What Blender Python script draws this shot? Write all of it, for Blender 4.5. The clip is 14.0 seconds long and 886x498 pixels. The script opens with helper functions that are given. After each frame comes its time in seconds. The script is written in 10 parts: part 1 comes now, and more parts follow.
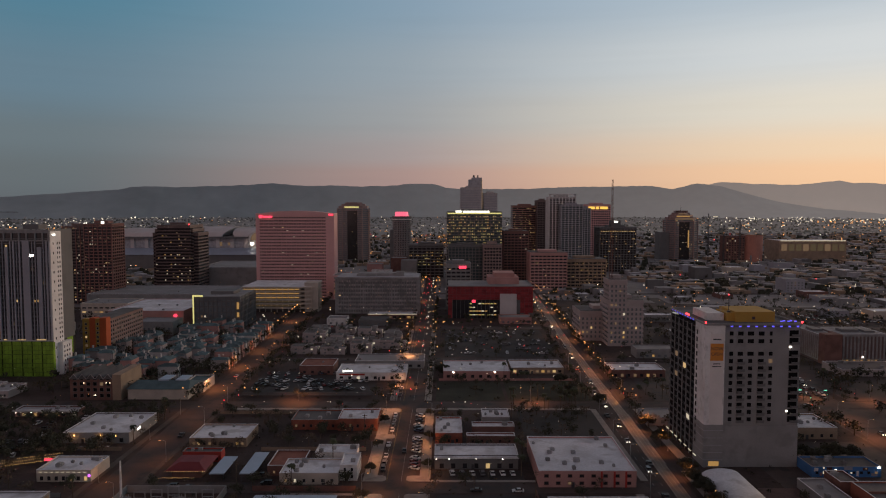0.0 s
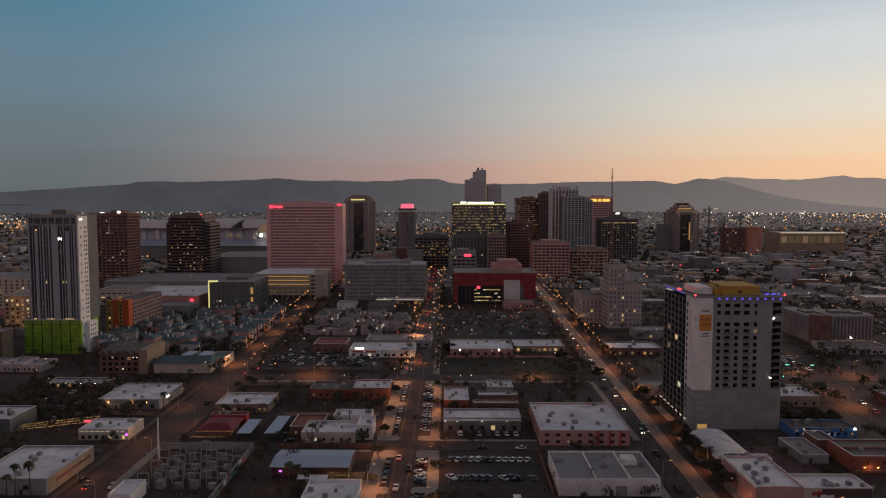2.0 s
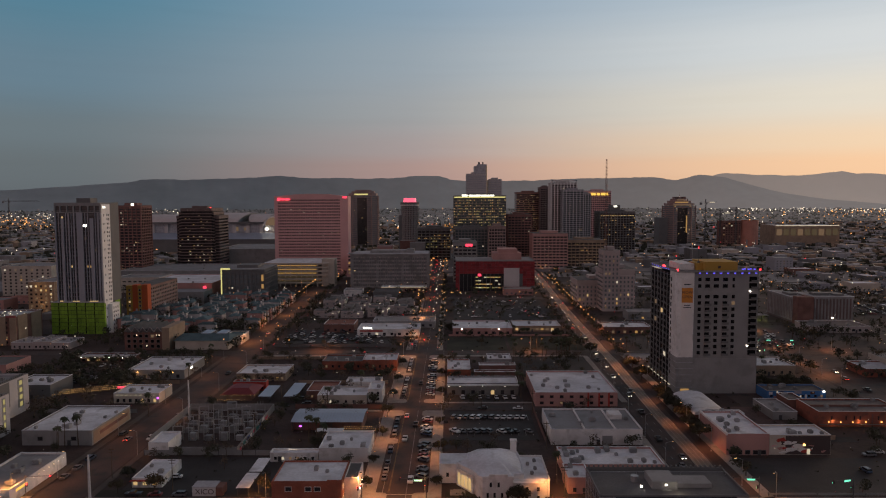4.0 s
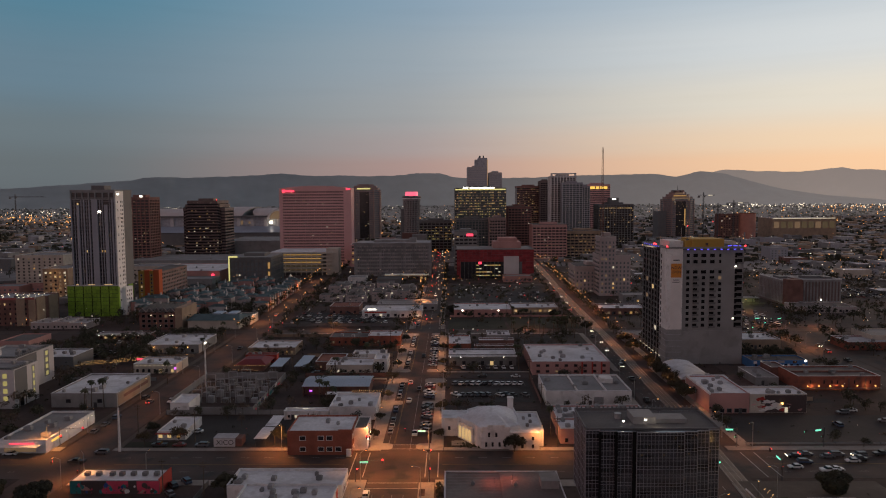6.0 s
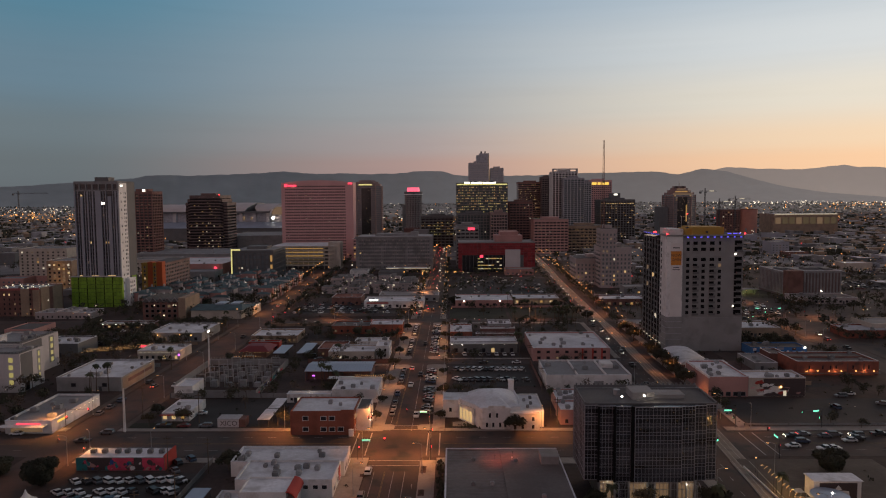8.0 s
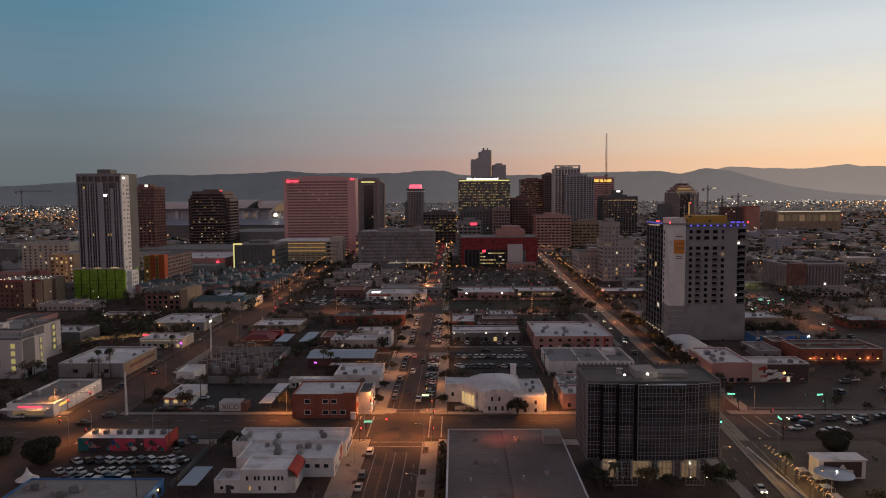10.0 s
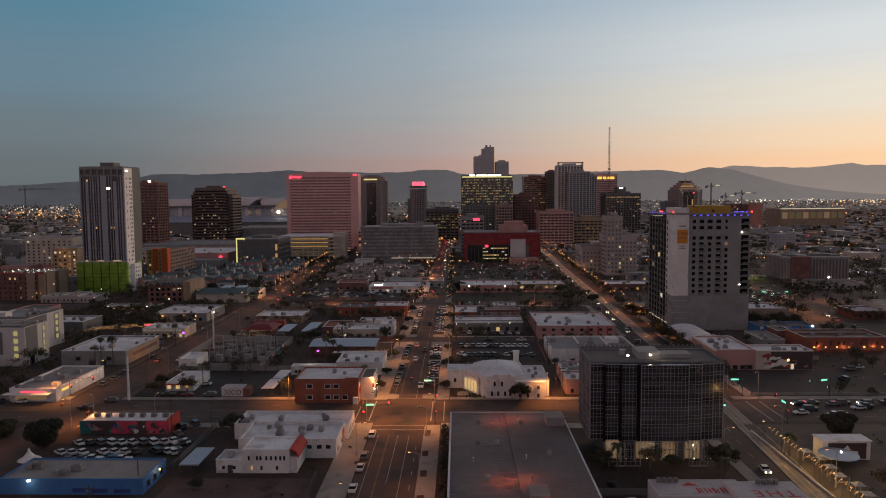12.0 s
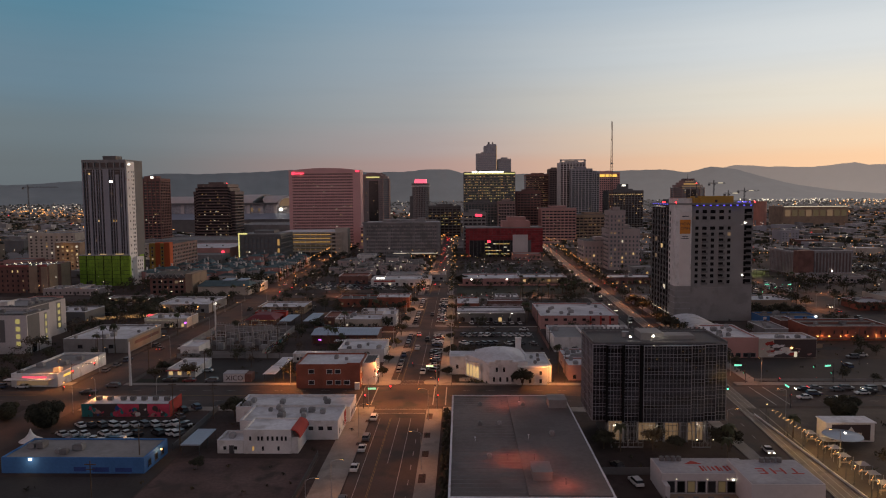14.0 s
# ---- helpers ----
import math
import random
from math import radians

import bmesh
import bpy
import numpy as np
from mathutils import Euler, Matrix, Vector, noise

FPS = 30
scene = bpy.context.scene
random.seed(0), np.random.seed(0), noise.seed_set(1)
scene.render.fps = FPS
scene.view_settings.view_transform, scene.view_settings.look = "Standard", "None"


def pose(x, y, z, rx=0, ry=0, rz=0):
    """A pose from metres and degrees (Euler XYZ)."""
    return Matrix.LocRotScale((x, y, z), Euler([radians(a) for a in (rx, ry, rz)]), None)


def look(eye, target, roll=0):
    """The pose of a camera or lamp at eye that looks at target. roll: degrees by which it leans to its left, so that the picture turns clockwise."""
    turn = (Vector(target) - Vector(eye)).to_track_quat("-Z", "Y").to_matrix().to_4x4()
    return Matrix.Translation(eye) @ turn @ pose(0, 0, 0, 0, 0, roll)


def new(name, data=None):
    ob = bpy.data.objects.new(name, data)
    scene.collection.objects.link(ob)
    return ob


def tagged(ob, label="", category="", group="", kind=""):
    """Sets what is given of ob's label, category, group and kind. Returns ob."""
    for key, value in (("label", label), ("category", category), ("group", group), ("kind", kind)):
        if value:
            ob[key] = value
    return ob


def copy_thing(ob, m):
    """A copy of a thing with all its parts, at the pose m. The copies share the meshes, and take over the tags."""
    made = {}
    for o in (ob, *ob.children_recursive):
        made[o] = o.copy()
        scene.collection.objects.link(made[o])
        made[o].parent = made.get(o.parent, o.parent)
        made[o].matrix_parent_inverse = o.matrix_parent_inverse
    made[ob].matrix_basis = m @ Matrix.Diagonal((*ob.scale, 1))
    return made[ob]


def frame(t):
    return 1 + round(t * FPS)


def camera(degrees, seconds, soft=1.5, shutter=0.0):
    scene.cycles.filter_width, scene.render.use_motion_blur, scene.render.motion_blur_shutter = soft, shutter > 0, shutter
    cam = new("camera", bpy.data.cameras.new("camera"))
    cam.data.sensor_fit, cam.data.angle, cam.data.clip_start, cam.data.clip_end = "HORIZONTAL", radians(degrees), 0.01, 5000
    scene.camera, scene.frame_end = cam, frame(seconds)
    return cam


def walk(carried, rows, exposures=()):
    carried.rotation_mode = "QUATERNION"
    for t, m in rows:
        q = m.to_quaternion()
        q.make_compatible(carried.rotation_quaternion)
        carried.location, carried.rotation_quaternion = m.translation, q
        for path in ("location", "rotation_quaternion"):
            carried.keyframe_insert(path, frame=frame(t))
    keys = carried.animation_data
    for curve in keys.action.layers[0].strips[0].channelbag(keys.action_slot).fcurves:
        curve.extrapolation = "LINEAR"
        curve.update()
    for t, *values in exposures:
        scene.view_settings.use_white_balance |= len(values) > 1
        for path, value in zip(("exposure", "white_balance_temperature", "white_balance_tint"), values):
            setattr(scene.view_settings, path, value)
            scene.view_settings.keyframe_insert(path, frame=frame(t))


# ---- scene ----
# Downtown at dusk seen from a drone that flies backwards and sinks.
# x across the streets, y along them (away from the drone), z up.

# ---------------------------------------------------------------- camera
cam = camera(64.7, 14.0, soft=1.08)
PATH = [  # seconds, x, y, z, yaw, pitch, roll
    (0.0, 2.08, 79.72, 109.86, 0.17, -3.64, 0.00), (0.5, 1.48, 74.63, 108.35, 0.31, -3.70, 0.00),
    (1.0, 0.85, 69.00, 106.63, 0.40, -3.82, 0.00), (1.5, 0.20, 62.61, 104.88, 0.43, -3.96, 0.00),
    (2.0, -0.13, 55.96, 103.42, 0.46, -3.98, 0.00), (2.5, -0.43, 49.23, 102.00, 0.49, -4.07, -0.05),
    (3.0, -0.60, 42.36, 100.71, 0.54, -4.12, -0.10), (5.5, -0.96, 9.89, 88.80, 0.62, -4.18, -0.30),
    (6.0, -0.69, 7.80, 87.24, 0.69, -4.26, -0.34), (6.5, -0.46, 6.53, 85.71, 0.72, -4.30, -0.37),
    (7.0, -0.43, 5.72, 84.27, 0.78, -4.33, -0.38), (7.5, -0.45, 5.18, 83.02, 0.81, -4.36, -0.38),
    (8.0, -0.47, 4.90, 81.83, 0.84, -4.37, -0.37), (10.5, -0.45, 5.15, 74.35, 1.10, -4.34, -0.38),
    (11.0, -0.38, 5.22, 73.10, 1.17, -4.34, -0.38), (11.5, -0.35, 5.25, 71.81, 1.22, -4.34, -0.39),
    (12.0, -0.34, 5.25, 70.46, 1.27, -4.34, -0.40), (12.5, -0.34, 5.28, 69.11, 1.32, -4.34, -0.40),
    (13.0, -0.33, 5.34, 67.90, 1.38, -4.33, -0.40), (13.5, -0.31, 5.37, 66.63, 1.42, -4.33, -0.40),
    (14.0, -0.28, 5.38, 65.23, 1.46, -4.31, -0.40)]
walk(cam, [(t, pose(x, y, z, 90 + pitch, 0, yaw) @ pose(0, 0, 0, 0, 0, roll)) for t, x, y, z, yaw, pitch, roll in PATH],
     exposures=[(0, -0.04), (14, 0.06)])

# ---------------------------------------------------------------- sky
world = bpy.data.worlds.new("dusk_sky")
scene.world = world
world.use_nodes = True
SUN_AZ = 50.0  # degrees to the right of straight ahead


def dusk_sky():
    nt = world.node_tree
    nt.nodes.clear()
    N = nt.nodes.new
    L = nt.links.new
    out, bg = N("ShaderNodeOutputWorld"), N("ShaderNodeBackground")
    co, norm, sep = N("ShaderNodeTexCoord"), N("ShaderNodeVectorMath"), N("ShaderNodeSeparateXYZ")
    norm.operation = "NORMALIZE"
    L(co.outputs["Generated"], norm.inputs[0])
    L(norm.outputs[0], sep.inputs[0])
    flat, unit, dot = N("ShaderNodeCombineXYZ"), N("ShaderNodeVectorMath"), N("ShaderNodeVectorMath")
    unit.operation, dot.operation = "NORMALIZE", "DOT_PRODUCT"
    L(sep.outputs[0], flat.inputs[0])
    L(sep.outputs[1], flat.inputs[1])
    L(flat.outputs[0], unit.inputs[0])
    L(unit.outputs[0], dot.inputs[0])
    dot.inputs[1].default_value = (math.sin(radians(SUN_AZ)), math.cos(radians(SUN_AZ)), 0)
    stretch = N("ShaderNodeMath")
    stretch.operation = "POWER"
    up = N("ShaderNodeMath")
    up.operation = "MAXIMUM"
    up.inputs[1].default_value = 0
    L(sep.outputs[2], up.inputs[0])
    L(up.outputs[0], stretch.inputs[0])
    stretch.inputs[1].default_value = 0.5

    def ramp(stops):
        r = N("ShaderNodeValToRGB")
        r.color_ramp.interpolation = "EASE"
        el = r.color_ramp.elements
        while len(el) < len(stops):
            el.new(0.5)
        for e, (p, c) in zip(el, stops):
            e.position, e.color = math.sqrt(math.sin(radians(p))), (*c, 1)
        L(stretch.outputs[0], r.inputs[0])
        return r

    # degrees above the horizon and the colour there: away from the sunset, beside it, at it
    away = ramp([(0.1, (.120, .138, .150)), (2.5, (.128, .156, .172)), (5, (.140, .182, .208)), (9, (.132, .214, .278)), (16, (.080, .212, .300)), (50, (.125, .115, .14)), (89, (.125, .10, .115))])
    behind = ramp([(0.1, (0.384, 0.240, 0.228)), (6, (0.552, 0.336, 0.312)), (14, (0.480, 0.336, 0.330)), (30, (0.288, 0.228, 0.240)), (50, (0.180, 0.150, 0.168)), (89, (0.150, 0.120, 0.138))])
    beside = ramp([(0.1, (.40, .25, .235)), (2.5, (.45, .30, .275)), (4, (.42, .345, .34)), (7, (.375, .38, .39)), (11, (.34, .392, .440)), (16, (.270, .365, .460)), (50, (.13, .125, .15)), (89, (.125, .10, .115))])
    at = ramp([(0.1, (.80, .50, .28)), (2.5, (.93, .61, .375)), (4, (.89, .67, .46)), (7, (.79, .73, .62)), (11, (.67, .70, .71)), (16, (.47, .55, .62)), (50, (.15, .14, .155)), (89, (.125, .10, .115))])
    low, high, back = N("ShaderNodeMapRange"), N("ShaderNodeMapRange"), N("ShaderNodeMapRange")
    for m, a, b in ((low, .17, .76), (high, .58, 1.0), (back, .05, -.75)):
        m.interpolation_type = "SMOOTHSTEP"
        L(dot.outputs["Value"], m.inputs[0])
        m.inputs[1].default_value, m.inputs[2].default_value = a, b
    m0, m1, m2 = N("ShaderNodeMix"), N("ShaderNodeMix"), N("ShaderNodeMix")
    for m in (m0, m1, m2):
        m.data_type = "RGBA"
    L(low.outputs[0], m1.inputs[0])
    L(back.outputs[0], m0.inputs[0])
    L(away.outputs[0], m0.inputs[6])
    L(behind.outputs[0], m0.inputs[7])
    L(m0.outputs[2], m1.inputs[6])
    L(beside.outputs[0], m1.inputs[7])
    L(high.outputs[0], m2.inputs[0])
    L(m1.outputs[2], m2.inputs[6])
    L(at.outputs[0], m2.inputs[7])
    # thin level streaks of cloud low over the sunset
    scale, cloud, band = N("ShaderNodeMapping"), N("ShaderNodeTexNoise"), N("ShaderNodeMapRange")
    scale.inputs["Scale"].default_value = (3, 3, 60)
    L(norm.outputs[0], scale.inputs[0])
    L(scale.outputs[0], cloud.inputs[0])
    cloud.inputs["Scale"].default_value = 1.3
    cloud.inputs["Detail"].default_value = 4
    L(cloud.outputs[0], band.inputs[0])
    band.inputs[1].default_value, band.inputs[2].default_value = .45, .75
    band.inputs[3].default_value, band.inputs[4].default_value = 1.0, 0.975
    tint = N("ShaderNodeVectorMath")
    tint.operation = "SCALE"
    L(m2.outputs[2], tint.inputs[0])
    L(band.outputs[0], tint.inputs["Scale"])
    # the clear upper air
    air, add = N("ShaderNodeTexSky"), N("ShaderNodeVectorMath")
    air.sky_type, air.sun_disc = "NISHITA", False
    air.sun_elevation, air.sun_rotation = radians(0.5), radians(SUN_AZ)
    dim = N("ShaderNodeVectorMath")
    dim.operation = "SCALE"
    dim.inputs["Scale"].default_value = 0.01
    L(air.outputs[0], dim.inputs[0])
    add.operation = "ADD"
    L(tint.outputs[0], add.inputs[0])
    L(dim.outputs[0], add.inputs[1])
    L(add.outputs[0], bg.inputs[0])
    bg.inputs[1].default_value = 1.0
    L(bg.outputs[0], out.inputs[0])


dusk_sky()
# the last light from below the horizon's edge, very wide and weak
sun = new("sunset_glow", bpy.data.lights.new("sunset_glow", "SUN"))
sun.data.energy, sun.data.angle, sun.data.color = 1.25, radians(30), (1, .62, .38)
sun.matrix_world = look((0, 0, 300), (-math.sin(radians(SUN_AZ)) * 100, -math.cos(radians(SUN_AZ)) * 100, 294))

# ---------------------------------------------------------------- materials
R = random.Random(7)
R2 = random.Random(11)


def surf(name, rgb, rough=.8, var=.25, big=.12, fine=3.0, bump=.15, metal=0.0, spec=.4, stain=None, per_piece=0.0, haze=None):
    """A rough surface whose tone varies at two scales, with fine relief."""
    m = bpy.data.materials.new(name)
    m.use_nodes = True
    nt = m.node_tree
    p = nt.nodes["Principled BSDF"]
    N, L = nt.nodes.new, nt.links.new
    geo = N("ShaderNodeNewGeometry")
    n1, n2 = N("ShaderNodeTexNoise"), N("ShaderNodeTexNoise")
    for n, sc, d in ((n1, big, 5), (n2, fine, 3)):
        n.inputs["Scale"].default_value, n.inputs["Detail"].default_value = sc, d
        L(geo.outputs["Position"], n.inputs["Vector"])
    r1, r2 = N("ShaderNodeMapRange"), N("ShaderNodeMapRange")
    for r, n, k in ((r1, n1, 1), (r2, n2, .5)):
        r.inputs[1].default_value, r.inputs[2].default_value = .3, .7
        r.inputs[3].default_value, r.inputs[4].default_value = 1 - var * k, 1 + var * k
        L(n.outputs[0], r.inputs[0])
    mul = N("ShaderNodeMath")
    mul.operation = "MULTIPLY"
    L(r1.outputs[0], mul.inputs[0])
    L(r2.outputs[0], mul.inputs[1])
    last = mul.outputs[0]
    if per_piece:
        info, r3, m3 = N("ShaderNodeObjectInfo"), N("ShaderNodeMapRange"), N("ShaderNodeMath")
        m3.operation = "MULTIPLY"
        r3.inputs[3].default_value, r3.inputs[4].default_value = 1 - per_piece, 1 + per_piece
        L(info.outputs["Random"], r3.inputs[0])
        L(last, m3.inputs[0])
        L(r3.outputs[0], m3.inputs[1])
        last = m3.outputs[0]
    sc = N("ShaderNodeVectorMath")
    sc.operation = "SCALE"
    sc.inputs[0].default_value = rgb
    L(last, sc.inputs["Scale"])
    colour = sc.outputs[0]
    if stain:
        n3, r4, mx = N("ShaderNodeTexNoise"), N("ShaderNodeMapRange"), N("ShaderNodeMix")
        n3.inputs["Scale"].default_value, n3.inputs["Detail"].default_value = big * 2.3, 8
        L(geo.outputs["Position"], n3.inputs["Vector"])
        r4.inputs[1].default_value, r4.inputs[2].default_value = .52, .66
        L(n3.outputs[0], r4.inputs[0])
        mx.data_type = "RGBA"
        L(r4.outputs[0], mx.inputs[0])
        L(colour, mx.inputs[6])
        mx.inputs[7].default_value = (*stain, 1)
        colour = mx.outputs[2]
    L(colour, p.inputs["Base Color"])
    if haze:  # haze painted as emission on distant surfaces: thicker at the foot, warmer towards the sunset
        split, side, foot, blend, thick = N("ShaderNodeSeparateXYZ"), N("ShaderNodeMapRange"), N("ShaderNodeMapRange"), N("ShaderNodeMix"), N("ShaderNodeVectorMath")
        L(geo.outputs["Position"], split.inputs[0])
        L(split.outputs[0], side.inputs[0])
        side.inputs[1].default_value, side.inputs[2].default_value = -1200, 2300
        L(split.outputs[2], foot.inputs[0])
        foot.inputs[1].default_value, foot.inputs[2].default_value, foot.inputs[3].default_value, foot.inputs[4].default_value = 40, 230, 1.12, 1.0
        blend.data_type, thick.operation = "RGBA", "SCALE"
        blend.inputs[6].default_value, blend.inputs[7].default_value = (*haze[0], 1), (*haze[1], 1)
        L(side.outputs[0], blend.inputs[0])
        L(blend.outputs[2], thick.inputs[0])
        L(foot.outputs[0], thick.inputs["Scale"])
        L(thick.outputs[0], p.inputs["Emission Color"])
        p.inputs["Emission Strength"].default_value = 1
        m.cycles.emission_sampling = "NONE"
    p.inputs["Roughness"].default_value = rough
    p.inputs["Metallic"].default_value = metal
    p.inputs["Specular IOR Level"].default_value = spec
    if bump:
        b = N("ShaderNodeBump")
        b.inputs["Strength"].default_value, b.inputs["Distance"].default_value = bump, .05
        L(n2.outputs[0], b.inputs["Height"])
        L(b.outputs[0], p.inputs["Normal"])
    return m


def glow(name, rgb, strength, lights=False):
    """A surface that gives off light; small ones are left out of the sampling."""
    m = bpy.data.materials.new(name)
    m.use_nodes = True
    p = m.node_tree.nodes["Principled BSDF"]
    p.inputs["Base Color"].default_value = (.1, .1, .1, 1)
    p.inputs["Emission Color"].default_value = (*rgb, 1)
    p.inputs["Emission Strength"].default_value = strength
    m.cycles.emission_sampling = "AUTO" if lights else "NONE"
    return m


def pane(name, rgb, rough=.12, wave=.02, spec=.5, bands=False):
    """Dark reflecting window glass with uneven panes."""
    m = bpy.data.materials.new(name)
    m.use_nodes = True
    nt = m.node_tree
    p = nt.nodes["Principled BSDF"]
    N, L = nt.nodes.new, nt.links.new
    geo, n, r = N("ShaderNodeNewGeometry"), N("ShaderNodeTexNoise"), N("ShaderNodeMapRange")
    n.inputs["Scale"].default_value, n.inputs["Detail"].default_value = .35, 3
    L(geo.outputs["Position"], n.inputs["Vector"])
    r.inputs[3].default_value, r.inputs[4].default_value = .5, 1.6
    # level bands of tone painted into the colour as cloudy reflections
    if bands:
        flat = N("ShaderNodeMapping")
        flat.inputs["Scale"].default_value = (.22, .22, 1.15)
        L(geo.outputs["Position"], flat.inputs[0])
        L(flat.outputs[0], n.inputs["Vector"])
        n.inputs["Detail"].default_value = 6
        r.inputs[1].default_value, r.inputs[2].default_value, r.inputs[3].default_value, r.inputs[4].default_value = .32, .72, .12, 2.9
    L(n.outputs[0], r.inputs[0])
    sc, b = N("ShaderNodeVectorMath"), N("ShaderNodeBump")
    sc.operation = "SCALE"
    sc.inputs[0].default_value = rgb
    L(r.outputs[0], sc.inputs["Scale"])
    L(sc.outputs[0], p.inputs["Base Color"])
    b.inputs["Strength"].default_value, b.inputs["Distance"].default_value = wave, .1
    L(n.outputs[0], b.inputs["Height"])
    L(b.outputs[0], p.inputs["Normal"])
    p.inputs["Roughness"].default_value = rough
    p.inputs["Specular IOR Level"].default_value = spec
    return m


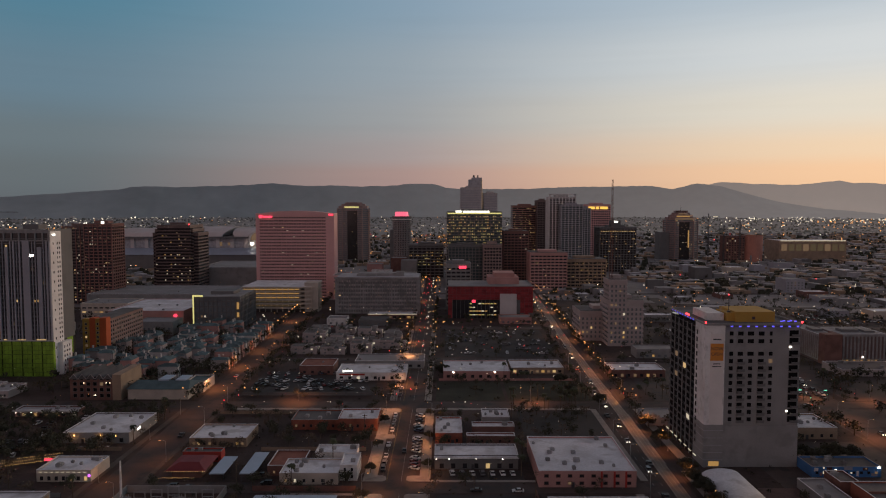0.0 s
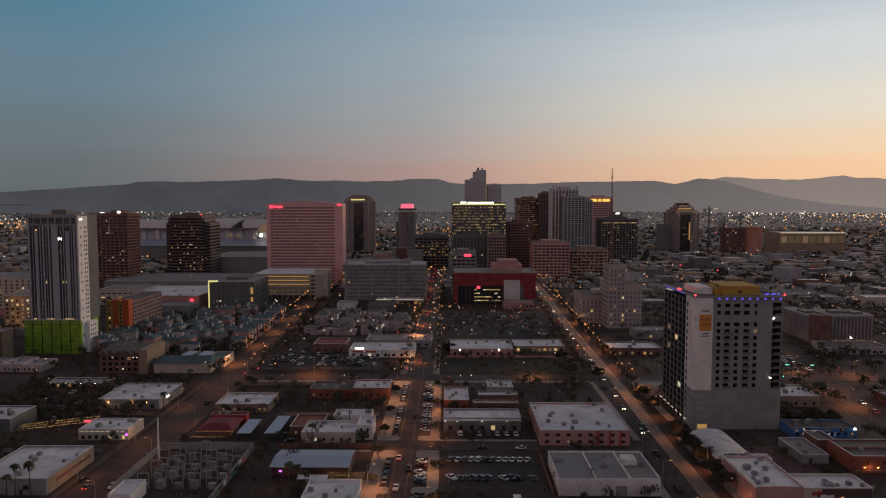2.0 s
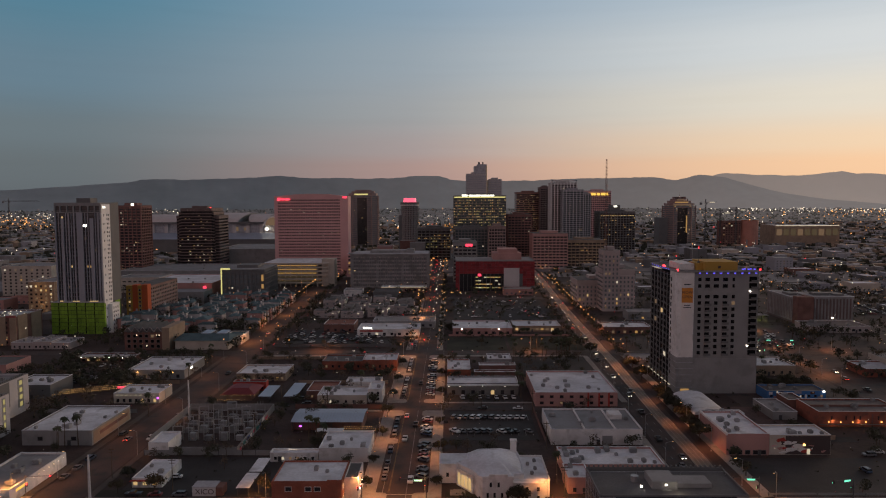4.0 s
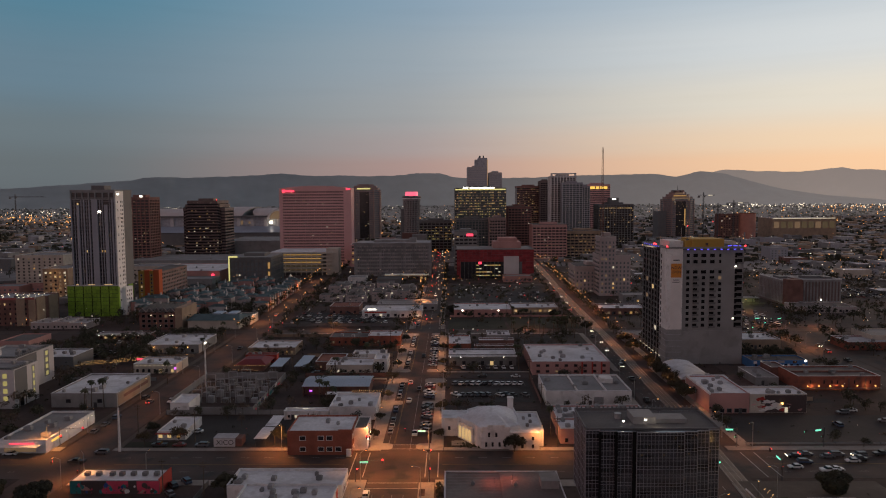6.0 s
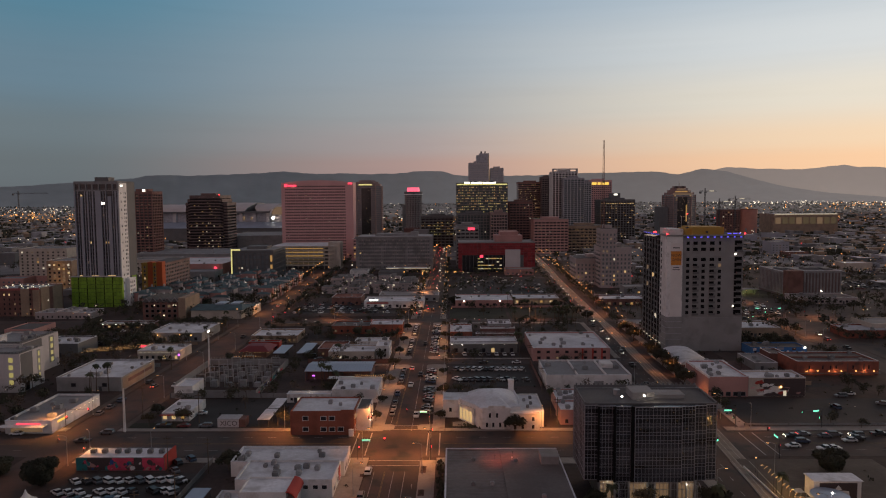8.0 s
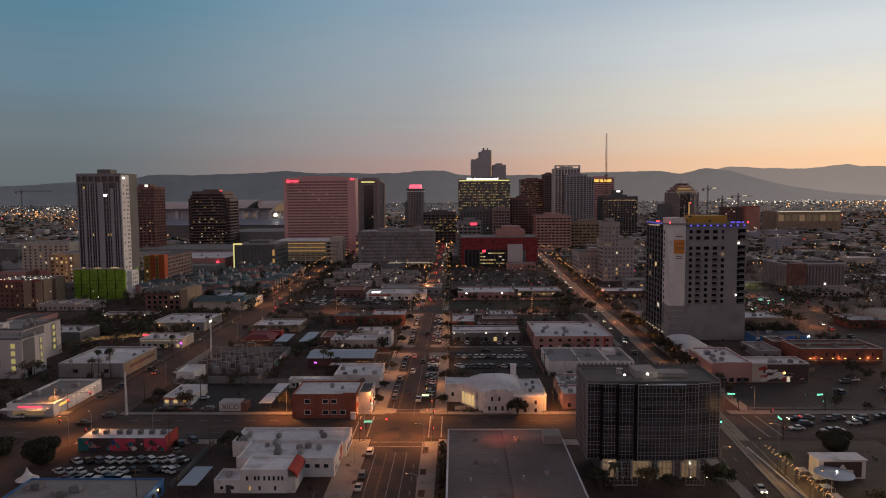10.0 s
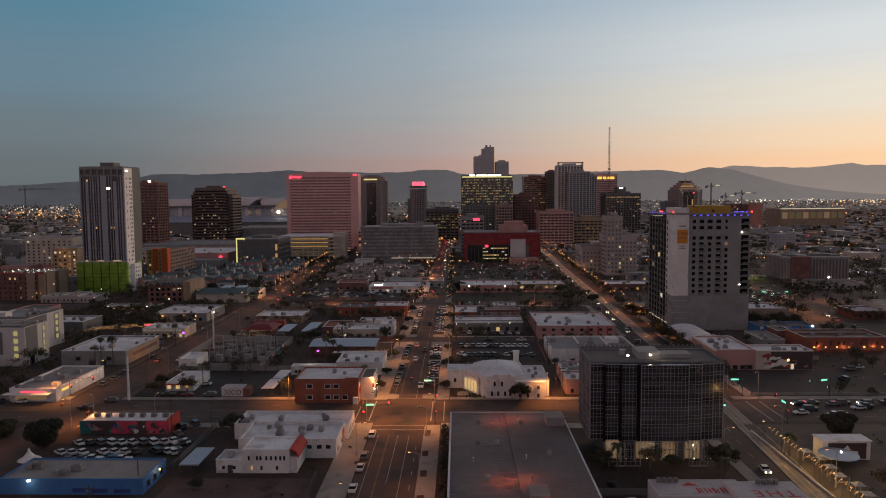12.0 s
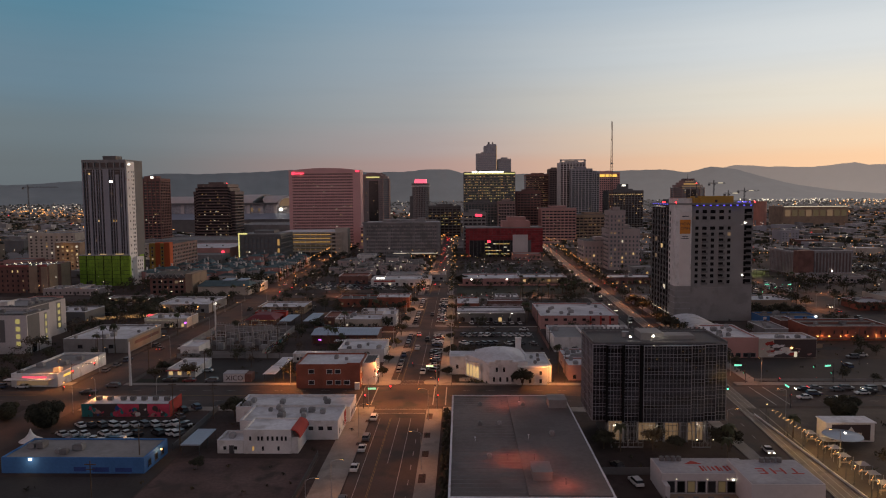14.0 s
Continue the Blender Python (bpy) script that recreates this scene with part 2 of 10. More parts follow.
M = dict(
    ground=surf("ground_dirt_and_asphalt", (.048, .032, .029), .95, .45, .035, .6, .3, stain=(.060, .042, .035)),
    asphalt=surf("asphalt", (.064, .046, .041), .85, .3, .06, 2, .2, stain=(.036, .034, .034)),
    lot=surf("old_parking_asphalt", (.040, .035, .034), .9, .35, .05, 1.5, .2, stain=(.04, .037, .036)),
    dirt=surf("bare_dirt", (.102, .066, .061), .97, .35, .07, 1.2, .3, stain=(.052, .038, .036)),
    grass=surf("dry_grass", (.030, .030, .019), .97, .4, .08, 2.5, .4),
    walkway=surf("concrete_pavement", (.26, .235, .215), .85, .18, .1, 2, .12, stain=(.20, .18, .165)),
    plaza=surf("dusty_plaza_paving", (.086, .071, .060), .9, .25, .12, 2, .15, stain=(.08, .065, .056)),
    paint=surf("road_paint_white", (.30, .29, .28), .7, .3, .4, 4, .05),
    yellow=surf("road_paint_yellow", (.20, .14, .05), .7, .3, .4, 4, .05),
    roof_white=surf("white_roof_coating", (.62, .625, .66), .8, .18, .07, 1.0, .1, stain=(.45, .445, .46)),
    roof_grey=surf("grey_roof_membrane", (.24, .235, .24), .85, .18, .06, 1.0, .12, stain=(.2, .195, .195)),
    roof_dark=surf("dark_gravel_roof", (.11, .105, .105), .95, .25, .08, 2.5, .25),
    roof_metal=surf("blue_white_metal_roof", (.36, .41, .50), .45, .1, .05, 1.0, .05, metal=.25),
    flank=surf("bright_white_cladding", (.82, .78, .76), .85, .08, .15, 3, .06),
    roof_pale=surf("weathered_pale_roof", (.36, .355, .38), .85, .2, .07, 1.0, .1, stain=(.30, .295, .30)),
    magenta=surf("magenta_mural_paint", (.55, .06, .11), .8, .2, .3, 3, .05),
    tealpaint=surf("teal_mural_paint", (.03, .17, .17), .8, .2, .3, 3, .05),
    bluedark=surf("deep_blue_mural_paint", (.030, .065, .23), .8, .2, .3, 3, .05),
    white=surf("white_stucco", (.68, .66, .65), .85, .12, .15, 3, .12, stain=(.52, .5, .48)),
    cream=surf("cream_stucco", (.48, .42, .36), .88, .15, .15, 3, .12),
    grey=surf("grey_concrete", (.25, .245, .245), .88, .14, .08, 2, .12, stain=(.21, .205, .205)),
    greydark=surf("dark_grey_panel", (.14, .138, .14), .7, .12, .1, 2, .08),
    tan=surf("tan_stucco", (.30, .22, .16), .9, .18, .12, 3, .15),
    pink=surf("pink_stucco", (.42, .23, .21), .88, .14, .1, 3, .12),
    pinkstone=surf("pink_granite", (.66, .37, .36), .6, .10, .03, 1.0, .05),
    brick=surf("red_brick", (.26, .085, .055), .9, .25, .2, 6, .2),
    brickdark=surf("dark_brick", (.17, .088, .074), .9, .25, .2, 6, .2),
    brickbrown=surf("brown_granite", (.27, .19, .18), .55, .15, .1, 1, .05),
    redpanel=surf("dark_red_metal_panel", (.23, .026, .032), .6, .2, .1, 1, .05, per_piece=.25),
    orange=surf("orange_render", (.50, .105, .035), .8, .1, .1, 2, .08),
    blue=surf("blue_painted_block", (.055, .17, .40), .8, .15, .15, 2, .1),
    green=surf("green_sheathing_board", (.185, .32, .028), .75, .25, .1, 1, .06, per_piece=.14),
    teal=surf("teal_tile_roof", (.066, .105, .115), .7, .25, .2, 3, .2, per_piece=.3),
    terracotta=surf("terracotta_roof", (.22, .085, .06), .85, .2, .2, 3, .2),
    redawning=surf("red_canvas", (.38, .045, .035), .8, .15, .2, 3, .1),
    redband=surf("dull_red_band", (.30, .085, .085), .8, .15, .1, 2, 0),
    rustdull=surf("dull_terracotta_render", (.25, .084, .058), .9, .2, .1, 2, .1, stain=(.13, .06, .048)),
    muralpink=surf("faded_pink_mural_paint", (.34, .19, .20), .85, .2, .3, 3, 0),
    wingbrick=surf("pinkish_brick_wing", (.25, .155, .135), .88, .16, .1, 3, .1),
    rust=surf("rust_red_render", (.30, .095, .060), .85, .14, .1, 2, .08),
    terra=surf("terracotta_cladding", (.46, .21, .16), .8, .1, .1, 2, .06),
    stone=surf("rosy_grey_stone", (.39, .335, .325), .85, .12, .08, 1.5, .08),
    ochre=surf("ochre_penthouse_render", (.42, .255, .055), .85, .1, .1, 2, .08),
    banner=surf("orange_banner_cloth", (.60, .24, .045), .8, .06, .2, 3, .04),
    white_banner=surf("white_banner_cloth", (.66, .62, .60), .8, .06, .2, 3, .04),
    ink=surf("dark_print", (.07, .05, .05), .8, .1, .2, 3, 0),
    metal=surf("galvanised_metal", (.33, .33, .34), .5, .15, .5, 5, .05, metal=.6),
    steel=surf("painted_dark_steel", (.07, .07, .075), .5, .15, .5, 5, .05, metal=.3),
    unit=surf("air_handler_metal", (.24, .24, .245), .6, .2, .5, 4, .05, metal=.2, per_piece=.35),
    mullion=surf("pale_aluminium_mullion", (.40, .405, .43), .5, .1, .3, 4, 0, metal=.5),
    bark=surf("bark", (.10, .075, .055), .95, .3, .6, 9, .4),
    leaf=surf("dark_foliage", (.044, .044, .028), .85, .4, .3, 3, 0, per_piece=.3),
    leaf_dry=surf("dry_winter_foliage", (.085, .066, .036), .9, .4, .3, 3, 0, per_piece=.3),
    palm=surf("palm_frond", (.045, .052, .025), .8, .3, .5, 3, 0, per_piece=.3),
    # evening haze is painted into these five as emission
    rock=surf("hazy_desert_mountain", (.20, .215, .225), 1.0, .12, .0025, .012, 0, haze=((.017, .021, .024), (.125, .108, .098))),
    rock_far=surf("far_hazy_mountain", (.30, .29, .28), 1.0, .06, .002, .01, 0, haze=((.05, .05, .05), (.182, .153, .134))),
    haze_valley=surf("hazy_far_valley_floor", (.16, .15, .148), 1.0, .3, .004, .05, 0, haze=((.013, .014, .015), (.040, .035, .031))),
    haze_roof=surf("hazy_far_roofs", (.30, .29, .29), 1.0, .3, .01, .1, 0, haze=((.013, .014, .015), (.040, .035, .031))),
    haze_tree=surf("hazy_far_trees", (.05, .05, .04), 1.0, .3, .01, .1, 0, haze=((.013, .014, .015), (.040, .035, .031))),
    slabgrey=surf("weathered_grey_concrete_fins", (.27, .26, .262), .88, .2, .06, .7, .1, stain=(.19, .185, .185)),
    maroon=surf("dark_maroon_tower_cladding", (.215, .105, .092), .75, .12, .05, 1, .04),
    umber=surf("dark_umber_granite", (.145, .10, .095), .5, .15, .1, 1, .05),
    barlight=surf("dull_aluminium_bar", (.33, .34, .38), .45, .12, .3, 4, 0, metal=.5),
    mulch=surf("red_brown_mulch", (.075, .042, .036), .95, .4, .5, 5, .4),
    track=surf("pale_concrete_trackway", (.215, .175, .140), .8, .2, .15, 2, .1, stain=(.14, .115, .095)),
    rail=surf("worn_rail_steel", (.34, .30, .27), .3, .1, .5, 5, 0, metal=.8),
    # much paler than the city ground, which stands in for distance haze
    valley=surf("dusty_valley_floor", (.205, .19, .19), .97, .3, .004, .05, 0),
    tyre=surf("tyre_rubber", (.02, .02, .02), .9, .1, 1, 9, 0),
    towerbrick=surf("rose_brown_tower_cladding", (.46, .26, .24), .7, .1, .05, 1, .04),
    bluegrey=surf("blue_grey_panel", (.31, .31, .345), .7, .1, .05, 1, .04),
    towergrey=surf("pale_tower_cladding", (.52, .49, .49), .7, .1, .05, 1, .04),
    glass_grey=pane("grey_tower_glass", (.34, .345, .38), .35),
    glass_rose=pane("rosy_ribbon_glass", (.16, .095, .095), .3),
    glass=pane("dark_window_glass", (.03, .03, .034)),
    glass_blue=pane("blue_office_glass", (.15, .165, .18), .2),
    glass_teal=pane("dark_teal_office_glass", (.052, .074, .078), .15),
    # cloudy reflections are part of this glass's base colour
    glass_cloud=pane("black_curtain_glass_with_blinds", (.026, .029, .035), .10, .05, bands=True),
    glass_black=pane("black_curtain_glass", (.034, .031, .032), .10, .12),
    void=pane("deep_dark_opening", (.006, .006, .007), .6, 0, .08),
    glass_car=pane("car_glass", (.01, .01, .012), .05, 0),
    warm=glow("warm_lit_window", (1, .66, .28), .55), amber=glow("amber_lit_window", (1, .55, .16), .36),
    pale=glow("pale_lit_window", (1, .86, .62), .55), dim=glow("dim_lit_window", (1, .60, .30), .13),
    greenlit=glow("yellow_green_lit_window", (.90, .74, .24), .34),
    flood=glow("flood_light", (1, .86, .66), 7),
    lobby=glow("dim_lobby_glass", (1, .66, .24), .055),
    roof_brown=surf("brown_grey_gravel_roof", (.155, .14, .135), .9, .2, .05, 1.0, .12, stain=(.12, .105, .10)),
    softlamp=glow("soft_yard_lamp_lens", (1, .80, .52), 3.2),
    amberdot=glow("amber_lamp_glow", (1, .42, .11), 1.7), whitedot=glow("white_lamp_glow", (1, .86, .66), 1.7), reddot=glow("red_lamp_glow", (1, .05, .05), 1.5),
    lamp=glow("white_lamp_lens", (1, .90, .74), 9), sodium=glow("sodium_lamp_lens", (1, .50, .15), 4.5),
    red=glow("red_lamp", (1, .03, .04), 5.0), green_l=glow("green_lamp", (.12, 1, .55), 2.6),
    redsign=glow("red_sign", (1, .05, .10), 1.7), pinksign=glow("pink_sign", (1, .12, .20), 1.3), yellowsign=glow("yellow_sign", (1, .60, .10), 1.1),
    whitesign=glow("white_sign", (1, .95, .8), 2.5), blueled=glow("blue_led", (.13, .11, 1), 1.15), purple=glow("purple_lamp", (.6, .12, 1), 2.5),
    greensign=glow("green_street_name_sign", (.22, .95, .62), 1.1), cyan=glow("cyan_lamp", (.1, .75, .9), 1.2),
    lime=glow("lime_strip_light", (.95, .85, .30), .75), head=glow("headlight", (1, .86, .62), 8), tail=glow("tail_light", (1, .04, .02), 2.5),
    festoon=glow("festoon_bulbs", (1, .52, .18), 1.6),
)
for i, c in enumerate([(.5, .5, .5), (.62, .62, .62), (.03, .03, .033), (.12, .12, .13), (.16, .03, .03), (.045, .06, .10), (.27, .26, .25)]):
    M["car%d" % i] = surf("car_paint_" + "white silver black grey maroon navy beige".split()[(i + 1) % 7 if i < 2 else i], c, .3, .03, 1, 3, 0, spec=.5)

# ---------------------------------------------------------------- mesh helpers


def box(bm, x0, x1, y0, y1, z0, z1):
    v = [bm.verts.new(c) for c in ((x0, y0, z0), (x1, y0, z0), (x1, y1, z0), (x0, y1, z0), (x0, y0, z1), (x1, y0, z1), (x1, y1, z1), (x0, y1, z1))]
    for f in ((3, 2, 1, 0), (4, 5, 6, 7), (0, 1, 5, 4), (1, 2, 6, 5), (2, 3, 7, 6), (3, 0, 4, 7)):
        bm.faces.new([v[i] for i in f])
    return v


def prism(bm, pts, z0, z1):
    """An upright prism over a polygon given anticlockwise."""
    a = [bm.verts.new((x, y, z0)) for x, y in pts]
    b = [bm.verts.new((x, y, z1)) for x, y in pts]
    bm.faces.new(a[::-1])
    bm.faces.new(b)
    for i in range(len(pts)):
        j = (i + 1) % len(pts)
        bm.faces.new((a[i], a[j], b[j], b[i]))


def tube(bm, p, q, r0, r1=None, n=7):
    """A tapered rod from p to q."""
    p, q = Vector(p), Vector(q)
    r1 = r0 if r1 is None else r1
    turn = (q - p).to_track_quat("Z", "Y").to_matrix()
    rings = []
    for c, r in ((p, r0), (q, r1)):
        rings.append([bm.verts.new(c + turn @ Vector((r * math.cos(2 * math.pi * i / n), r * math.sin(2 * math.pi * i / n), 0))) for i in range(n)])
    for i in range(n):
        j = (i + 1) % n
        bm.faces.new((rings[0][i], rings[0][j], rings[1][j], rings[1][i]))
    bm.faces.new(rings[0][::-1])
    bm.faces.new(rings[1])


def boxes(*rows):
    bm = bmesh.new()
    for r in rows:
        box(bm, *r)
    return bm


def part(name, bm, material, parent, label=""):
    me = bpy.data.meshes.new(name)
    bm.to_mesh(me)
    bm.free()
    me.materials.append(material)
    ob = new(name, me)
    ob.parent = parent
    if label:
        tagged(ob, label=label)
    return ob


def shared(name, mesh, parent, m):
    """One more object on a mesh that is already made."""
    ob = new(name, mesh)
    ob.parent = parent
    ob.matrix_basis = m
    return ob


def thing(name, x, y, z, label, category, group="", turn=0.0):
    ob = new(name)
    ob.matrix_basis = pose(x, y, z, 0, 0, turn)
    return tagged(ob, label=label, category=category, group=group)


MESHES = {}


def mesh_of(key, build, *materials):
    if key not in MESHES:
        bm = build()
        me = bpy.data.meshes.new(key)
        bm.to_mesh(me)
        bm.free()
        for m in materials:
            me.materials.append(m)
        MESHES[key] = me
    return MESHES[key]


def window_mesh(w, h, frame_mat, glass_mat, far=False):
    """A window that stands on its wall: frame bars round a set-back pane, foot at the origin, facing -y."""
    def build():
        bm = bmesh.new()
        if far:
            box(bm, -w / 2, w / 2, -.06, .05, 0, h)
            for f in bm.faces:
                f.material_index = 1
            return bm
        t = min(.14, w * .1)
        for r in ((-w / 2, -w / 2 + t, -.12, .05, 0, h), (w / 2 - t, w / 2, -.12, .05, 0, h), (-w / 2 + t, w / 2 - t, -.12, .05, h - t, h), (-w / 2 - .05, w / 2 + .05, -.18, .05, -.12, 0)):
            box(bm, *r)
        k = len(bm.faces)
        box(bm, -w / 2 + t, w / 2 - t, -.05, .03, 0, h - t)
        bm.faces.ensure_lookup_table()
        for f in bm.faces[k:]:
            f.material_index = 1
        return bm
    return mesh_of("window %.2f %.2f %s %s %d" % (w, h, frame_mat.name, glass_mat.name, far), build, frame_mat, glass_mat)


LIT = [M["warm"], M["amber"], M["pale"], M["dim"], M["dim"], M["dim"]]


def facade(b, side, size, places, w, h, frame_mat, glass_mat, lit=.06, lits=None, far=False, name="window"):
    """Windows on one side of a building whose near left foot is b's origin. places: (across, up)."""
    sx, sy = size
    if far:  # too small to pick apart: one mesh for each kind of glass
        kinds = {}
        for u, z in places:
            g = R.choice(lits or LIT) if R.random() < lit else glass_mat
            bm = kinds.setdefault(g.name, bmesh.new())
            a = {"f": (u - w / 2, u + w / 2, -.06, .05), "r": (sx - .05, sx + .06, u - w / 2, u + w / 2), "l": (-.06, .05, u - w / 2, u + w / 2)}[side]
            box(bm, *a, z, z + h)
        for gn, bm in kinds.items():
            tagged(part("window_panes", bm, bpy.data.materials[gn], b), kind="stuff")
        return
    for u, z in places:
        g = R.choice(lits or LIT) if R.random() < lit else glass_mat
        me = window_mesh(w, h, frame_mat, g, far)
        m = {"f": pose(u, 0, z), "r": pose(sx, u, z, 0, 0, 90), "l": pose(0, u, z, 0, 0, -90), "k": pose(u, sy, z, 0, 0, 180)}[side]
        shared(name, me, b, m)


def grid(u0, u1, n, z0, dz, rows):
    return [(u0 + (u1 - u0) * (i + .5) / n, z0 + dz * r) for r in range(rows) for i in range(n)]


def unit_mesh(kind):
    """An air handler on a roof: a louvred case with a fan ring on feet."""
    def build():
        bm = bmesh.new()
        w, d, h = ((1.8, 1.4, 1.2), (2.6, 1.8, 1.5), (1.1, 1.1, .9))[kind]
        prev = None
        for kx, ky, z in ((.8, .8, 0), (.8, .8, .2), (1, 1, .2), (1, 1, h * .55), (.94, .94, h * .6), (1, 1, h * .65), (1, 1, h), (.72, .72, h), (.68, .68, h + .2), (.5, .5, h + .2), (.45, .45, h + .08)):
            ring = [bm.verts.new((sx * w / 2 * kx, sy * d / 2 * ky, z)) for sx, sy in ((-1, -1), (1, -1), (1, 1), (-1, 1))]
            if prev:
                for i in range(4):
                    bm.faces.new((prev[i], prev[(i + 1) % 4], ring[(i + 1) % 4], ring[i]))
            prev = ring
        bm.faces.new(prev)
        return bm
    return mesh_of("roof unit %d" % kind, build, M["unit"])


def roof_units(b, w, d, z, n):
    for i in range(n):
        k = R.choice((0, 0, 1, 2))
        shared("roof_unit", unit_mesh(k), b, pose(R.uniform(1.8, max(2, w - 1.8)), R.uniform(1.8, max(2, d - 1.8)), z, 0, 0, R.choice((0, 90))))


FOOT = []  # ground plans already built on


def shell(b, w, d, h, wall, roof, parapet=.6, thick=.3, cap=None):
    """Four walls with a parapet, and the flat roof sunk behind it."""
    FOOT.append((b.location.x, b.location.x + w, b.location.y, b.location.y + d))
    part("wall", boxes((0, w, 0, thick, 0, h), (0, w, d - thick, d, 0, h), (0, thick, thick, d - thick, 0, h), (w - thick, w, thick, d - thick, 0, h)), wall, b)
    part("roof", boxes((thick, w - thick, thick, d - thick, h - parapet - .25, h - parapet)), roof, b)
    if cap:
        c = .06
        part("parapet_cap", boxes((-c, w + c, -c, thick + c, h, h + .12), (-c, w + c, d - thick - c, d + c, h, h + .12), (-c, thick + c, thick + c, d - thick - c, h, h + .12), (w - thick - c, w + c, thick + c, d - thick - c, h, h + .12)), cap, b)


def lowrise(name, x0, x1, y0, y1, h, wall, roof, label, category="building", units=3, front=None, sides=None, frame_mat=None, lit=.12, cap=True, door=True, group=""):
    """A low flat-roofed building. front/sides: (columns, rows, width, height, sill, floor)."""
    w, d = x1 - x0, y1 - y0
    b = thing(name, x0, y0, 0, label, category, group)
    shell(b, w, d, h, wall, roof, cap=M["roof_white"] if cap and roof is not M["roof_dark"] else (M["grey"] if cap else None))
    roof_units(b, w, d, h - .6, min(units, 3) if y0 > 450 else units)
    fm = frame_mat or wall
    if front:
        n, rows, ww, wh, sill, fl = front
        facade(b, "f", (w, d), grid(.6, w - .6, n, sill, fl, rows), ww, wh, fm, M["glass"], lit, far=y0 > 500)
    if sides:
        n, rows, ww, wh, sill, fl = sides
        facade(b, "r" if x0 < 0 else "l", (w, d), grid(.6, d - .6, n, sill, fl, rows), ww, wh, fm, M["glass"], lit)
    if door:
        dm = mesh_of("plain door", lambda: boxes((-.55, .55, -.08, .04, 0, 2.1), (-.65, -.55, -.14, .04, 0, 2.2), (.55, .65, -.14, .04, 0, 2.2)), M["steel"])
        shared("door", dm, b, pose(w * R.uniform(.2, .8), 0, 0))
    return b

# ---------------------------------------------------------------- ground, roads, pavements


def structure(name, bm, material, label):
    return tagged(part(name, bm, material, None), label=label, category=name.split("_")[0], kind="structure")


bm = bmesh.new()
box(bm, -5200, 5200, -900, 5000, -2, 0)
structure("ground", bm, M["ground"], "flat dusty city ground of dirt and worn asphalt")


def rise(r):
    """The valley floor slopes gently up to the mountains' feet."""
    return 34 * max(0, (r - 1700) / 2900) ** 1.25


# the outer floor's haze is painted on as emission
for name, k0, k1, mt, label in (("ground_valley", 0, 12, "valley", "pale dusty valley floor beyond the city, lightened for haze"), ("backdrop_valley", 12, 30, "haze_valley", "valley floor with painted haze, rising to the mountains")):
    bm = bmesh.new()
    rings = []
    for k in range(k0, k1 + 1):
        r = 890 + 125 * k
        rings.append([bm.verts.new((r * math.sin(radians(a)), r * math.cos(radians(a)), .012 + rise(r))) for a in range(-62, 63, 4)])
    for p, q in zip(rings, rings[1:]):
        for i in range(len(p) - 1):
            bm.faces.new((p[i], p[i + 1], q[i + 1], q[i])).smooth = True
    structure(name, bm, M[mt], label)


def strip(bm, pts, width, z):
    """A band of road along a line of points."""
    rows = []
    for i, (x, y) in enumerate(pts):
        a, c = pts[max(i - 1, 0)], pts[min(i + 1, len(pts) - 1)]
        d = Vector((c[0] - a[0], c[1] - a[1])).normalized()
        n = Vector((d.y, -d.x)) * width / 2
        rows.append([bm.verts.new((x - n.x, y - n.y, z)), bm.verts.new((x + n.x, y + n.y, z))])
    for p, q in zip(rows, rows[1:]):
        bm.faces.new((p[0], p[1], q[1], q[0]))


ROAD_B = [(67, -40), (77.3, 160), (84, 230), (88, 310), (92, 450), (98, 640), (106, 862), (114, 1200)]
TRACK = [(80, 60), (82.5, 150), (85.6, 195), (88.3, 235), (90.8, 280), (91.6, 330), (93.4, 390), (95.2, 440), (96, 500), (99, 631), (104, 760), (108, 862), (115, 1200)]  # twin rails on concrete
ROAD_C = [(-128, 0), (-128, 271), (-126, 357), (-128, 455), (-134, 640), (-141, 827), (-150, 1200)]
ROAD_D = [(186, 0), (198, 230), (204.5, 350), (208, 400), (213, 455), (222, 508), (232, 580), (246, 900)]
for name, pts, w, label in (("road_middle", [(-18.9, -60), (-18.9, 219), (-17.6, 242), (-17.6, 1200)], 15.8, "asphalt street with lane lines and parked cars"),
                            ("road_busy", ROAD_B, 16.5, "busy asphalt avenue lined with street lamps"),
                            ("road_oblique", ROAD_C, 16, "wide asphalt street under sodium lamps"),
                            ("road_outer", ROAD_D, 14, "asphalt street under sodium lamps")):
    bm = bmesh.new()
    strip(bm, pts, w, .02 + .004 * len(name) % .01)
    structure(name, bm, M["asphalt"], label)
for i, (y0, y1, x0, x1) in enumerate(((219, 242, -500, 420), (340, 350, -120, 84), (452, 464, -420, 460), (566, 576, -126, 300), (692, 704, -480, 500), (812, 824, -480, 500), (930, 942, -500, 600))):
    bm = boxes((x0, x1, y0, y1, .0, .034 + i * .003))
    structure("road_cross_%d" % (i + 1), bm, M["asphalt"], "asphalt cross street")


def slab(x0, x1, y0, y1, mat="walkway", h=.15, name="pavement", label="pale concrete pavement with a raised kerb"):
    r = .12
    bm = bmesh.new()
    a = box(bm, x0, x1, y0, y1, 0, h - .03)
    box(bm, x0 + r, x1 - r, y0 + r, y1 - r, h - .03, h)
    structure(name, bm, M[mat], label)


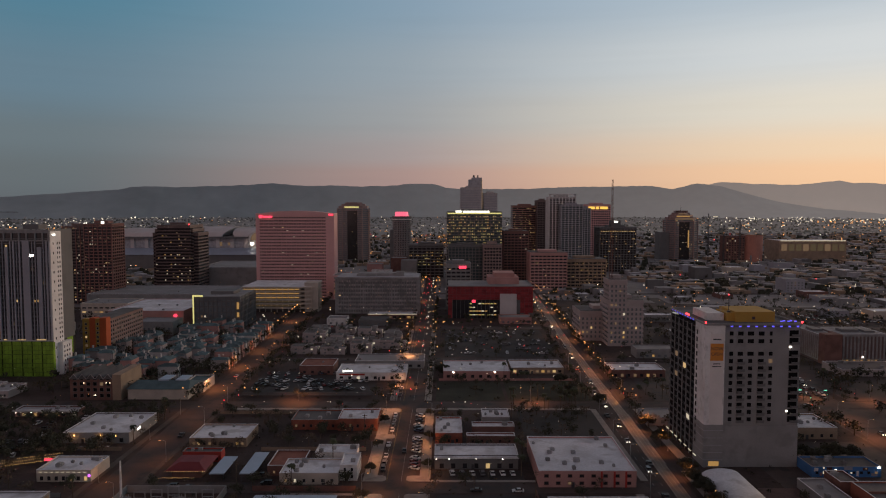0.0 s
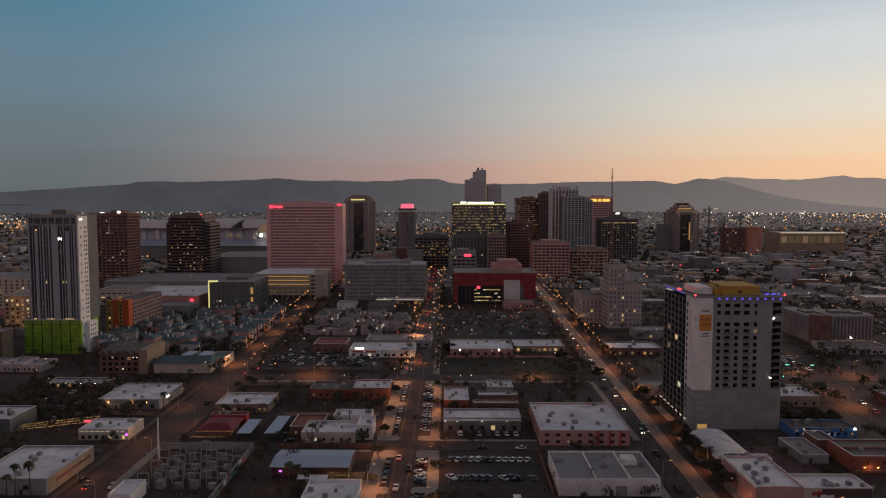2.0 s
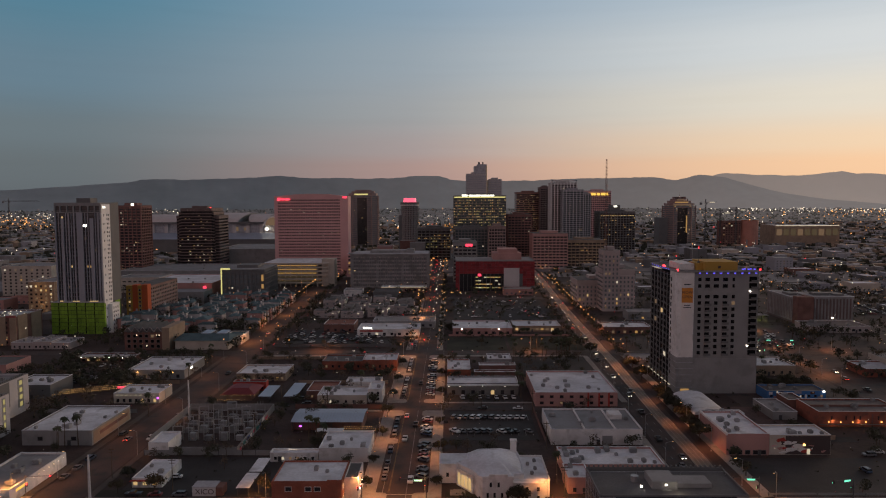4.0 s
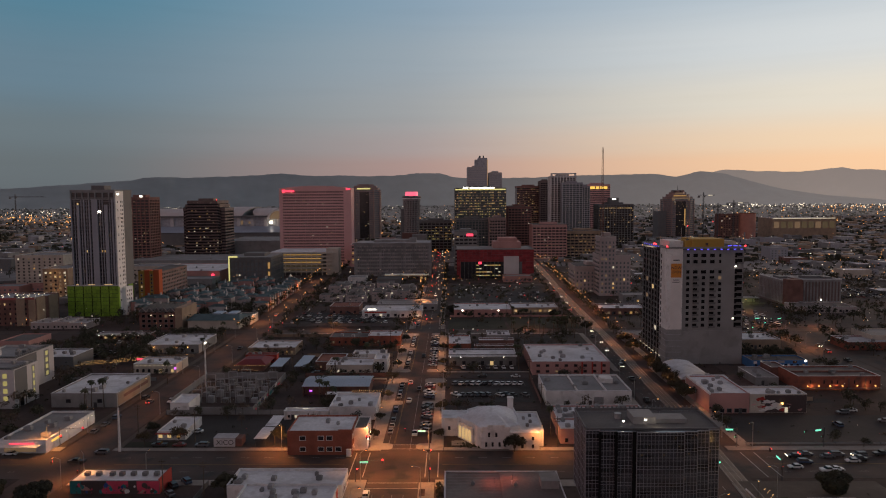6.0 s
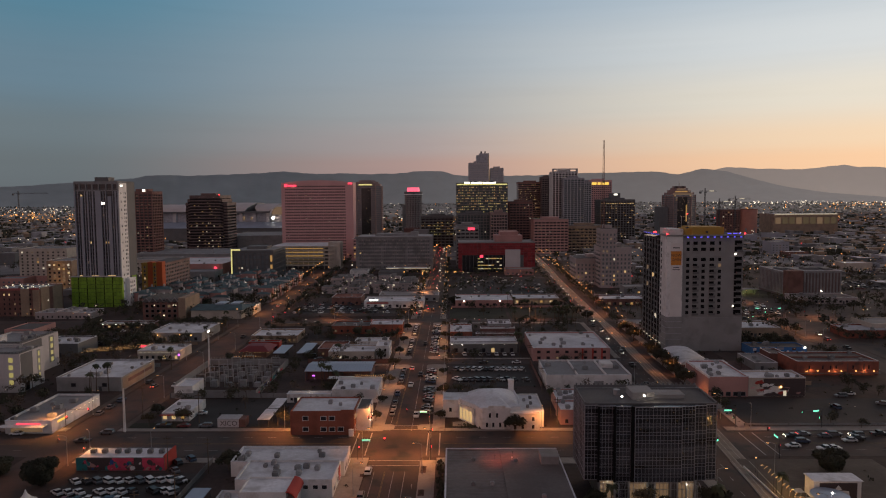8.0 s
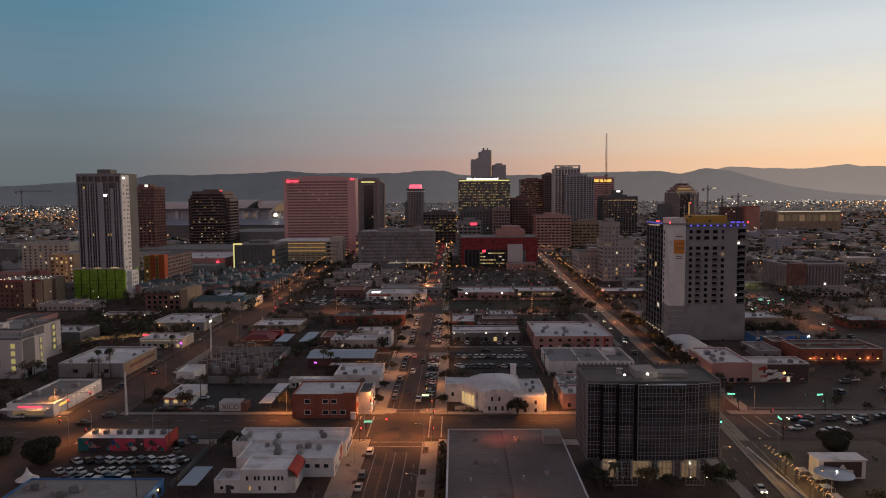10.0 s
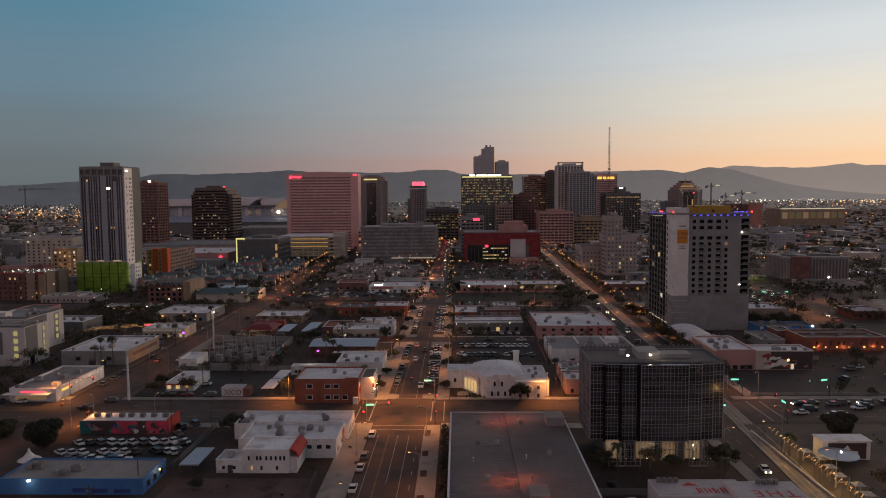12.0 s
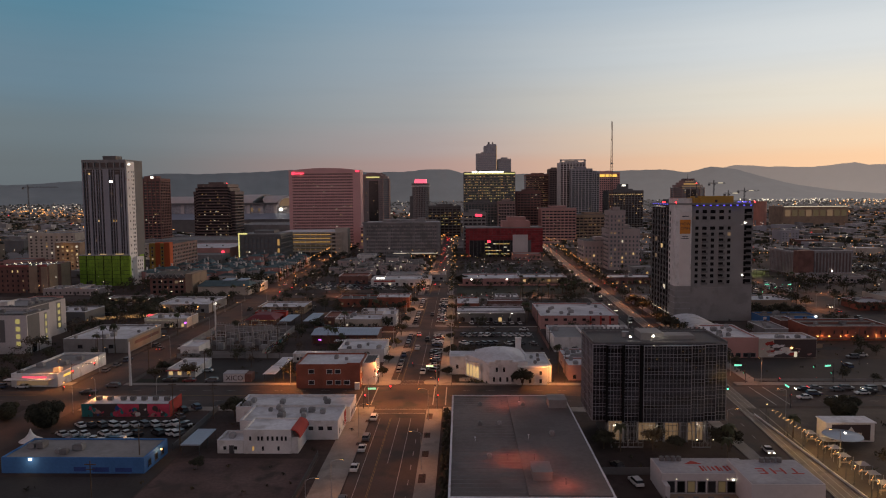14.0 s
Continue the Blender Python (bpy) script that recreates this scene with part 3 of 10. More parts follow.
for row in ((-34.2, -27.2, 40, 218), (-11.0, -6.2, 40, 216), (-30.8, -25.4, 243, 339), (-8.2, -3.8, 243, 339), (-30.8, -25.4, 351, 451), (-8.2, -3.8, 351, 451),
            (-29, -25, 466, 565), (-9.5, -5.5, 466, 565), (-29, -25, 578, 690), (-9.5, -5.5, 578, 690),
            (-118.8, -31, 243, 246), (-200, -137, 243, 247), (-3.6, 74, 243, 246), (-118.8, -36, 214, 218), (-6, 72, 213, 218),
            (70.5, 74, 100, 218), (74.4, 77.6, 246, 339), (80, 83, 352, 450), (99.5, 103.5, 246, 362), (103, 107, 362, 450),
            (94, 200, 243, 247),
            (-60, -32, 337.5, 339.5), (-3.6, 38, 350.5, 352.5), (-116, -31, 448, 451.5), (-3.6, 80, 448, 451.5)):
    slab(*row)
for row in ((-119, -116.6, 246, 450), (-139.6, -137, 247, 450)):
    slab(*row, "plaza", label="dusty concrete pavement with a raised kerb")
# parking bays stand out between the pavement and the lanes as narrow paved noses
def nose(x0, x1, y0, y1):
    """A paved bulge from the pavement's edge x0 out to x1, with its outer corners rounded off."""
    r, out = min(1.9, (y1 - y0) / 2), 1 if x1 > x0 else -1
    pts = [(x0, y0)] + [(x1 - out * r + out * r * math.sin(a), y0 + r - r * math.cos(a)) for a in (0, .4, .8, 1.2, math.pi / 2)]
    pts += [(x1 - out * r + out * r * math.cos(a), y1 - r + r * math.sin(a)) for a in (0, .4, .8, 1.2, math.pi / 2)] + [(x0, y1)]
    bm = bmesh.new()
    prism(bm, pts if out > 0 else pts[::-1], 0, .145)
    structure("pavement", bm, M["walkway"], "rounded pale pavement nose between parking bays")


for y in (244, 296, 331, 351, 402, 443):
    nose(-25.5, -21.6, y, y + 8 if y in (331, 443) else y + 6)
    nose(-8.1, -13.4, y, y + 8 if y in (331, 443) else y + 6)
slab(86.5, 128, 60, 216.5, "plaza", .15, "pavement", "pale paved plaza with a raised kerb")
for n, mt, row in (("lot", "lot", (-112, -74, 182, 206)), ("lot", "lot", (-1, 35, 300, 338)), ("lot", "lot", (-116, -40, 482, 534)), ("lot", "lot", (2, 84, 580, 688)),
                   ("lot", "lot", (104, 178, 249, 281)), ("lot", "lot", (40, 82, 396, 446)), ("lot", "lot", (-110, -58, 247, 282)), ("lot", "lot", (-3, 34, 352, 362)),
                   ("lot", "lot", (-79, -72.5, 60, 176)), ("dirt_lot", "dirt", (-72, -36, 40, 175)), ("dirt_lot", "dirt", (120, 142, 305, 345)), ("lot", "lot", (-125, -78, 60, 163)), ("grass_plot", "grass", (-118, -98, 246.5, 252)),
                   ("grass_plot", "grass", (-3, 36, 466, 508)), ("grass_plot", "grass", (38, 86, 466, 512)), ("grass_plot", "grass", (-2.5, 18, 237 + 9.5, 251)), ("lot", "lot", (118, 160, 298, 304))):
    x0, x1, y0, y1 = row
    structure(n, boxes((x0, x1, y0, y1, 0, .028 + R.random() * .004)), M[mt], {"lot": "worn asphalt parking lot", "dirt": "bare reddish dirt lot", "grass": "dry dark grass plot"}[mt])

for x0, x1, y0, y1 in ((134, 196, 338.5, 398), (198, 199.6, 250, 450), (213.5, 330, 250, 396), (216, 330, 420, 450), (118, 196, 428, 450), (228, 330, 466, 552), (120, 214, 466, 560)):
    structure("lot", boxes((x0, x1, y0, y1, 0, .02 + .006 * R2.random())), M["asphalt"], "worn dark asphalt lot")
# the trackway beside the busy avenue's lanes: a concrete bed, four rails, raised kerbs
bm = bmesh.new()
strip(bm, TRACK, 5.4, .066)
structure("trackway", bm, M["track"], "pale concrete trackway with two pairs of rails")
bm = bmesh.new()
for o in (-2.3, -.87, .87, 2.3):
    strip(bm, [(x + o, y) for x, y in TRACK], .14, .085)
structure("rails", bm, M["rail"], "worn steel rails set in concrete")
bm = bmesh.new()
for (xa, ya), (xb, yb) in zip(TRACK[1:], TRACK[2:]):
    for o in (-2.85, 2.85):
        n = max(1, int((yb - ya) / 20))
        for i in range(n):
            f0, f1 = i / n, (i + 1) / n
            y0, y1 = ya + (yb - ya) * f0, ya + (yb - ya) * f1
            if any(y0 < c1 and y1 > c0 for c0, c1 in ((216, 244), (338, 352), (450, 466), (690, 706))):
                continue
            p = [(xa + (xb - xa) * f + o + e, ya + (yb - ya) * f) for f, e in ((f0, -.14), (f0, .14), (f1, .14), (f1, -.14))]
            prism(bm, p, .0, .2)
structure("trackway_kerb", bm, M["walkway"], "raised pale kerb beside the trackway")

# planting beds let into the near pavement
for x, y, d in ((-10.6, 206, 5), (-10.6, 190, 4), (-10.4, 176, 4), (-10.4, 160, 5), (-10.4, 145, 4), (-28.2, 203, 2), (-28.2, 184, 2)):
    structure("planting_bed", boxes((x, x + 1.7, y, y + d, 0, .19)), M["mulch"], "dark mulch bed let into the pavement")
    bm = bmesh.new()
    for _ in range(5):
        cx, cy, r = x + R2.uniform(.4, 1.3), y + R2.uniform(.5, d - .5), R2.uniform(.25, .5)
        for _ in range(26):
            a, e, q = R2.uniform(0, 6.28), R2.uniform(.1, 1.4), r * R2.uniform(.5, 1)
            p = Vector((cx + q * math.cos(a) * math.cos(e), cy + q * math.sin(a) * math.cos(e), .19 + q * math.sin(e)))
            bm.faces.new([bm.verts.new(p + Vector((R2.uniform(-.12, .12), R2.uniform(-.12, .12), R2.uniform(-.1, .1)))) for _ in range(3)])
    tagged(part("low_shrubs", bm, M["leaf"], None), label="low dark shrubs in a mulch bed", category="shrubs", kind="stuff")

# painted lines
bm = bmesh.new()
for x in range(0, 34, 3):
    box(bm, x, x + .12, 306, 312, .045, .055)
    box(bm, x, x + .12, 325, 331, .045, .055)
for x in (-24.3, -15.2):
    box(bm, x - .07, x + .07, 60, 207, .045, .055)
for y in range(60, 200, 9):
    box(bm, -12.7, -12.56, y, y + 3, .045, .055)
box(bm, -18.6, -18.45, 172, 207, .045, .055)
for x in (-23.2, -15.4):
    for y0, y1 in ((243, 339), (351, 451), (466, 690)):
        box(bm, x - .06, x + .06, y0, y1, .045, .055)
for y in (211.5, 215.5, 244.5, 248.5):
    box(bm, -27, -11.2, y, y + .35, .052, .06)
for x in (-33.5, -29, -9.5, -5.5, 68.5, 73.0, 97, 101.5):
    box(bm, x, x + .35, 220, 241, .052, .06)
for x in range(-200, 300, 8):
    if not -36 < x < -4 and not 66 < x < 104 and not -142 < x < -112:
        for y in (224.5, 236.5):
            box(bm, x, x + 3, y, y + .14, .052, .06)
for (xa, ya), (xb, yb) in zip(ROAD_B, ROAD_B[1:]):
    n = int((yb - ya) / 9)
    for i in range(n):
        y = ya + (yb - ya) * i / n
        x = xa + (xb - xa) * i / n
        for o in (-5.2, -1.9):
            box(bm, x + o, x + o + .14, y, y + 3, .05, .06)
structure("lane_lines", bm, M["paint"], "worn white lane lines on asphalt")
bm = bmesh.new()
for y0, y1 in ((40, 207), (250, 338), (352, 450), (466, 690)):
    for o in (0, .3):
        box(bm, -21.4 + o, -21.28 + o, y0, y1, .045, .055)
for x0, x1 in ((-400, -142), (-112, -36), (-4, 66), (104, 300)):
    for o in (0, .3):
        box(bm, x0, x1, 230.4 + o, 230.52 + o, .052, .06)
structure("centre_lines", bm, M["yellow"], "worn yellow centre lines on asphalt")

# ---------------------------------------------------------------- mountains


def ridge(name, points, r_top, r_foot, mat, label, rough):
    """A range of hills round the city: foot, flank and uneven crest by bearing (degrees) and height angle."""
    bm = bmesh.new()
    az = np.arange(points[0][0], points[-1][0] + .01, .22)
    el = np.interp(az, [p[0] for p in points], [p[1] for p in points])
    rows = []
    for k in range(9):
        f = k / 8
        row = []
        for a, e in zip(az, el):
            r = r_foot + (r_top - r_foot) * f
            spur = noise.noise((a * .55, k * .25, 3.1)) + .5 * noise.noise((a * 1.6, k * .5, 9.2))
            top = 84 + r_top * math.tan(radians(max(e, -.7))) * (1 + rough * noise.noise((a * 1.4, 0, 1.7)) + rough * .5 * noise.noise((a * 4.5, 2, 0)))
            z = 30 * (1 - f) + top * f ** 1.1 * (1 if k == 8 else 1 + .22 * spur * f)
            rr = r + 70 * spur * (1 - f)
            row.append(bm.verts.new((rr * math.sin(radians(a)), rr * math.cos(radians(a)), min(z, top))))
        rows.append(row)
    for p, q in zip(rows, rows[1:]):
        for i in range(len(p) - 1):
            f = bm.faces.new((p[i], p[i + 1], q[i + 1], q[i]))
            f.smooth = True
    structure(name, bm, mat, label)


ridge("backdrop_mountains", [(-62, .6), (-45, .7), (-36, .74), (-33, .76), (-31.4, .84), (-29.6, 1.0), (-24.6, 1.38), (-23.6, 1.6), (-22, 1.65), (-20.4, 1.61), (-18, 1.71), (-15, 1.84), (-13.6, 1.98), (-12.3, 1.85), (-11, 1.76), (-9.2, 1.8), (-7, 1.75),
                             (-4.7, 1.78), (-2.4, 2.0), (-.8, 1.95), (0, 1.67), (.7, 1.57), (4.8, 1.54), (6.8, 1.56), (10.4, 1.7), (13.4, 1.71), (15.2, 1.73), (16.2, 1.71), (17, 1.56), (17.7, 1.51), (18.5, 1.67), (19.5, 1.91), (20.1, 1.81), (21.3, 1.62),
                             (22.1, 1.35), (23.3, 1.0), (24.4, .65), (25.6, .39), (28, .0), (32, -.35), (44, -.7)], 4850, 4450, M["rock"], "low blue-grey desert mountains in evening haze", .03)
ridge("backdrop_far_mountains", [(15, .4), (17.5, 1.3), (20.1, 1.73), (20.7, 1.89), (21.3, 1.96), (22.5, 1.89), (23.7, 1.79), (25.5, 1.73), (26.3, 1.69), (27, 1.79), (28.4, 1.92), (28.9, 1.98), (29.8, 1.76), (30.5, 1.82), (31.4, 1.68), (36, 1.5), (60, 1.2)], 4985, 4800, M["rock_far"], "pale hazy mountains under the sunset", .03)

# ---------------------------------------------------------------- near buildings


def brick_shop():
    """The two-storey red brick building on the corner, with a stucco bay beside it."""
    w, d, h = 21.9, 17.4, 8.4
    b = thing("brick_building", -56.7, 239.1, 0, "two-storey red brick corner building with white window frames", "building")
    shell(b, w, d, h, M["brick"], M["roof_white"], .5)
    part("cornice", boxes((-.12, w + .12, -.15, .0, h - .9, h - .6), (w - 4.5, w + .12, -.15, 0, h - .6, h + .5), (w - 7.5, w - 4.5, -.1, .1, h - .6, h + .1)), M["brick"], b, "stepped brick cornice")
    facade(b, "f", (w, d), [(5.2, 5.2), (11.4, 5.2), (14.3, 5.2), (5.2, 1.4), (11.4, 1.4), (14.3, 1.4), (17.3, 1.4)], 2.1, 1.5, M["white"], M["glass"], .0)
    facade(b, "r", (w, d), grid(1, 12, 4, 5.2, 1, 1) + grid(1, 12, 4, 1.2, 1, 1), 1.6, 1.5, M["white"], M["glass"], .25)
    roof_units(b, w, d, h - .5, 2)
    s = thing("stucco_annex", -34.6, 243.6, 0, "pale stucco annex with a dark metal roof and wall lamps", "building")
    shell(s, 4.4, 13, 7.8, M["white"], M["roof_dark"], .3)
    facade(s, "r", (4.4, 13), grid(1, 12, 4, 3.6, 1, 1), 1.3, 1.6, M["white"], M["glass"], .3)
    for y in (2.5, 6, 9.5):
        lp = mesh_of("wall lamp", lambda: boxes((-.15, .15, -.35, 0, 0, .3)), M["lamp"])
        shared("wall_lamp", lp, s, pose(4.4, y, 3.0, 0, 0, 90))
    sg = thing("cabinet_box", -36.5, 237.6, 0, "white utility cabinet beside a hedge", "cabinet")
    part("body", boxes((0, 1.6, 0, .9, 0, 2.3), (-.05, 1.65, -.05, .95, 2.3, 2.4)), M["white"], sg)


brick_shop()


def mission_hall():
    """The white hall with a many-sided front, a low hipped roof and lit arches."""
    b = thing("white_hall", 0, 243, 0, "white stucco mission-style hall with lit arched entrance", "building")
    body = [(1.2, 15), (2.2, 13.2), (7.2, 6.0), (8.0, 3.4), (9.4, 1.7), (11, 1.2), (19.2, 1.2), (19.6, 4), (23, 5), (23.4, 14), (22.6, 25), (17, 27.6), (9, 27), (5, 23), (4.4, 16)]
    bm = bmesh.new()
    prism(bm, body, 0, 7.0)
    part("wall", bm, M["white"], b)
    part("side_wing", boxes((-4.6, 5.2, 15, 26, 0, 6.2), (-4.7, 3, 14.9, 15.2, 6.2, 6.7), (-4.7, -4.3, 15.2, 26.1, 6.2, 6.7)), M["white"], b, "flat white side wing")
    part("wing_roof", boxes((-4.3, 5, 15.2, 26, 6.2, 6.3)), M["roof_white"], b)
    part("side_wing", boxes((19.4, 31.2, 4.2, 25, 0, 5.4), (30.9, 31.3, 4.1, 25.1, 5.4, 6.0), (23.2, 30.9, 24.7, 25.1, 5.4, 6.0)), M["white"], b, "lower white wing behind a parapet")
    part("wing_roof", boxes((19.6, 30.9, 4.4, 24.7, 5.4, 5.5)), M["roof_white"], b)
    for x, y in ((26, 9), (27.5, 13), (25.4, 17), (28, 20)):
        shared("roof_unit", unit_mesh(2), b, pose(x, y, 5.5))
    # a low sweeping roof from the curved walls up to a short ridge
    bm = bmesh.new()
    mid = Vector((13.2, 15.5))
    rings = []
    for f, z in ((1.0, 7.0), (1.0, 7.5), (.965, 7.5), (.94, 7.15), (.8, 7.9), (.55, 8.9), (.25, 9.6), (.02, 9.8)):
        rings.append([bm.verts.new((mid.x + (x - mid.x) * f, mid.y + (y - mid.y) * f, z)) for x, y in body])
    for p, q in zip(rings, rings[1:]):
        for i in range(len(p)):
            bm.faces.new((p[i], p[(i + 1) % len(p)], q[(i + 1) % len(p)], q[i]))
    bm.faces.new(rings[-1])
    part("sweeping_roof", bm, M["roof_white"], b, "low sweeping white roof behind a parapet")
    part("stepped_parapet", boxes((9.4, 19.4, .9, 1.3, 7.0, 8.0), (11.4, 17.4, .9, 1.3, 8.0, 8.6)), M["white"], b, "stepped white front parapet")
    part("chimney", boxes((20.3, 22.3, 24, 26, 7, 11.2), (20.1, 22.5, 23.8, 26.2, 11.2, 11.6)), M["white"], b)
    part("annex", boxes((19, 29.3, 0.2, 4, 0, 6), (18.9, 29.4, .1, .4, 6, 6.3)), M["white"], b)
    facade(b, "f", (1, 1), [(20.7, .8), (23.4, .8), (27, .8), (23.4, 3.6), (27, 3.6)], 1.1, 1.5, M["white"], M["glass"], 0)
    for u, z in ((11, 1), (13.2, 1), (15.6, 1), (17.4, 1), (12, 4.4), (14.5, 4.4)):
        shared("window", window_mesh(.9, 1.7, M["white"], M["glass"]), b, pose(u, 1.15, z))
    # lit arches on the slanting entrance front
    d = Vector((5.5, -8)).normalized()
    ang = math.degrees(math.atan2(d.y, d.x))

    def arch():
        bm = bmesh.new()
        pts = [(-.75, 0), (.75, 0)] + [(.75 * math.cos(math.pi * i / 8), 3.4 + .75 * math.sin(math.pi * i / 8)) for i in range(9)]
        a = [bm.verts.new((x, -.08, z)) for x, z in pts]
        c = [bm.verts.new((x, .03, z)) for x, z in pts]
        bm.faces.new(a)
        for i in range(len(pts)):
            bm.faces.new((a[i], a[(i + 1) % len(pts)], c[(i + 1) % len(pts)], c[i]))
        return bm
    me = mesh_of("arched window", arch, M["warm"])
    part("entrance_screen", boxes((-.2, 9.2, -.35, .3, 0, 5.6), (-.3, 9.3, -.5, .4, 5.6, 6.0)), M["white"], b, "white entrance screen").matrix_basis = pose(1.6, 13.8, 0, 0, 0, ang)
    for k in (1.4, 3.4, 5.4, 7.4):
        shared("arched_window", me, b, pose(1.6 + d.x * k + .37 * d.y, 13.8 + d.y * k - .37 * d.x, .6, 0, 0, ang))
    part("porch_step", boxes((-1, 4, 5, 9, 0, .3), (0, 3, 6, 9, .3, .45)), M["walkway"], b)
    shared("window", window_mesh(1.1, 1.6, M["white"], M["glass"]), b, pose(-1.8, 14.95, 2.2))
    g = thing("garden_bed", 4, 236.6 + 9.8, .03, "dark planted bed with low hedges before a white hall", "garden")
    bm = bmesh.new()
    for i in range(26):
        x, y = R.uniform(-3, 14), R.uniform(-1.4, 3.2)
        r = R.uniform(.3, .6)
        tube(bm, (x, y, 0), (x + R.uniform(-.1, .1), y, r * 1.4), r, r * .5, 6)
    part("hedge", bm, M["leaf"], g)


mission_hall()


def big_hall():
    """The long hall with a wide flat grey roof, low monitors and a parapet."""
    w, d, h = 33, 71, 6
    b = thing("large_hall", -3, 139, 0, "long hall under a wide flat grey roof", "building")
    shell(b, w, d, h, M["grey"], M["roof_brown"], .35, .35, M["roof_white"])
    part("roof_step", boxes((16, 32.6, 1, 70, 5.66, 6.15)), M["roof_brown"], b, "raised half of the flat roof")
    part("monitor", boxes((27, 32, 58, 64, 6.15, 8.3), (26.9, 32.1, 57.9, 64.1, 8.3, 8.45)), M["roof_grey"], b, "boxy grey roof monitor")
    part("monitor", boxes((17.5, 21.5, 8, 14, 6.15, 7.9), (17.4, 21.6, 7.9, 14.1, 7.9, 8.05)), M["roof_grey"], b, "boxy pale roof monitor")
    bm = bmesh.new()
    for i in range(34):
        box(bm, .4, 15.9, 1.5 + i * 2.05, 1.56 + i * 2.05, 5.65, 5.69)
    part("roof_seam", bm, M["grey"], b, "thin membrane seams")
    for x, y in ((7.5, 45), (12.5, 45), (8, 62), (20, 60), (25, 36), (9, 22)):
        shared("roof_unit", unit_mesh(2), b, pose(x, y, 5.65 if x < 16 else 6.15))
    for x, y in ((6, 33), (19, 33.5), (19, 61)):
        bm = bmesh.new()
        tube(bm, (0, 0, 0), (0, 0, .9), .06)
        box(bm, -.2, .2, -.2, .2, .9, 1.05)
        part("vent_pipe", bm, M["roof_white"], b).location = (x, y, 5.65 if x < 16 else 6.15)
    # lampless posts added where red pools lie on the roof
    for x, y in ((14.2, 63), (19.5, 64.4), (13.0, 20.8), (19.0, 19.6), (24, 6)):
        z = 5.65 if x < 16 else 6.15
        bm = bmesh.new()
        tube(bm, (x, y, z), (x, y, z + 1.3), .04, n=5)
        box(bm, x - .15, x + .15, y - .15, y + .15, z + 1.3, z + 1.4)
        part("roof_lamp_post", bm, M["steel"], b)
    strip_ = thing("planting_strip", -5.8, 139, .0, "dark hedge strip along a hall wall", "hedge")
    bm = bmesh.new()
    for i in range(160):
        y = R.uniform(0, 76)
        r = R.uniform(.35, .7)
        x = R.uniform(.4, 2.2)
        tube(bm, (x, y, 0), (x + R.uniform(-.2, .2), y + R.uniform(-.2, .2), r * 1.8), r, r * .4, 6)
    part("hedge", bm, M["leaf"], strip_)


big_hall()


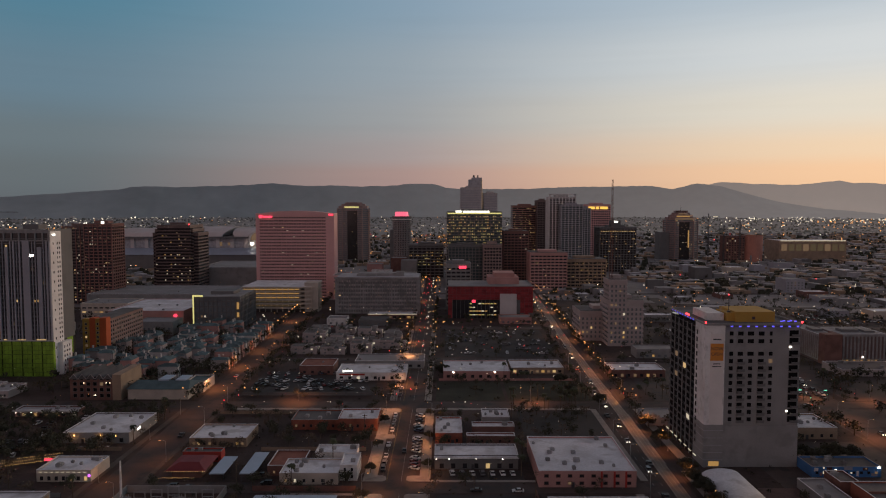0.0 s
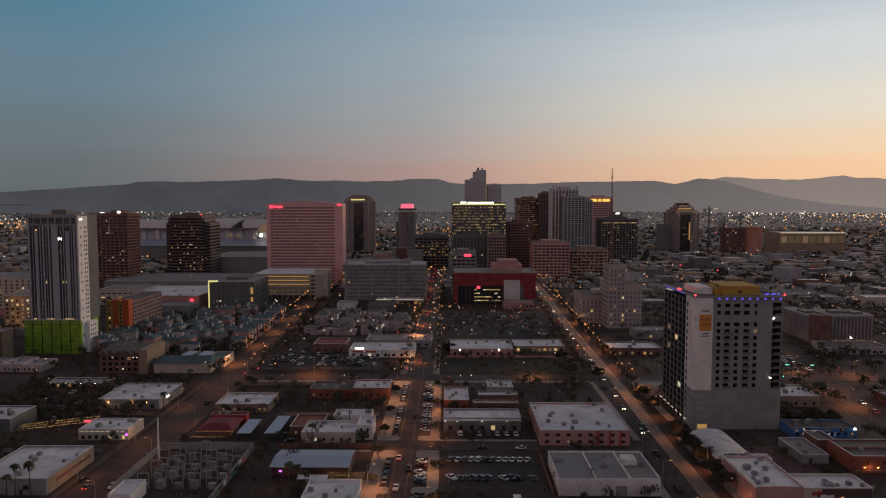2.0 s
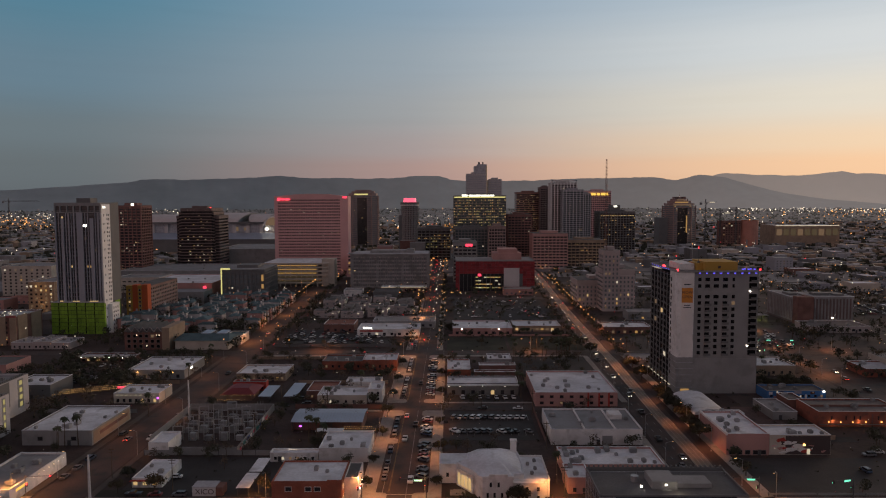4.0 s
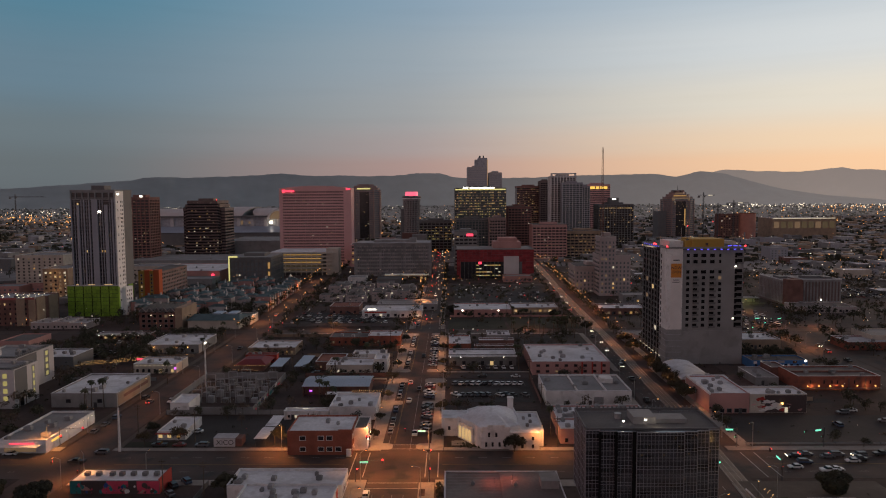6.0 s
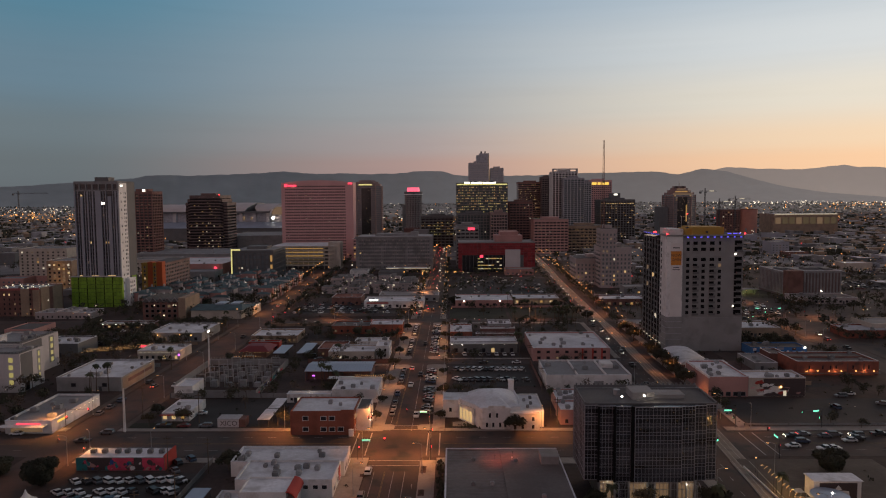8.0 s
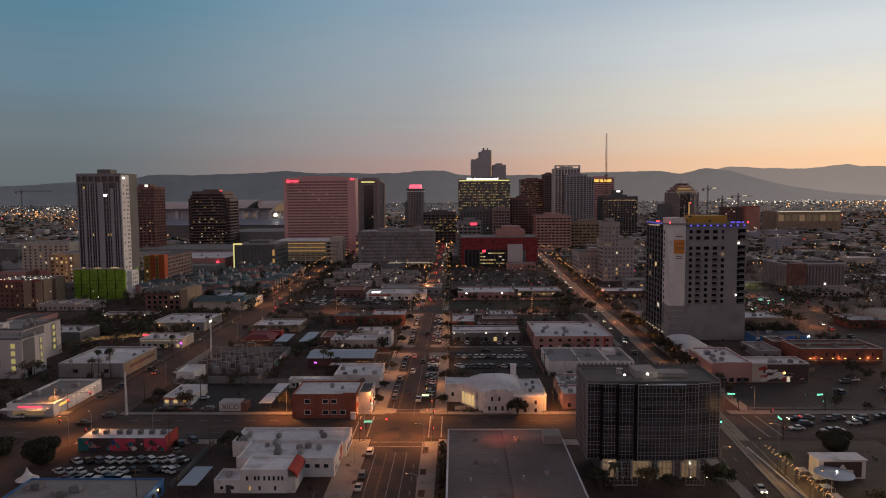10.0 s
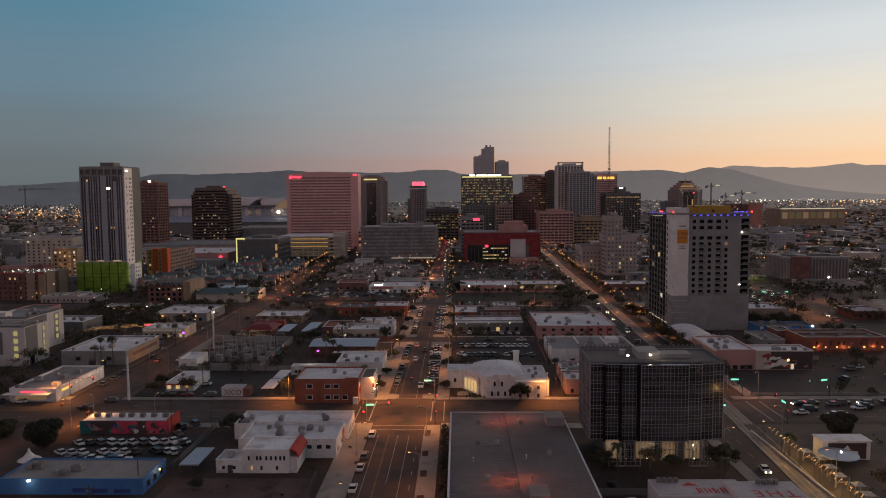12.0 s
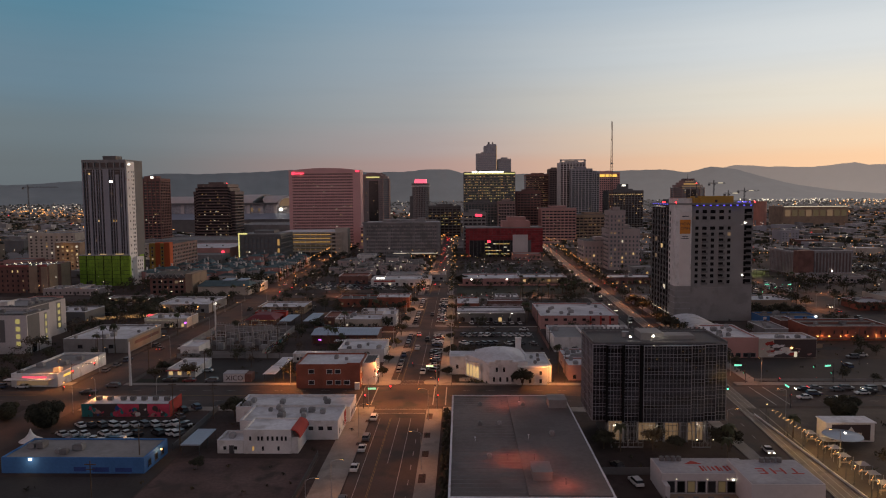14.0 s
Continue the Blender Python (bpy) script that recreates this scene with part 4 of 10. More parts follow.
def glass_block():
    """The black glass office block: stepped bays of curtain wall on a lit, set-back ground floor."""
    b = thing("glass_office_block", 34, 184.5, 0, "black glass office block with pale mullions and lit lobby", "office building")
    h, z0 = 26.5, 6.2
    bays = [(0, 3.7, 1.9), (3.7, 8.0, 1.2), (8.0, 12.8, .6), (12.8, 25.2, 0), (25.2, 28.8, .7), (28.8, 32.0, 1.4), (32.0, 34.9, 2.2)]
    bar_v = mesh_of("glass block mullion", lambda: boxes((-.035, .035, -.12, .02, 0, h - z0)), M["barlight"])
    for x, g in ((3.7, .5), (8.0, .6), (12.8, .9)):
        part("dark_gap", boxes((x - g, x + .02, -.02, .5, z0, h)), M["void"], b, "dark upright joint")
    # each storey has a tall vision light and a short spandrel light
    rows = [z0 + .05 + (h - z0 - .1) * (k // 2 + (.64 if k % 2 else 0)) / 9 for k in range(19)]
    for x0, x1, y in bays:
        bay = part("glass_bay", boxes((x0 + .02, x1 - .02, y, 18.3, z0, h)), M["glass_cloud"], b)
        n = max(2, round((x1 - x0) / .95))
        for i in range(1, n):
            shared("mullion", bar_v, bay, pose(x0 + (x1 - x0) * i / n, y, z0))
        bar_h = mesh_of("glass block transom %.1f" % (x1 - x0), lambda: boxes((0, x1 - x0, -.11, .02, -.04, .04)), M["barlight"])
        for z in rows:
            shared("transom", bar_h, bay, pose(x0, y, z))
        # lit rooms glimmering behind the dark panes
        for i in range(n):
            if R2.random() < .5:
                k = R2.choice((16, 16, 14, 14, 12, 6, 2))
                x = x0 + (x1 - x0) * (i + .5) / n
                if x > 13:
                    shared("lit_window", mesh_of("dim ceiling lamp", lambda: boxes((-.14, .14, -.05, .02, 0, .1)), M["amber"]), bay, pose(x, y, rows[k] + R2.uniform(.6, 1.2)))
    for side, x in (("l", 0), ("r", 34.9)):
        for i in range(9):
            shared("mullion", bar_v, b, pose(x, 2.4 + i * 1.96, z0, 0, 0, -90 if side == "l" else 90))
        bar_s = mesh_of("glass block side transom", lambda: boxes((-8, 8, -.08, .02, -.03, .03)), M["barlight"])
        for z in rows[::2]:
            shared("transom", bar_s, b, pose(x, 10.2, z, 0, 0, -90 if side == "l" else 90))
    for x0, x1, y in bays:
        part("bay_frame", boxes((x0, x0 + .16, y - .2, y + .1, z0, h), (x1 - .16, x1, y - .2, y + .1, z0, h), (x0 + .16, x1 - .16, y - .2, y + .1, h - .2, h)), M["barlight"], b)
    part("roof", boxes((.4, 34.5, 2.6, 17.9, h, h + .15)), M["roof_dark"], b)
    part("parapet", boxes((0, 34.9, 17.9, 18.3, h, h + .9), (0, .3, 2, 18, h, h + .7), (34.6, 34.9, 2, 18, h, h + .7), (.3, 34.6, 2.2, 2.5, h, h + .4)), M["greydark"], b)
    fin = mesh_of("parapet fin", lambda: boxes((-.18, .18, -.3, .3, 0, .5)), M["greydark"])
    for i in range(28):
        shared("parapet_fin", fin, b, pose(.7 + i * 1.24, 18.1, h + .9))
    part("rail", boxes((.4, 34.4, 14.8, 14.9, h + .9, h + 1.0), (.4, .5, 14.8, 14.9, h + .1, h + 1), (12, 12.1, 14.8, 14.9, h + .1, h + 1), (23, 23.1, 14.8, 14.9, h + .1, h + 1), (34.3, 34.4, 14.8, 14.9, h + .1, h + 1)), M["metal"], b, "pale roof frame")
    part("penthouse", boxes((13.5, 19.5, 6, 13, h + .1, h + 2.1)), M["grey"], b, "grey plant room")
    part("penthouse", boxes((19.6, 28, 7, 12, h + .1, h + 1.2)), M["grey"], b, "low grey plant deck")
    bm = bmesh.new()
    tube(bm, (10.5, 11, h + .1), (10.5, 11, h + 1.6), .95, n=12)
    part("water_tank", bm, M["metal"], b)
    for x, y in ((16.5, 5.8), (10.3, 5)):
        part("roof_lamp", boxes((x, x + .5, y, y + .25, h + 1.1, h + 1.45)), M["lamp"], b)
    # lit lobby, set back behind columns
    part("core", boxes((4, 31, 4, 17, 0, z0)), M["greydark"], b, "dark lobby core")
    part("soffit", boxes((0, 34.9, 2.3, 18.3, z0 - .3, z0)), M["greydark"], b)
    for x0, x1, g in ((4.5, 8.2, "dim"), (8.9, 12, "glass"), (12.4, 17, "dim"), (17.3, 19, "glass"), (19.4, 23, "dim"), (25.4, 29.5, "dim")):
        part("lobby_window", boxes((x0, x1, 3.8, 3.97, .3, 5.6)), M[g], b, "warm lit lobby window")
    fr = mesh_of("lobby frame", lambda: boxes((-.05, .05, 3.66, 3.8, .2, 5.7)), M["mullion"])
    for i in range(26):
        shared("lobby_mullion", fr, b, pose(4.6 + i * 1.0, 0, 0))
    part("lobby_transom", boxes((4.4, 30, 3.66, 3.8, 2.6, 2.75), (4.4, 30, 3.66, 3.8, 4.2, 4.3)), M["mullion"], b)
    col = mesh_of("lobby column", lambda: boxes((-.2, .2, -.2, .2, 0, 5.9), (-.3, .3, -.3, .3, 0, .3)), M["mullion"])
    for x in (4.4, 8.5, 12.2, 17.2, 19.2, 23.4, 25.2, 27.6, 30):
        shared("column", col, b, pose(x, 3.2, 0))
    for x in (2.6, 9.6, 15.0, 21.4, 27.4, 31.6):
        post = part("lamp_post", boxes((x, x + .1, 1.6, 1.7, 0, 1.0)), M["steel"], b)
        part("lens", boxes((x - .07, x + .17, 1.53, 1.77, 1.0, 1.16)), M["softlamp"], post)
    # glazed porches that lean out in a quarter round below the curtain wall
    for x0, x1, n in ((4.4, 8.6, 4), (8.9, 12.6, 3), (25.2, 30, 5)):
        porch = part("porch", boxes((x0, x1, -1.3, -1.2, 0, .3)), M["barlight"], b, "leaning glazed porch frame")
        bm = bmesh.new()
        prof = [(-1.25, .2), (-1.25, 3.9)] + [(-1.25 + 1.9 * (1 - math.cos(math.pi / 2 * k / 5)), 3.9 + 1.9 * math.sin(math.pi / 2 * k / 5)) for k in range(1, 6)]
        for i in range(n + 1):
            x = x0 + (x1 - x0) * i / n
            for (ya, za), (yb, zb) in zip(prof, prof[1:]):
                tube(bm, (x, ya, za), (x, yb, zb), .07 if i in (0, n) else .045, n=4)
        for y, z in ((-1.25, 1.3), (-1.25, 2.6), (-1.25, 3.9), prof[4], prof[6]):
            tube(bm, (x0, y, z), (x1, y, z), .045, n=4)
        part("glazing_bar", bm, M["mullion"], porch)


glass_block()


def bar_building():
    """The white bar with red lettering shapes painted on its roofs."""
    b = thing("white_bar_building", 43, 146, 0, "white low building with red roof lettering and an open terrace", "building")
    part("wall", boxes((0, 20, 8, 17, 0, 5), (16, 31, 0, 13.5, 0, 6), (0, 1, 5, 8, 0, 3.4)), M["towergrey"], b)
    part("roof", boxes((.3, 19.7, 8.3, 16.7, 5, 5.08), (16.3, 30.7, .3, 13.2, 6, 6.08)), M["roof_pale"], b)
    part("roof", boxes((0, 16, 2, 8, 0, .4)), M["tan"], b, "terrace deck")
    for x, g in ((2, "glass"), (4.2, "void"), (6.4, "lobby"), (8.6, "void"), (10.8, "glass"), (13, "lobby"), (15, "void")):
        shared("window", window_mesh(1.8, 2.5, M["greydark"], M[g]), b, pose(x, 8, .9))
    for x, z in ((3.1, 3.7), (9.7, 3.7), (14, 3.7)):
        part("terrace_lamp", boxes((x, x + .22, 7.7, 7.95, z, z + .18)), M["pale"], b)
    part("terrace_rail", boxes((0, 16, 2, 2.06, .4, 1.4), (0, .06, 2.06, 5, .4, 1.4)), M["greydark"], b)
    part("terrace_table", boxes(*((2.6 + i * 3.2, 3.8 + i * 3.2, 4, 5.2, 1.05, 1.12) for i in range(4)), *((3.15 + i * 3.2, 3.25 + i * 3.2, 4.55, 4.65, .4, 1.05) for i in range(4))), M["greydark"], b)
    # letter bars, roof marks
    bm = bmesh.new()
    x = 9.2
    for k in range(7):
        box(bm, x, x + (.5, .35, .6)[k % 3], 9.2, 12.2, 5.085, 5.10)
        box(bm, x + .8, x + (1.1, 1.25)[k % 2], 9.2 + .4 * (k % 2), 12.2 - .5 * (k % 3), 5.085, 5.10)
        x += 1.75 if k != 3 else 2.2
    v = [bm.verts.new(c) for c in ((6.5, 13.2, 5.10), (10.5, 13.2, 5.10), (8.6, 15.2, 5.10))]
    bm.faces.new(v)
    part("roof_lettering", bm, M["redawning"], b, "dark red painted marks")
    cu = bpy.data.curves.new("roof word", "FONT")
    cu.body, cu.size, cu.extrude = "THE", 4.6, .01
    cu.space_character = 1.25
    cu.materials.append(M["redawning"])
    o = new("painted_word", cu)
    o.parent = b
    o.matrix_basis = pose(29.4, 8.4, 6.10, 0, 0, 180)
    drum = bmesh.new()
    tube(drum, (0, 0, 0), (0, 0, 1.0), .55, n=10)
    dm = bpy.data.meshes.new("roof fan")
    drum.to_mesh(dm)
    drum.free()
    dm.materials.append(M["greydark"])
    for i in range(4):
        shared("roof_fan", dm, b, pose(2 + i * 1.3, 15.3, 5.05))
        shared("roof_fan", dm, b, pose(23 + i * 1.3, 12, 6.05))
    lp = part("wall_lamp", boxes((15.3, 15.55, 7.7, 7.9, 3.6, 3.8)), M["lamp"], b)


bar_building()


def blue_shop():
    w, d, h = 34.5, 13.3, 3.9
    b = thing("blue_shop", -110.2, 165.3, 0, "long low blue-painted shop with a grey flat roof", "building")
    shell(b, w, d, h, M["blue"], M["roof_grey"], .35)
    part("mural", boxes((17.5, 20.5, -.03, 0, .5, 1.6), (22, 26, -.03, 0, .4, 1.5), (27.5, 31.5, -.03, 0, .4, 1.4)), M["bluedark"], b, "dark blue painted lettering bars")
    roof_units(b, w, d, h - .35, 5)
    part("flood_lamp", boxes((6.9, 7.4, -.4, 0, 3.3, 3.65)), M["lamp"], b)
    part("wall_lamp", boxes((w, w + .3, 9, 9.4, 2.4, 2.7)), M["sodium"], b)
    facade(b, "r", (w, d), grid(1, 12, 3, 1.0, 1, 1), 1.6, 1.6, M["car5"], M["glass"], 0)
    t = thing("white_tent", -115, 184.5, 0, "pointed white shade tent on a pole", "tent")
    bm = bmesh.new()
    n = 12
    for k in range(3):
        r0, r1, z0, z1 = ((2.9, 1.6, 1.2, 1.9), (1.6, .6, 1.9, 3.0), (.6, .05, 3.0, 4.4))[k]
        tube(bm, (0, 0, z0), (0, 0, z1), r0, r1, n)
    part("canopy", bm, M["white"], t)
    bm = bmesh.new()
    tube(bm, (0, 0, 0), (0, 0, 3.4), .1)
    part("pole", bm, M["metal"], t)


blue_shop()


def mural_shop():
    w, d, h = 26.8, 9, 4
    b = thing("mural_shop", -114.2, 208, 0, "long low shop with a painted mural front and white roof", "building")
    shell(b, w, d, h, M["greydark"], M["roof_white"], .25)
    for x0, x1, mt in ((.1, 3.4, "tealpaint"), (3.4, 11, "ink"), (11, 17.5, "magenta"), (17.5, 20, "ink"), (20, w - .1, "magenta")):
        part("mural_ground", boxes((x0, x1, -.02, 0, .1, h - .1)), M[mt], b, "painted ground of a mural")
    cols = ["ink", "tealpaint", "magenta", "ink", "white_banner", "ink", "tealpaint", "magenta", "ink", "bluedark", "pink", "ink"]
    for i in range(52):
        x, z, k = R2.uniform(.8, w - 1.2), R2.uniform(.4, 3.0), R2.uniform(.3, 1.0)
        bm = bmesh.new()
        m = 9
        vs = [bm.verts.new((max(.1, min(w - .1, x + k * (.3 + .9 * R2.random()) * math.cos(6.283 * j / m))), -.03 - i * .003, max(.1, min(h - .1, z + k * (.3 + .9 * R2.random()) * math.sin(6.283 * j / m))))) for j in range(m)]
        bm.faces.new(vs)
        part("mural_patch", bm, M[cols[i % 12]], b)
    part("end_wall", boxes((w, w + .06, 0, d, 0, h + .6), (w - .3, w, 0, d, h, h + .6)), M["redawning"], b, "red painted end wall")
    fan = mesh_of("evaporative cooler", lambda: (lambda bm: (box(bm, -.7, .7, -.7, .7, .15, 1.2), tube(bm, (0, -.72, .7), (0, -.85, .7), .5, n=10), bm)[-1])(bmesh.new()), M["greydark"])
    for i in range(7):
        shared("roof_cooler", fan, b, pose(3.2 + i * 3.5 + (.6 if i == 2 else 0), 4.5, h - .25))


mural_shop()


def white_complex():
    """Four joined white buildings, each its own thing."""
    lowrise("white_workshop", -66, -32.7, 203.5, 216, 4.5, M["white"], M["roof_white"], "white workshop with a flat white roof and red side sign", units=6, sides=(4, 1, 1.6, 1.6, 1, 3))
    b = lowrise("white_workshop", -60.2, -33.6, 188.8, 203.2, 5.2, M["white"], M["roof_white"], "white flat-roofed workshop beside a street", units=8, front=None, sides=(4, 1, 1.8, 1.6, 1.0, 3))
    facade(b, "f", (26, 14), [(19.3, 2.6), (22, 2.6), (24.4, 2.6)], 1.6, 1.2, M["white"], M["glass"], 0)
    part("side_sign", boxes((26.6, 26.7, 10, 13, .5, 4.5)), M["redawning"], b, "red painted side panel")
    c = thing("white_gabled_building", -56, 178.4, 0, "white building with a red curved gable end", "building")
    shell(c, 12.3, 10, 6.2, M["white"], M["roof_white"], .4)
    facade(c, "f", (12, 10), [(1.8, 3.4), (3.9, 3.4), (4.8, 3.4), (6.3, 3.4), (7.5, 3.4), (8.7, 3.4), (9.9, 3.4), (10.9, 3.4), (2.5, .8), (5.0, .8), (9, .8)], .7, 1.2, M["white"], M["glass"], .1)
    bm = bmesh.new()
    n = 8
    prev = None
    for i in range(n + 1):
        a = math.pi * .5 * i / n
        x, z = 12.3 + 2.4 * math.sin(a), 4.2 + 2.2 * math.cos(a)
        row = [bm.verts.new((x, -.1, z)), bm.verts.new((x, 10.1, z)), bm.verts.new((x - .25, 10.1, z - .25)), bm.verts.new((x - .25, -.1, z - .25))]
        if prev:
            for k in range(4):
                bm.faces.new((prev[k], row[k], row[(k + 1) % 4], prev[(k + 1) % 4]))
        prev = row
    part("curved_awning", bm, M["redawning"], c, "curved red metal awning")
    part("awning_wall", boxes((12.3, 14, .2, 9.8, 0, 4.2)), M["white"], c)
    d = lowrise("white_shed", -62.8, -56.1, 178.5, 186, 3.4, M["white"], M["roof_white"], "low white shed with a flat roof", units=1, front=(2, 1, 1, 1, 1, 3))
    e = thing("carport", -71.5, 176.5, 0, "pale metal carport on steel posts", "carport")
    part("roof", boxes((0, 5, 0, 12, 2.9, 3.05), (0, 5, 0, .1, 2.75, 2.9)), M["roof_metal"], e)
    post = mesh_of("carport post", lambda: boxes((-.07, .07, -.07, .07, 0, 2.9)), M["steel"])
    for x in (.3, 4.7):
        for y in (.3, 6, 11.7):
            shared("post", post, e, pose(x, y, 0))


white_complex()


def shops_west():
    """Shops and sheds between the middle street and the oblique street."""
    b = lowrise("corner_store", -157, -140.5, 241, 274, 4.6, M["white"], M["roof_grey"], "low corner store with a red lit sign band", units=7, sides=None, door=False)
    part("sign_band", boxes((4, 12.5, -.14, 0, 3.3, 3.65)), M["redsign"], b, "glowing red sign band")
    part("canopy", boxes((-1, 15, -3, 0, 3.0, 3.2)), M["white"], b)
    part("side_sign", boxes((16.5, 16.65, 3.5, 9.5, 2.7, 3.5)), M["yellowsign"], b, "glowing orange side sign")
    part("shop_window", boxes((2, 13, -.06, 0, .6, 2.6)), M["dim"], b, "lit shop front")
    lp = mesh_of("soffit lamp", lambda: boxes((0, .12, -.16, .16, 0, .14)), M["softlamp"])
    for y in range(13, 33, 3):
        shared("wall_lamp", lp, b, pose(16.5, y, 3.4))
    h = thing("burger_hut", -107.5, 254, 0, "small white kiosk with a lit counter window", "kiosk")
    shell(h, 10.2, 17, 3.3, M["white"], M["roof_white"], .25)
    part("awning", boxes((-.3, 10.5, -1.2, 0, 2.5, 2.65)), M["redawning"], h)
    for x, g in ((1.2, "warm"), (4.4, "warm"), (7.8, "amber")):
        part("counter_window", boxes((x - .7, x + .7, -.08, 0, .9, 2.2)), M[g], h, "lit counter window")
    roof_units(h, 10, 17, 3.05, 2)
    lowrise("pale_shed", -114.5, -107, 283.3, 296, 5, M["white"], M["roof_white"], "pale windowless shed beside a substation yard", units=0)
    s = thing("container_shop", -84.7, 247.2, 0, "small white container with dark painted letters", "container")
    part("body", boxes((0, 7.5, 0, 5, 0, 3)), M["towergrey"], s)
    part("roof", boxes((-.1, 7.6, -.1, 5.1, 3, 3.15)), M["roof_pale"], s)
    cu = bpy.data.curves.new("container text", "FONT")
    cu.body, cu.size, cu.extrude = "XICO", 2.5, .01
    cu.materials.append(M["ink"])
    o = new("lettering", cu)
    o.parent = s
    o.matrix_basis = pose(.9, -.03, .7, 90, 0, 0)
    part("side_panel", boxes((7.5, 9.8, .4, 5, 0, 2.8)), M["brickdark"], s, "dark red painted end box")
    for x, y in ((-70.3, 246.6), (-70.0, 260.2)):
        e = thing("carport", x, y, 0, "pale carport roof over parking bays", "carport", "carports")
        part("roof", boxes((0, 4.4, 0, 12.4, 3.0, 3.15), (0, .12, 0, 12.4, 2.8, 3.0)), M["roof_white"], e)
        for px in (.4, 3.8):
            for py in (.6, 6.2, 11.8):
                shared("post", mesh_of("carport post", lambda: boxes((-.07, .07, -.07, .07, 0, 2.9)), M["steel"]), e, pose(px, py, 0))
    lowrise("white_low_shop", -49, -30.8, 277, 296.3, 5.2, M["white"], M["roof_white"], "white low shop with plain walls beside the street", units=5, sides=(4, 1, 1.5, 1.6, 1, 3))
    lowrise("long_low_shed", -67, -49.3, 276.9, 281.2, 3.5, M["white"], M["roof_white"], "long narrow white shed with a lit canopy edge", units=0, front=(6, 1, 1.2, 1.2, .9, 3), lit=.5)
    m = thing("blue_roof_market", -66.4, 309.3, 0, "open market hall under a pale blue metal roof", "market hall")
    bm = bmesh.new()
    rise = [(0, 4.5), (9, 5.6), (18.2, 4.5)]
    for (ya, za), (yb, zb) in zip(rise, rise[1:]):
        v = [bm.verts.new(c) for c in ((-.4, ya, za), (29.4, ya, za), (29.4, yb, zb), (-.4, yb, zb), (-.4, ya, za - .2), (29.4, ya, za - .2), (29.4, yb, zb - .2), (-.4, yb, zb - .2))]
        for f in ((0, 1, 2, 3), (7, 6, 5, 4), (0, 4, 5, 1), (1, 5, 6, 2), (2, 6, 7, 3), (3, 7, 4, 0)):
            bm.faces.new([v[i] for i in f])
    part("roof", bm, M["roof_metal"], m)
    bm = bmesh.new()
    for i in range(24):
        x = .5 + i * 1.22
        for (ya, za), (yb, zb) in zip(rise, rise[1:]):
            v = [bm.verts.new(c) for c in ((x, ya, za + .06), (x + .06, ya, za + .06), (x + .06, yb, zb + .06), (x, yb, zb + .06))]
            bm.faces.new(v)
    part("standing_seam", bm, M["metal"], m)
    part("wall", boxes((0, 29, 17.7, 18, 0, 4.3), (0, .3, 0, 17.7, 0, 4.3), (28.7, 29, 0, 17.7, 0, 4.3), (.3, 28.7, 3, 3.2, 0, 3.9)), M["brickdark"], m)
    part("purple_lamp", boxes((2.5, 3.6, 2.7, 2.95, 1.5, 2.0)), M["purple"], m)
    post = mesh_of("carport post", lambda: boxes((-.07, .07, -.07, .07, 0, 2.9)), M["steel"])
    for i in range(8):
        shared("post", mesh_of("market post", lambda: boxes((-.1, .1, -.1, .1, 0, 4.4)), M["steel"]), m, pose(.4 + i * 4.0, .3, 0))
    # festoon-lit terrace before it
    t = thing("festoon_terrace", -53, 299, 0, "open terrace with strings of warm bulbs on posts", "terrace")
    part("deck", boxes((0, 22, 0, 9, 0, .12)), M["tan"], t)
    part("canopy", boxes((-2, 9, 2, 6, 3.2, 3.35)), M["roof_white"], t)
    bulb = mesh_of("bulb", lambda: (lambda bm: (bmesh.ops.create_icosphere(bm, subdivisions=1, radius=.11), bm)[1])(bmesh.new()), M["festoon"])
    for k in range(4):
        part("wire", boxes((9, 22, .5 + k * 2.4, .53 + k * 2.4, 3.6, 3.63)), M["steel"], t)
        for i in range(15):
            shared("bulb", bulb, t, pose(9.2 + i * .9, .5 + k * 2.4, 3.5 - .25 * math.sin(math.pi * i / 14)))
    for x in (9, 22):
        for y in (.5, 7.7):
            shared("post", mesh_of("festoon post", lambda: boxes((-.06, .06, -.06, .06, 0, 3.8)), M["steel"]), t, pose(x, y, 0))
    lowrise("street_house", -63, -40, 348, 364, 4.6, M["cream"], M["roof_white"], "pale low shop with a flat roof", units=5, front=(6, 1, 1.3, 1.4, 1, 3))
    lowrise("street_house", -39.8, -33, 352, 366, 6.4, M["white"], M["roof_white"], "white two-storey house front beside the street", units=1, front=(2, 2, 1.2, 1.4, 1, 2.9), sides=(4, 2, 1.1, 1.4, 1, 2.9))
    lowrise("white_low_shop", -53, -35.5, 370, 380, 5, M["white"], M["roof_white"], "white low shop behind palms", units=3, sides=(3, 1, 1.4, 1.4, 1, 3))
    lowrise("maroon_house", -70, -56, 357, 375, 4.2, M["brickdark"], M["terracotta"], "low maroon house with a dull red roof", units=0, front=(3, 1, 1.2, 1.2, 1, 3))
    lowrise("brick_warehouse", -50, -30.8, 413.8, 430.5, 6, M["brick"], M["roof_white"], "red brick shop with a white roof at a street corner", units=2, front=(5, 1, 1.3, 1.6, 1.6, 3), sides=(4, 1, 1.3, 1.6, 1.6, 3), frame_mat=M["brickdark"])
    lowrise("brick_warehouse", -73, -50.2, 415, 431.8, 5, M["brick"], M["roof_dark"], "long red brick warehouse with a dark roof", units=3, front=(6, 1, 1.3, 1.4, 1.4, 3), frame_mat=M["brickdark"])
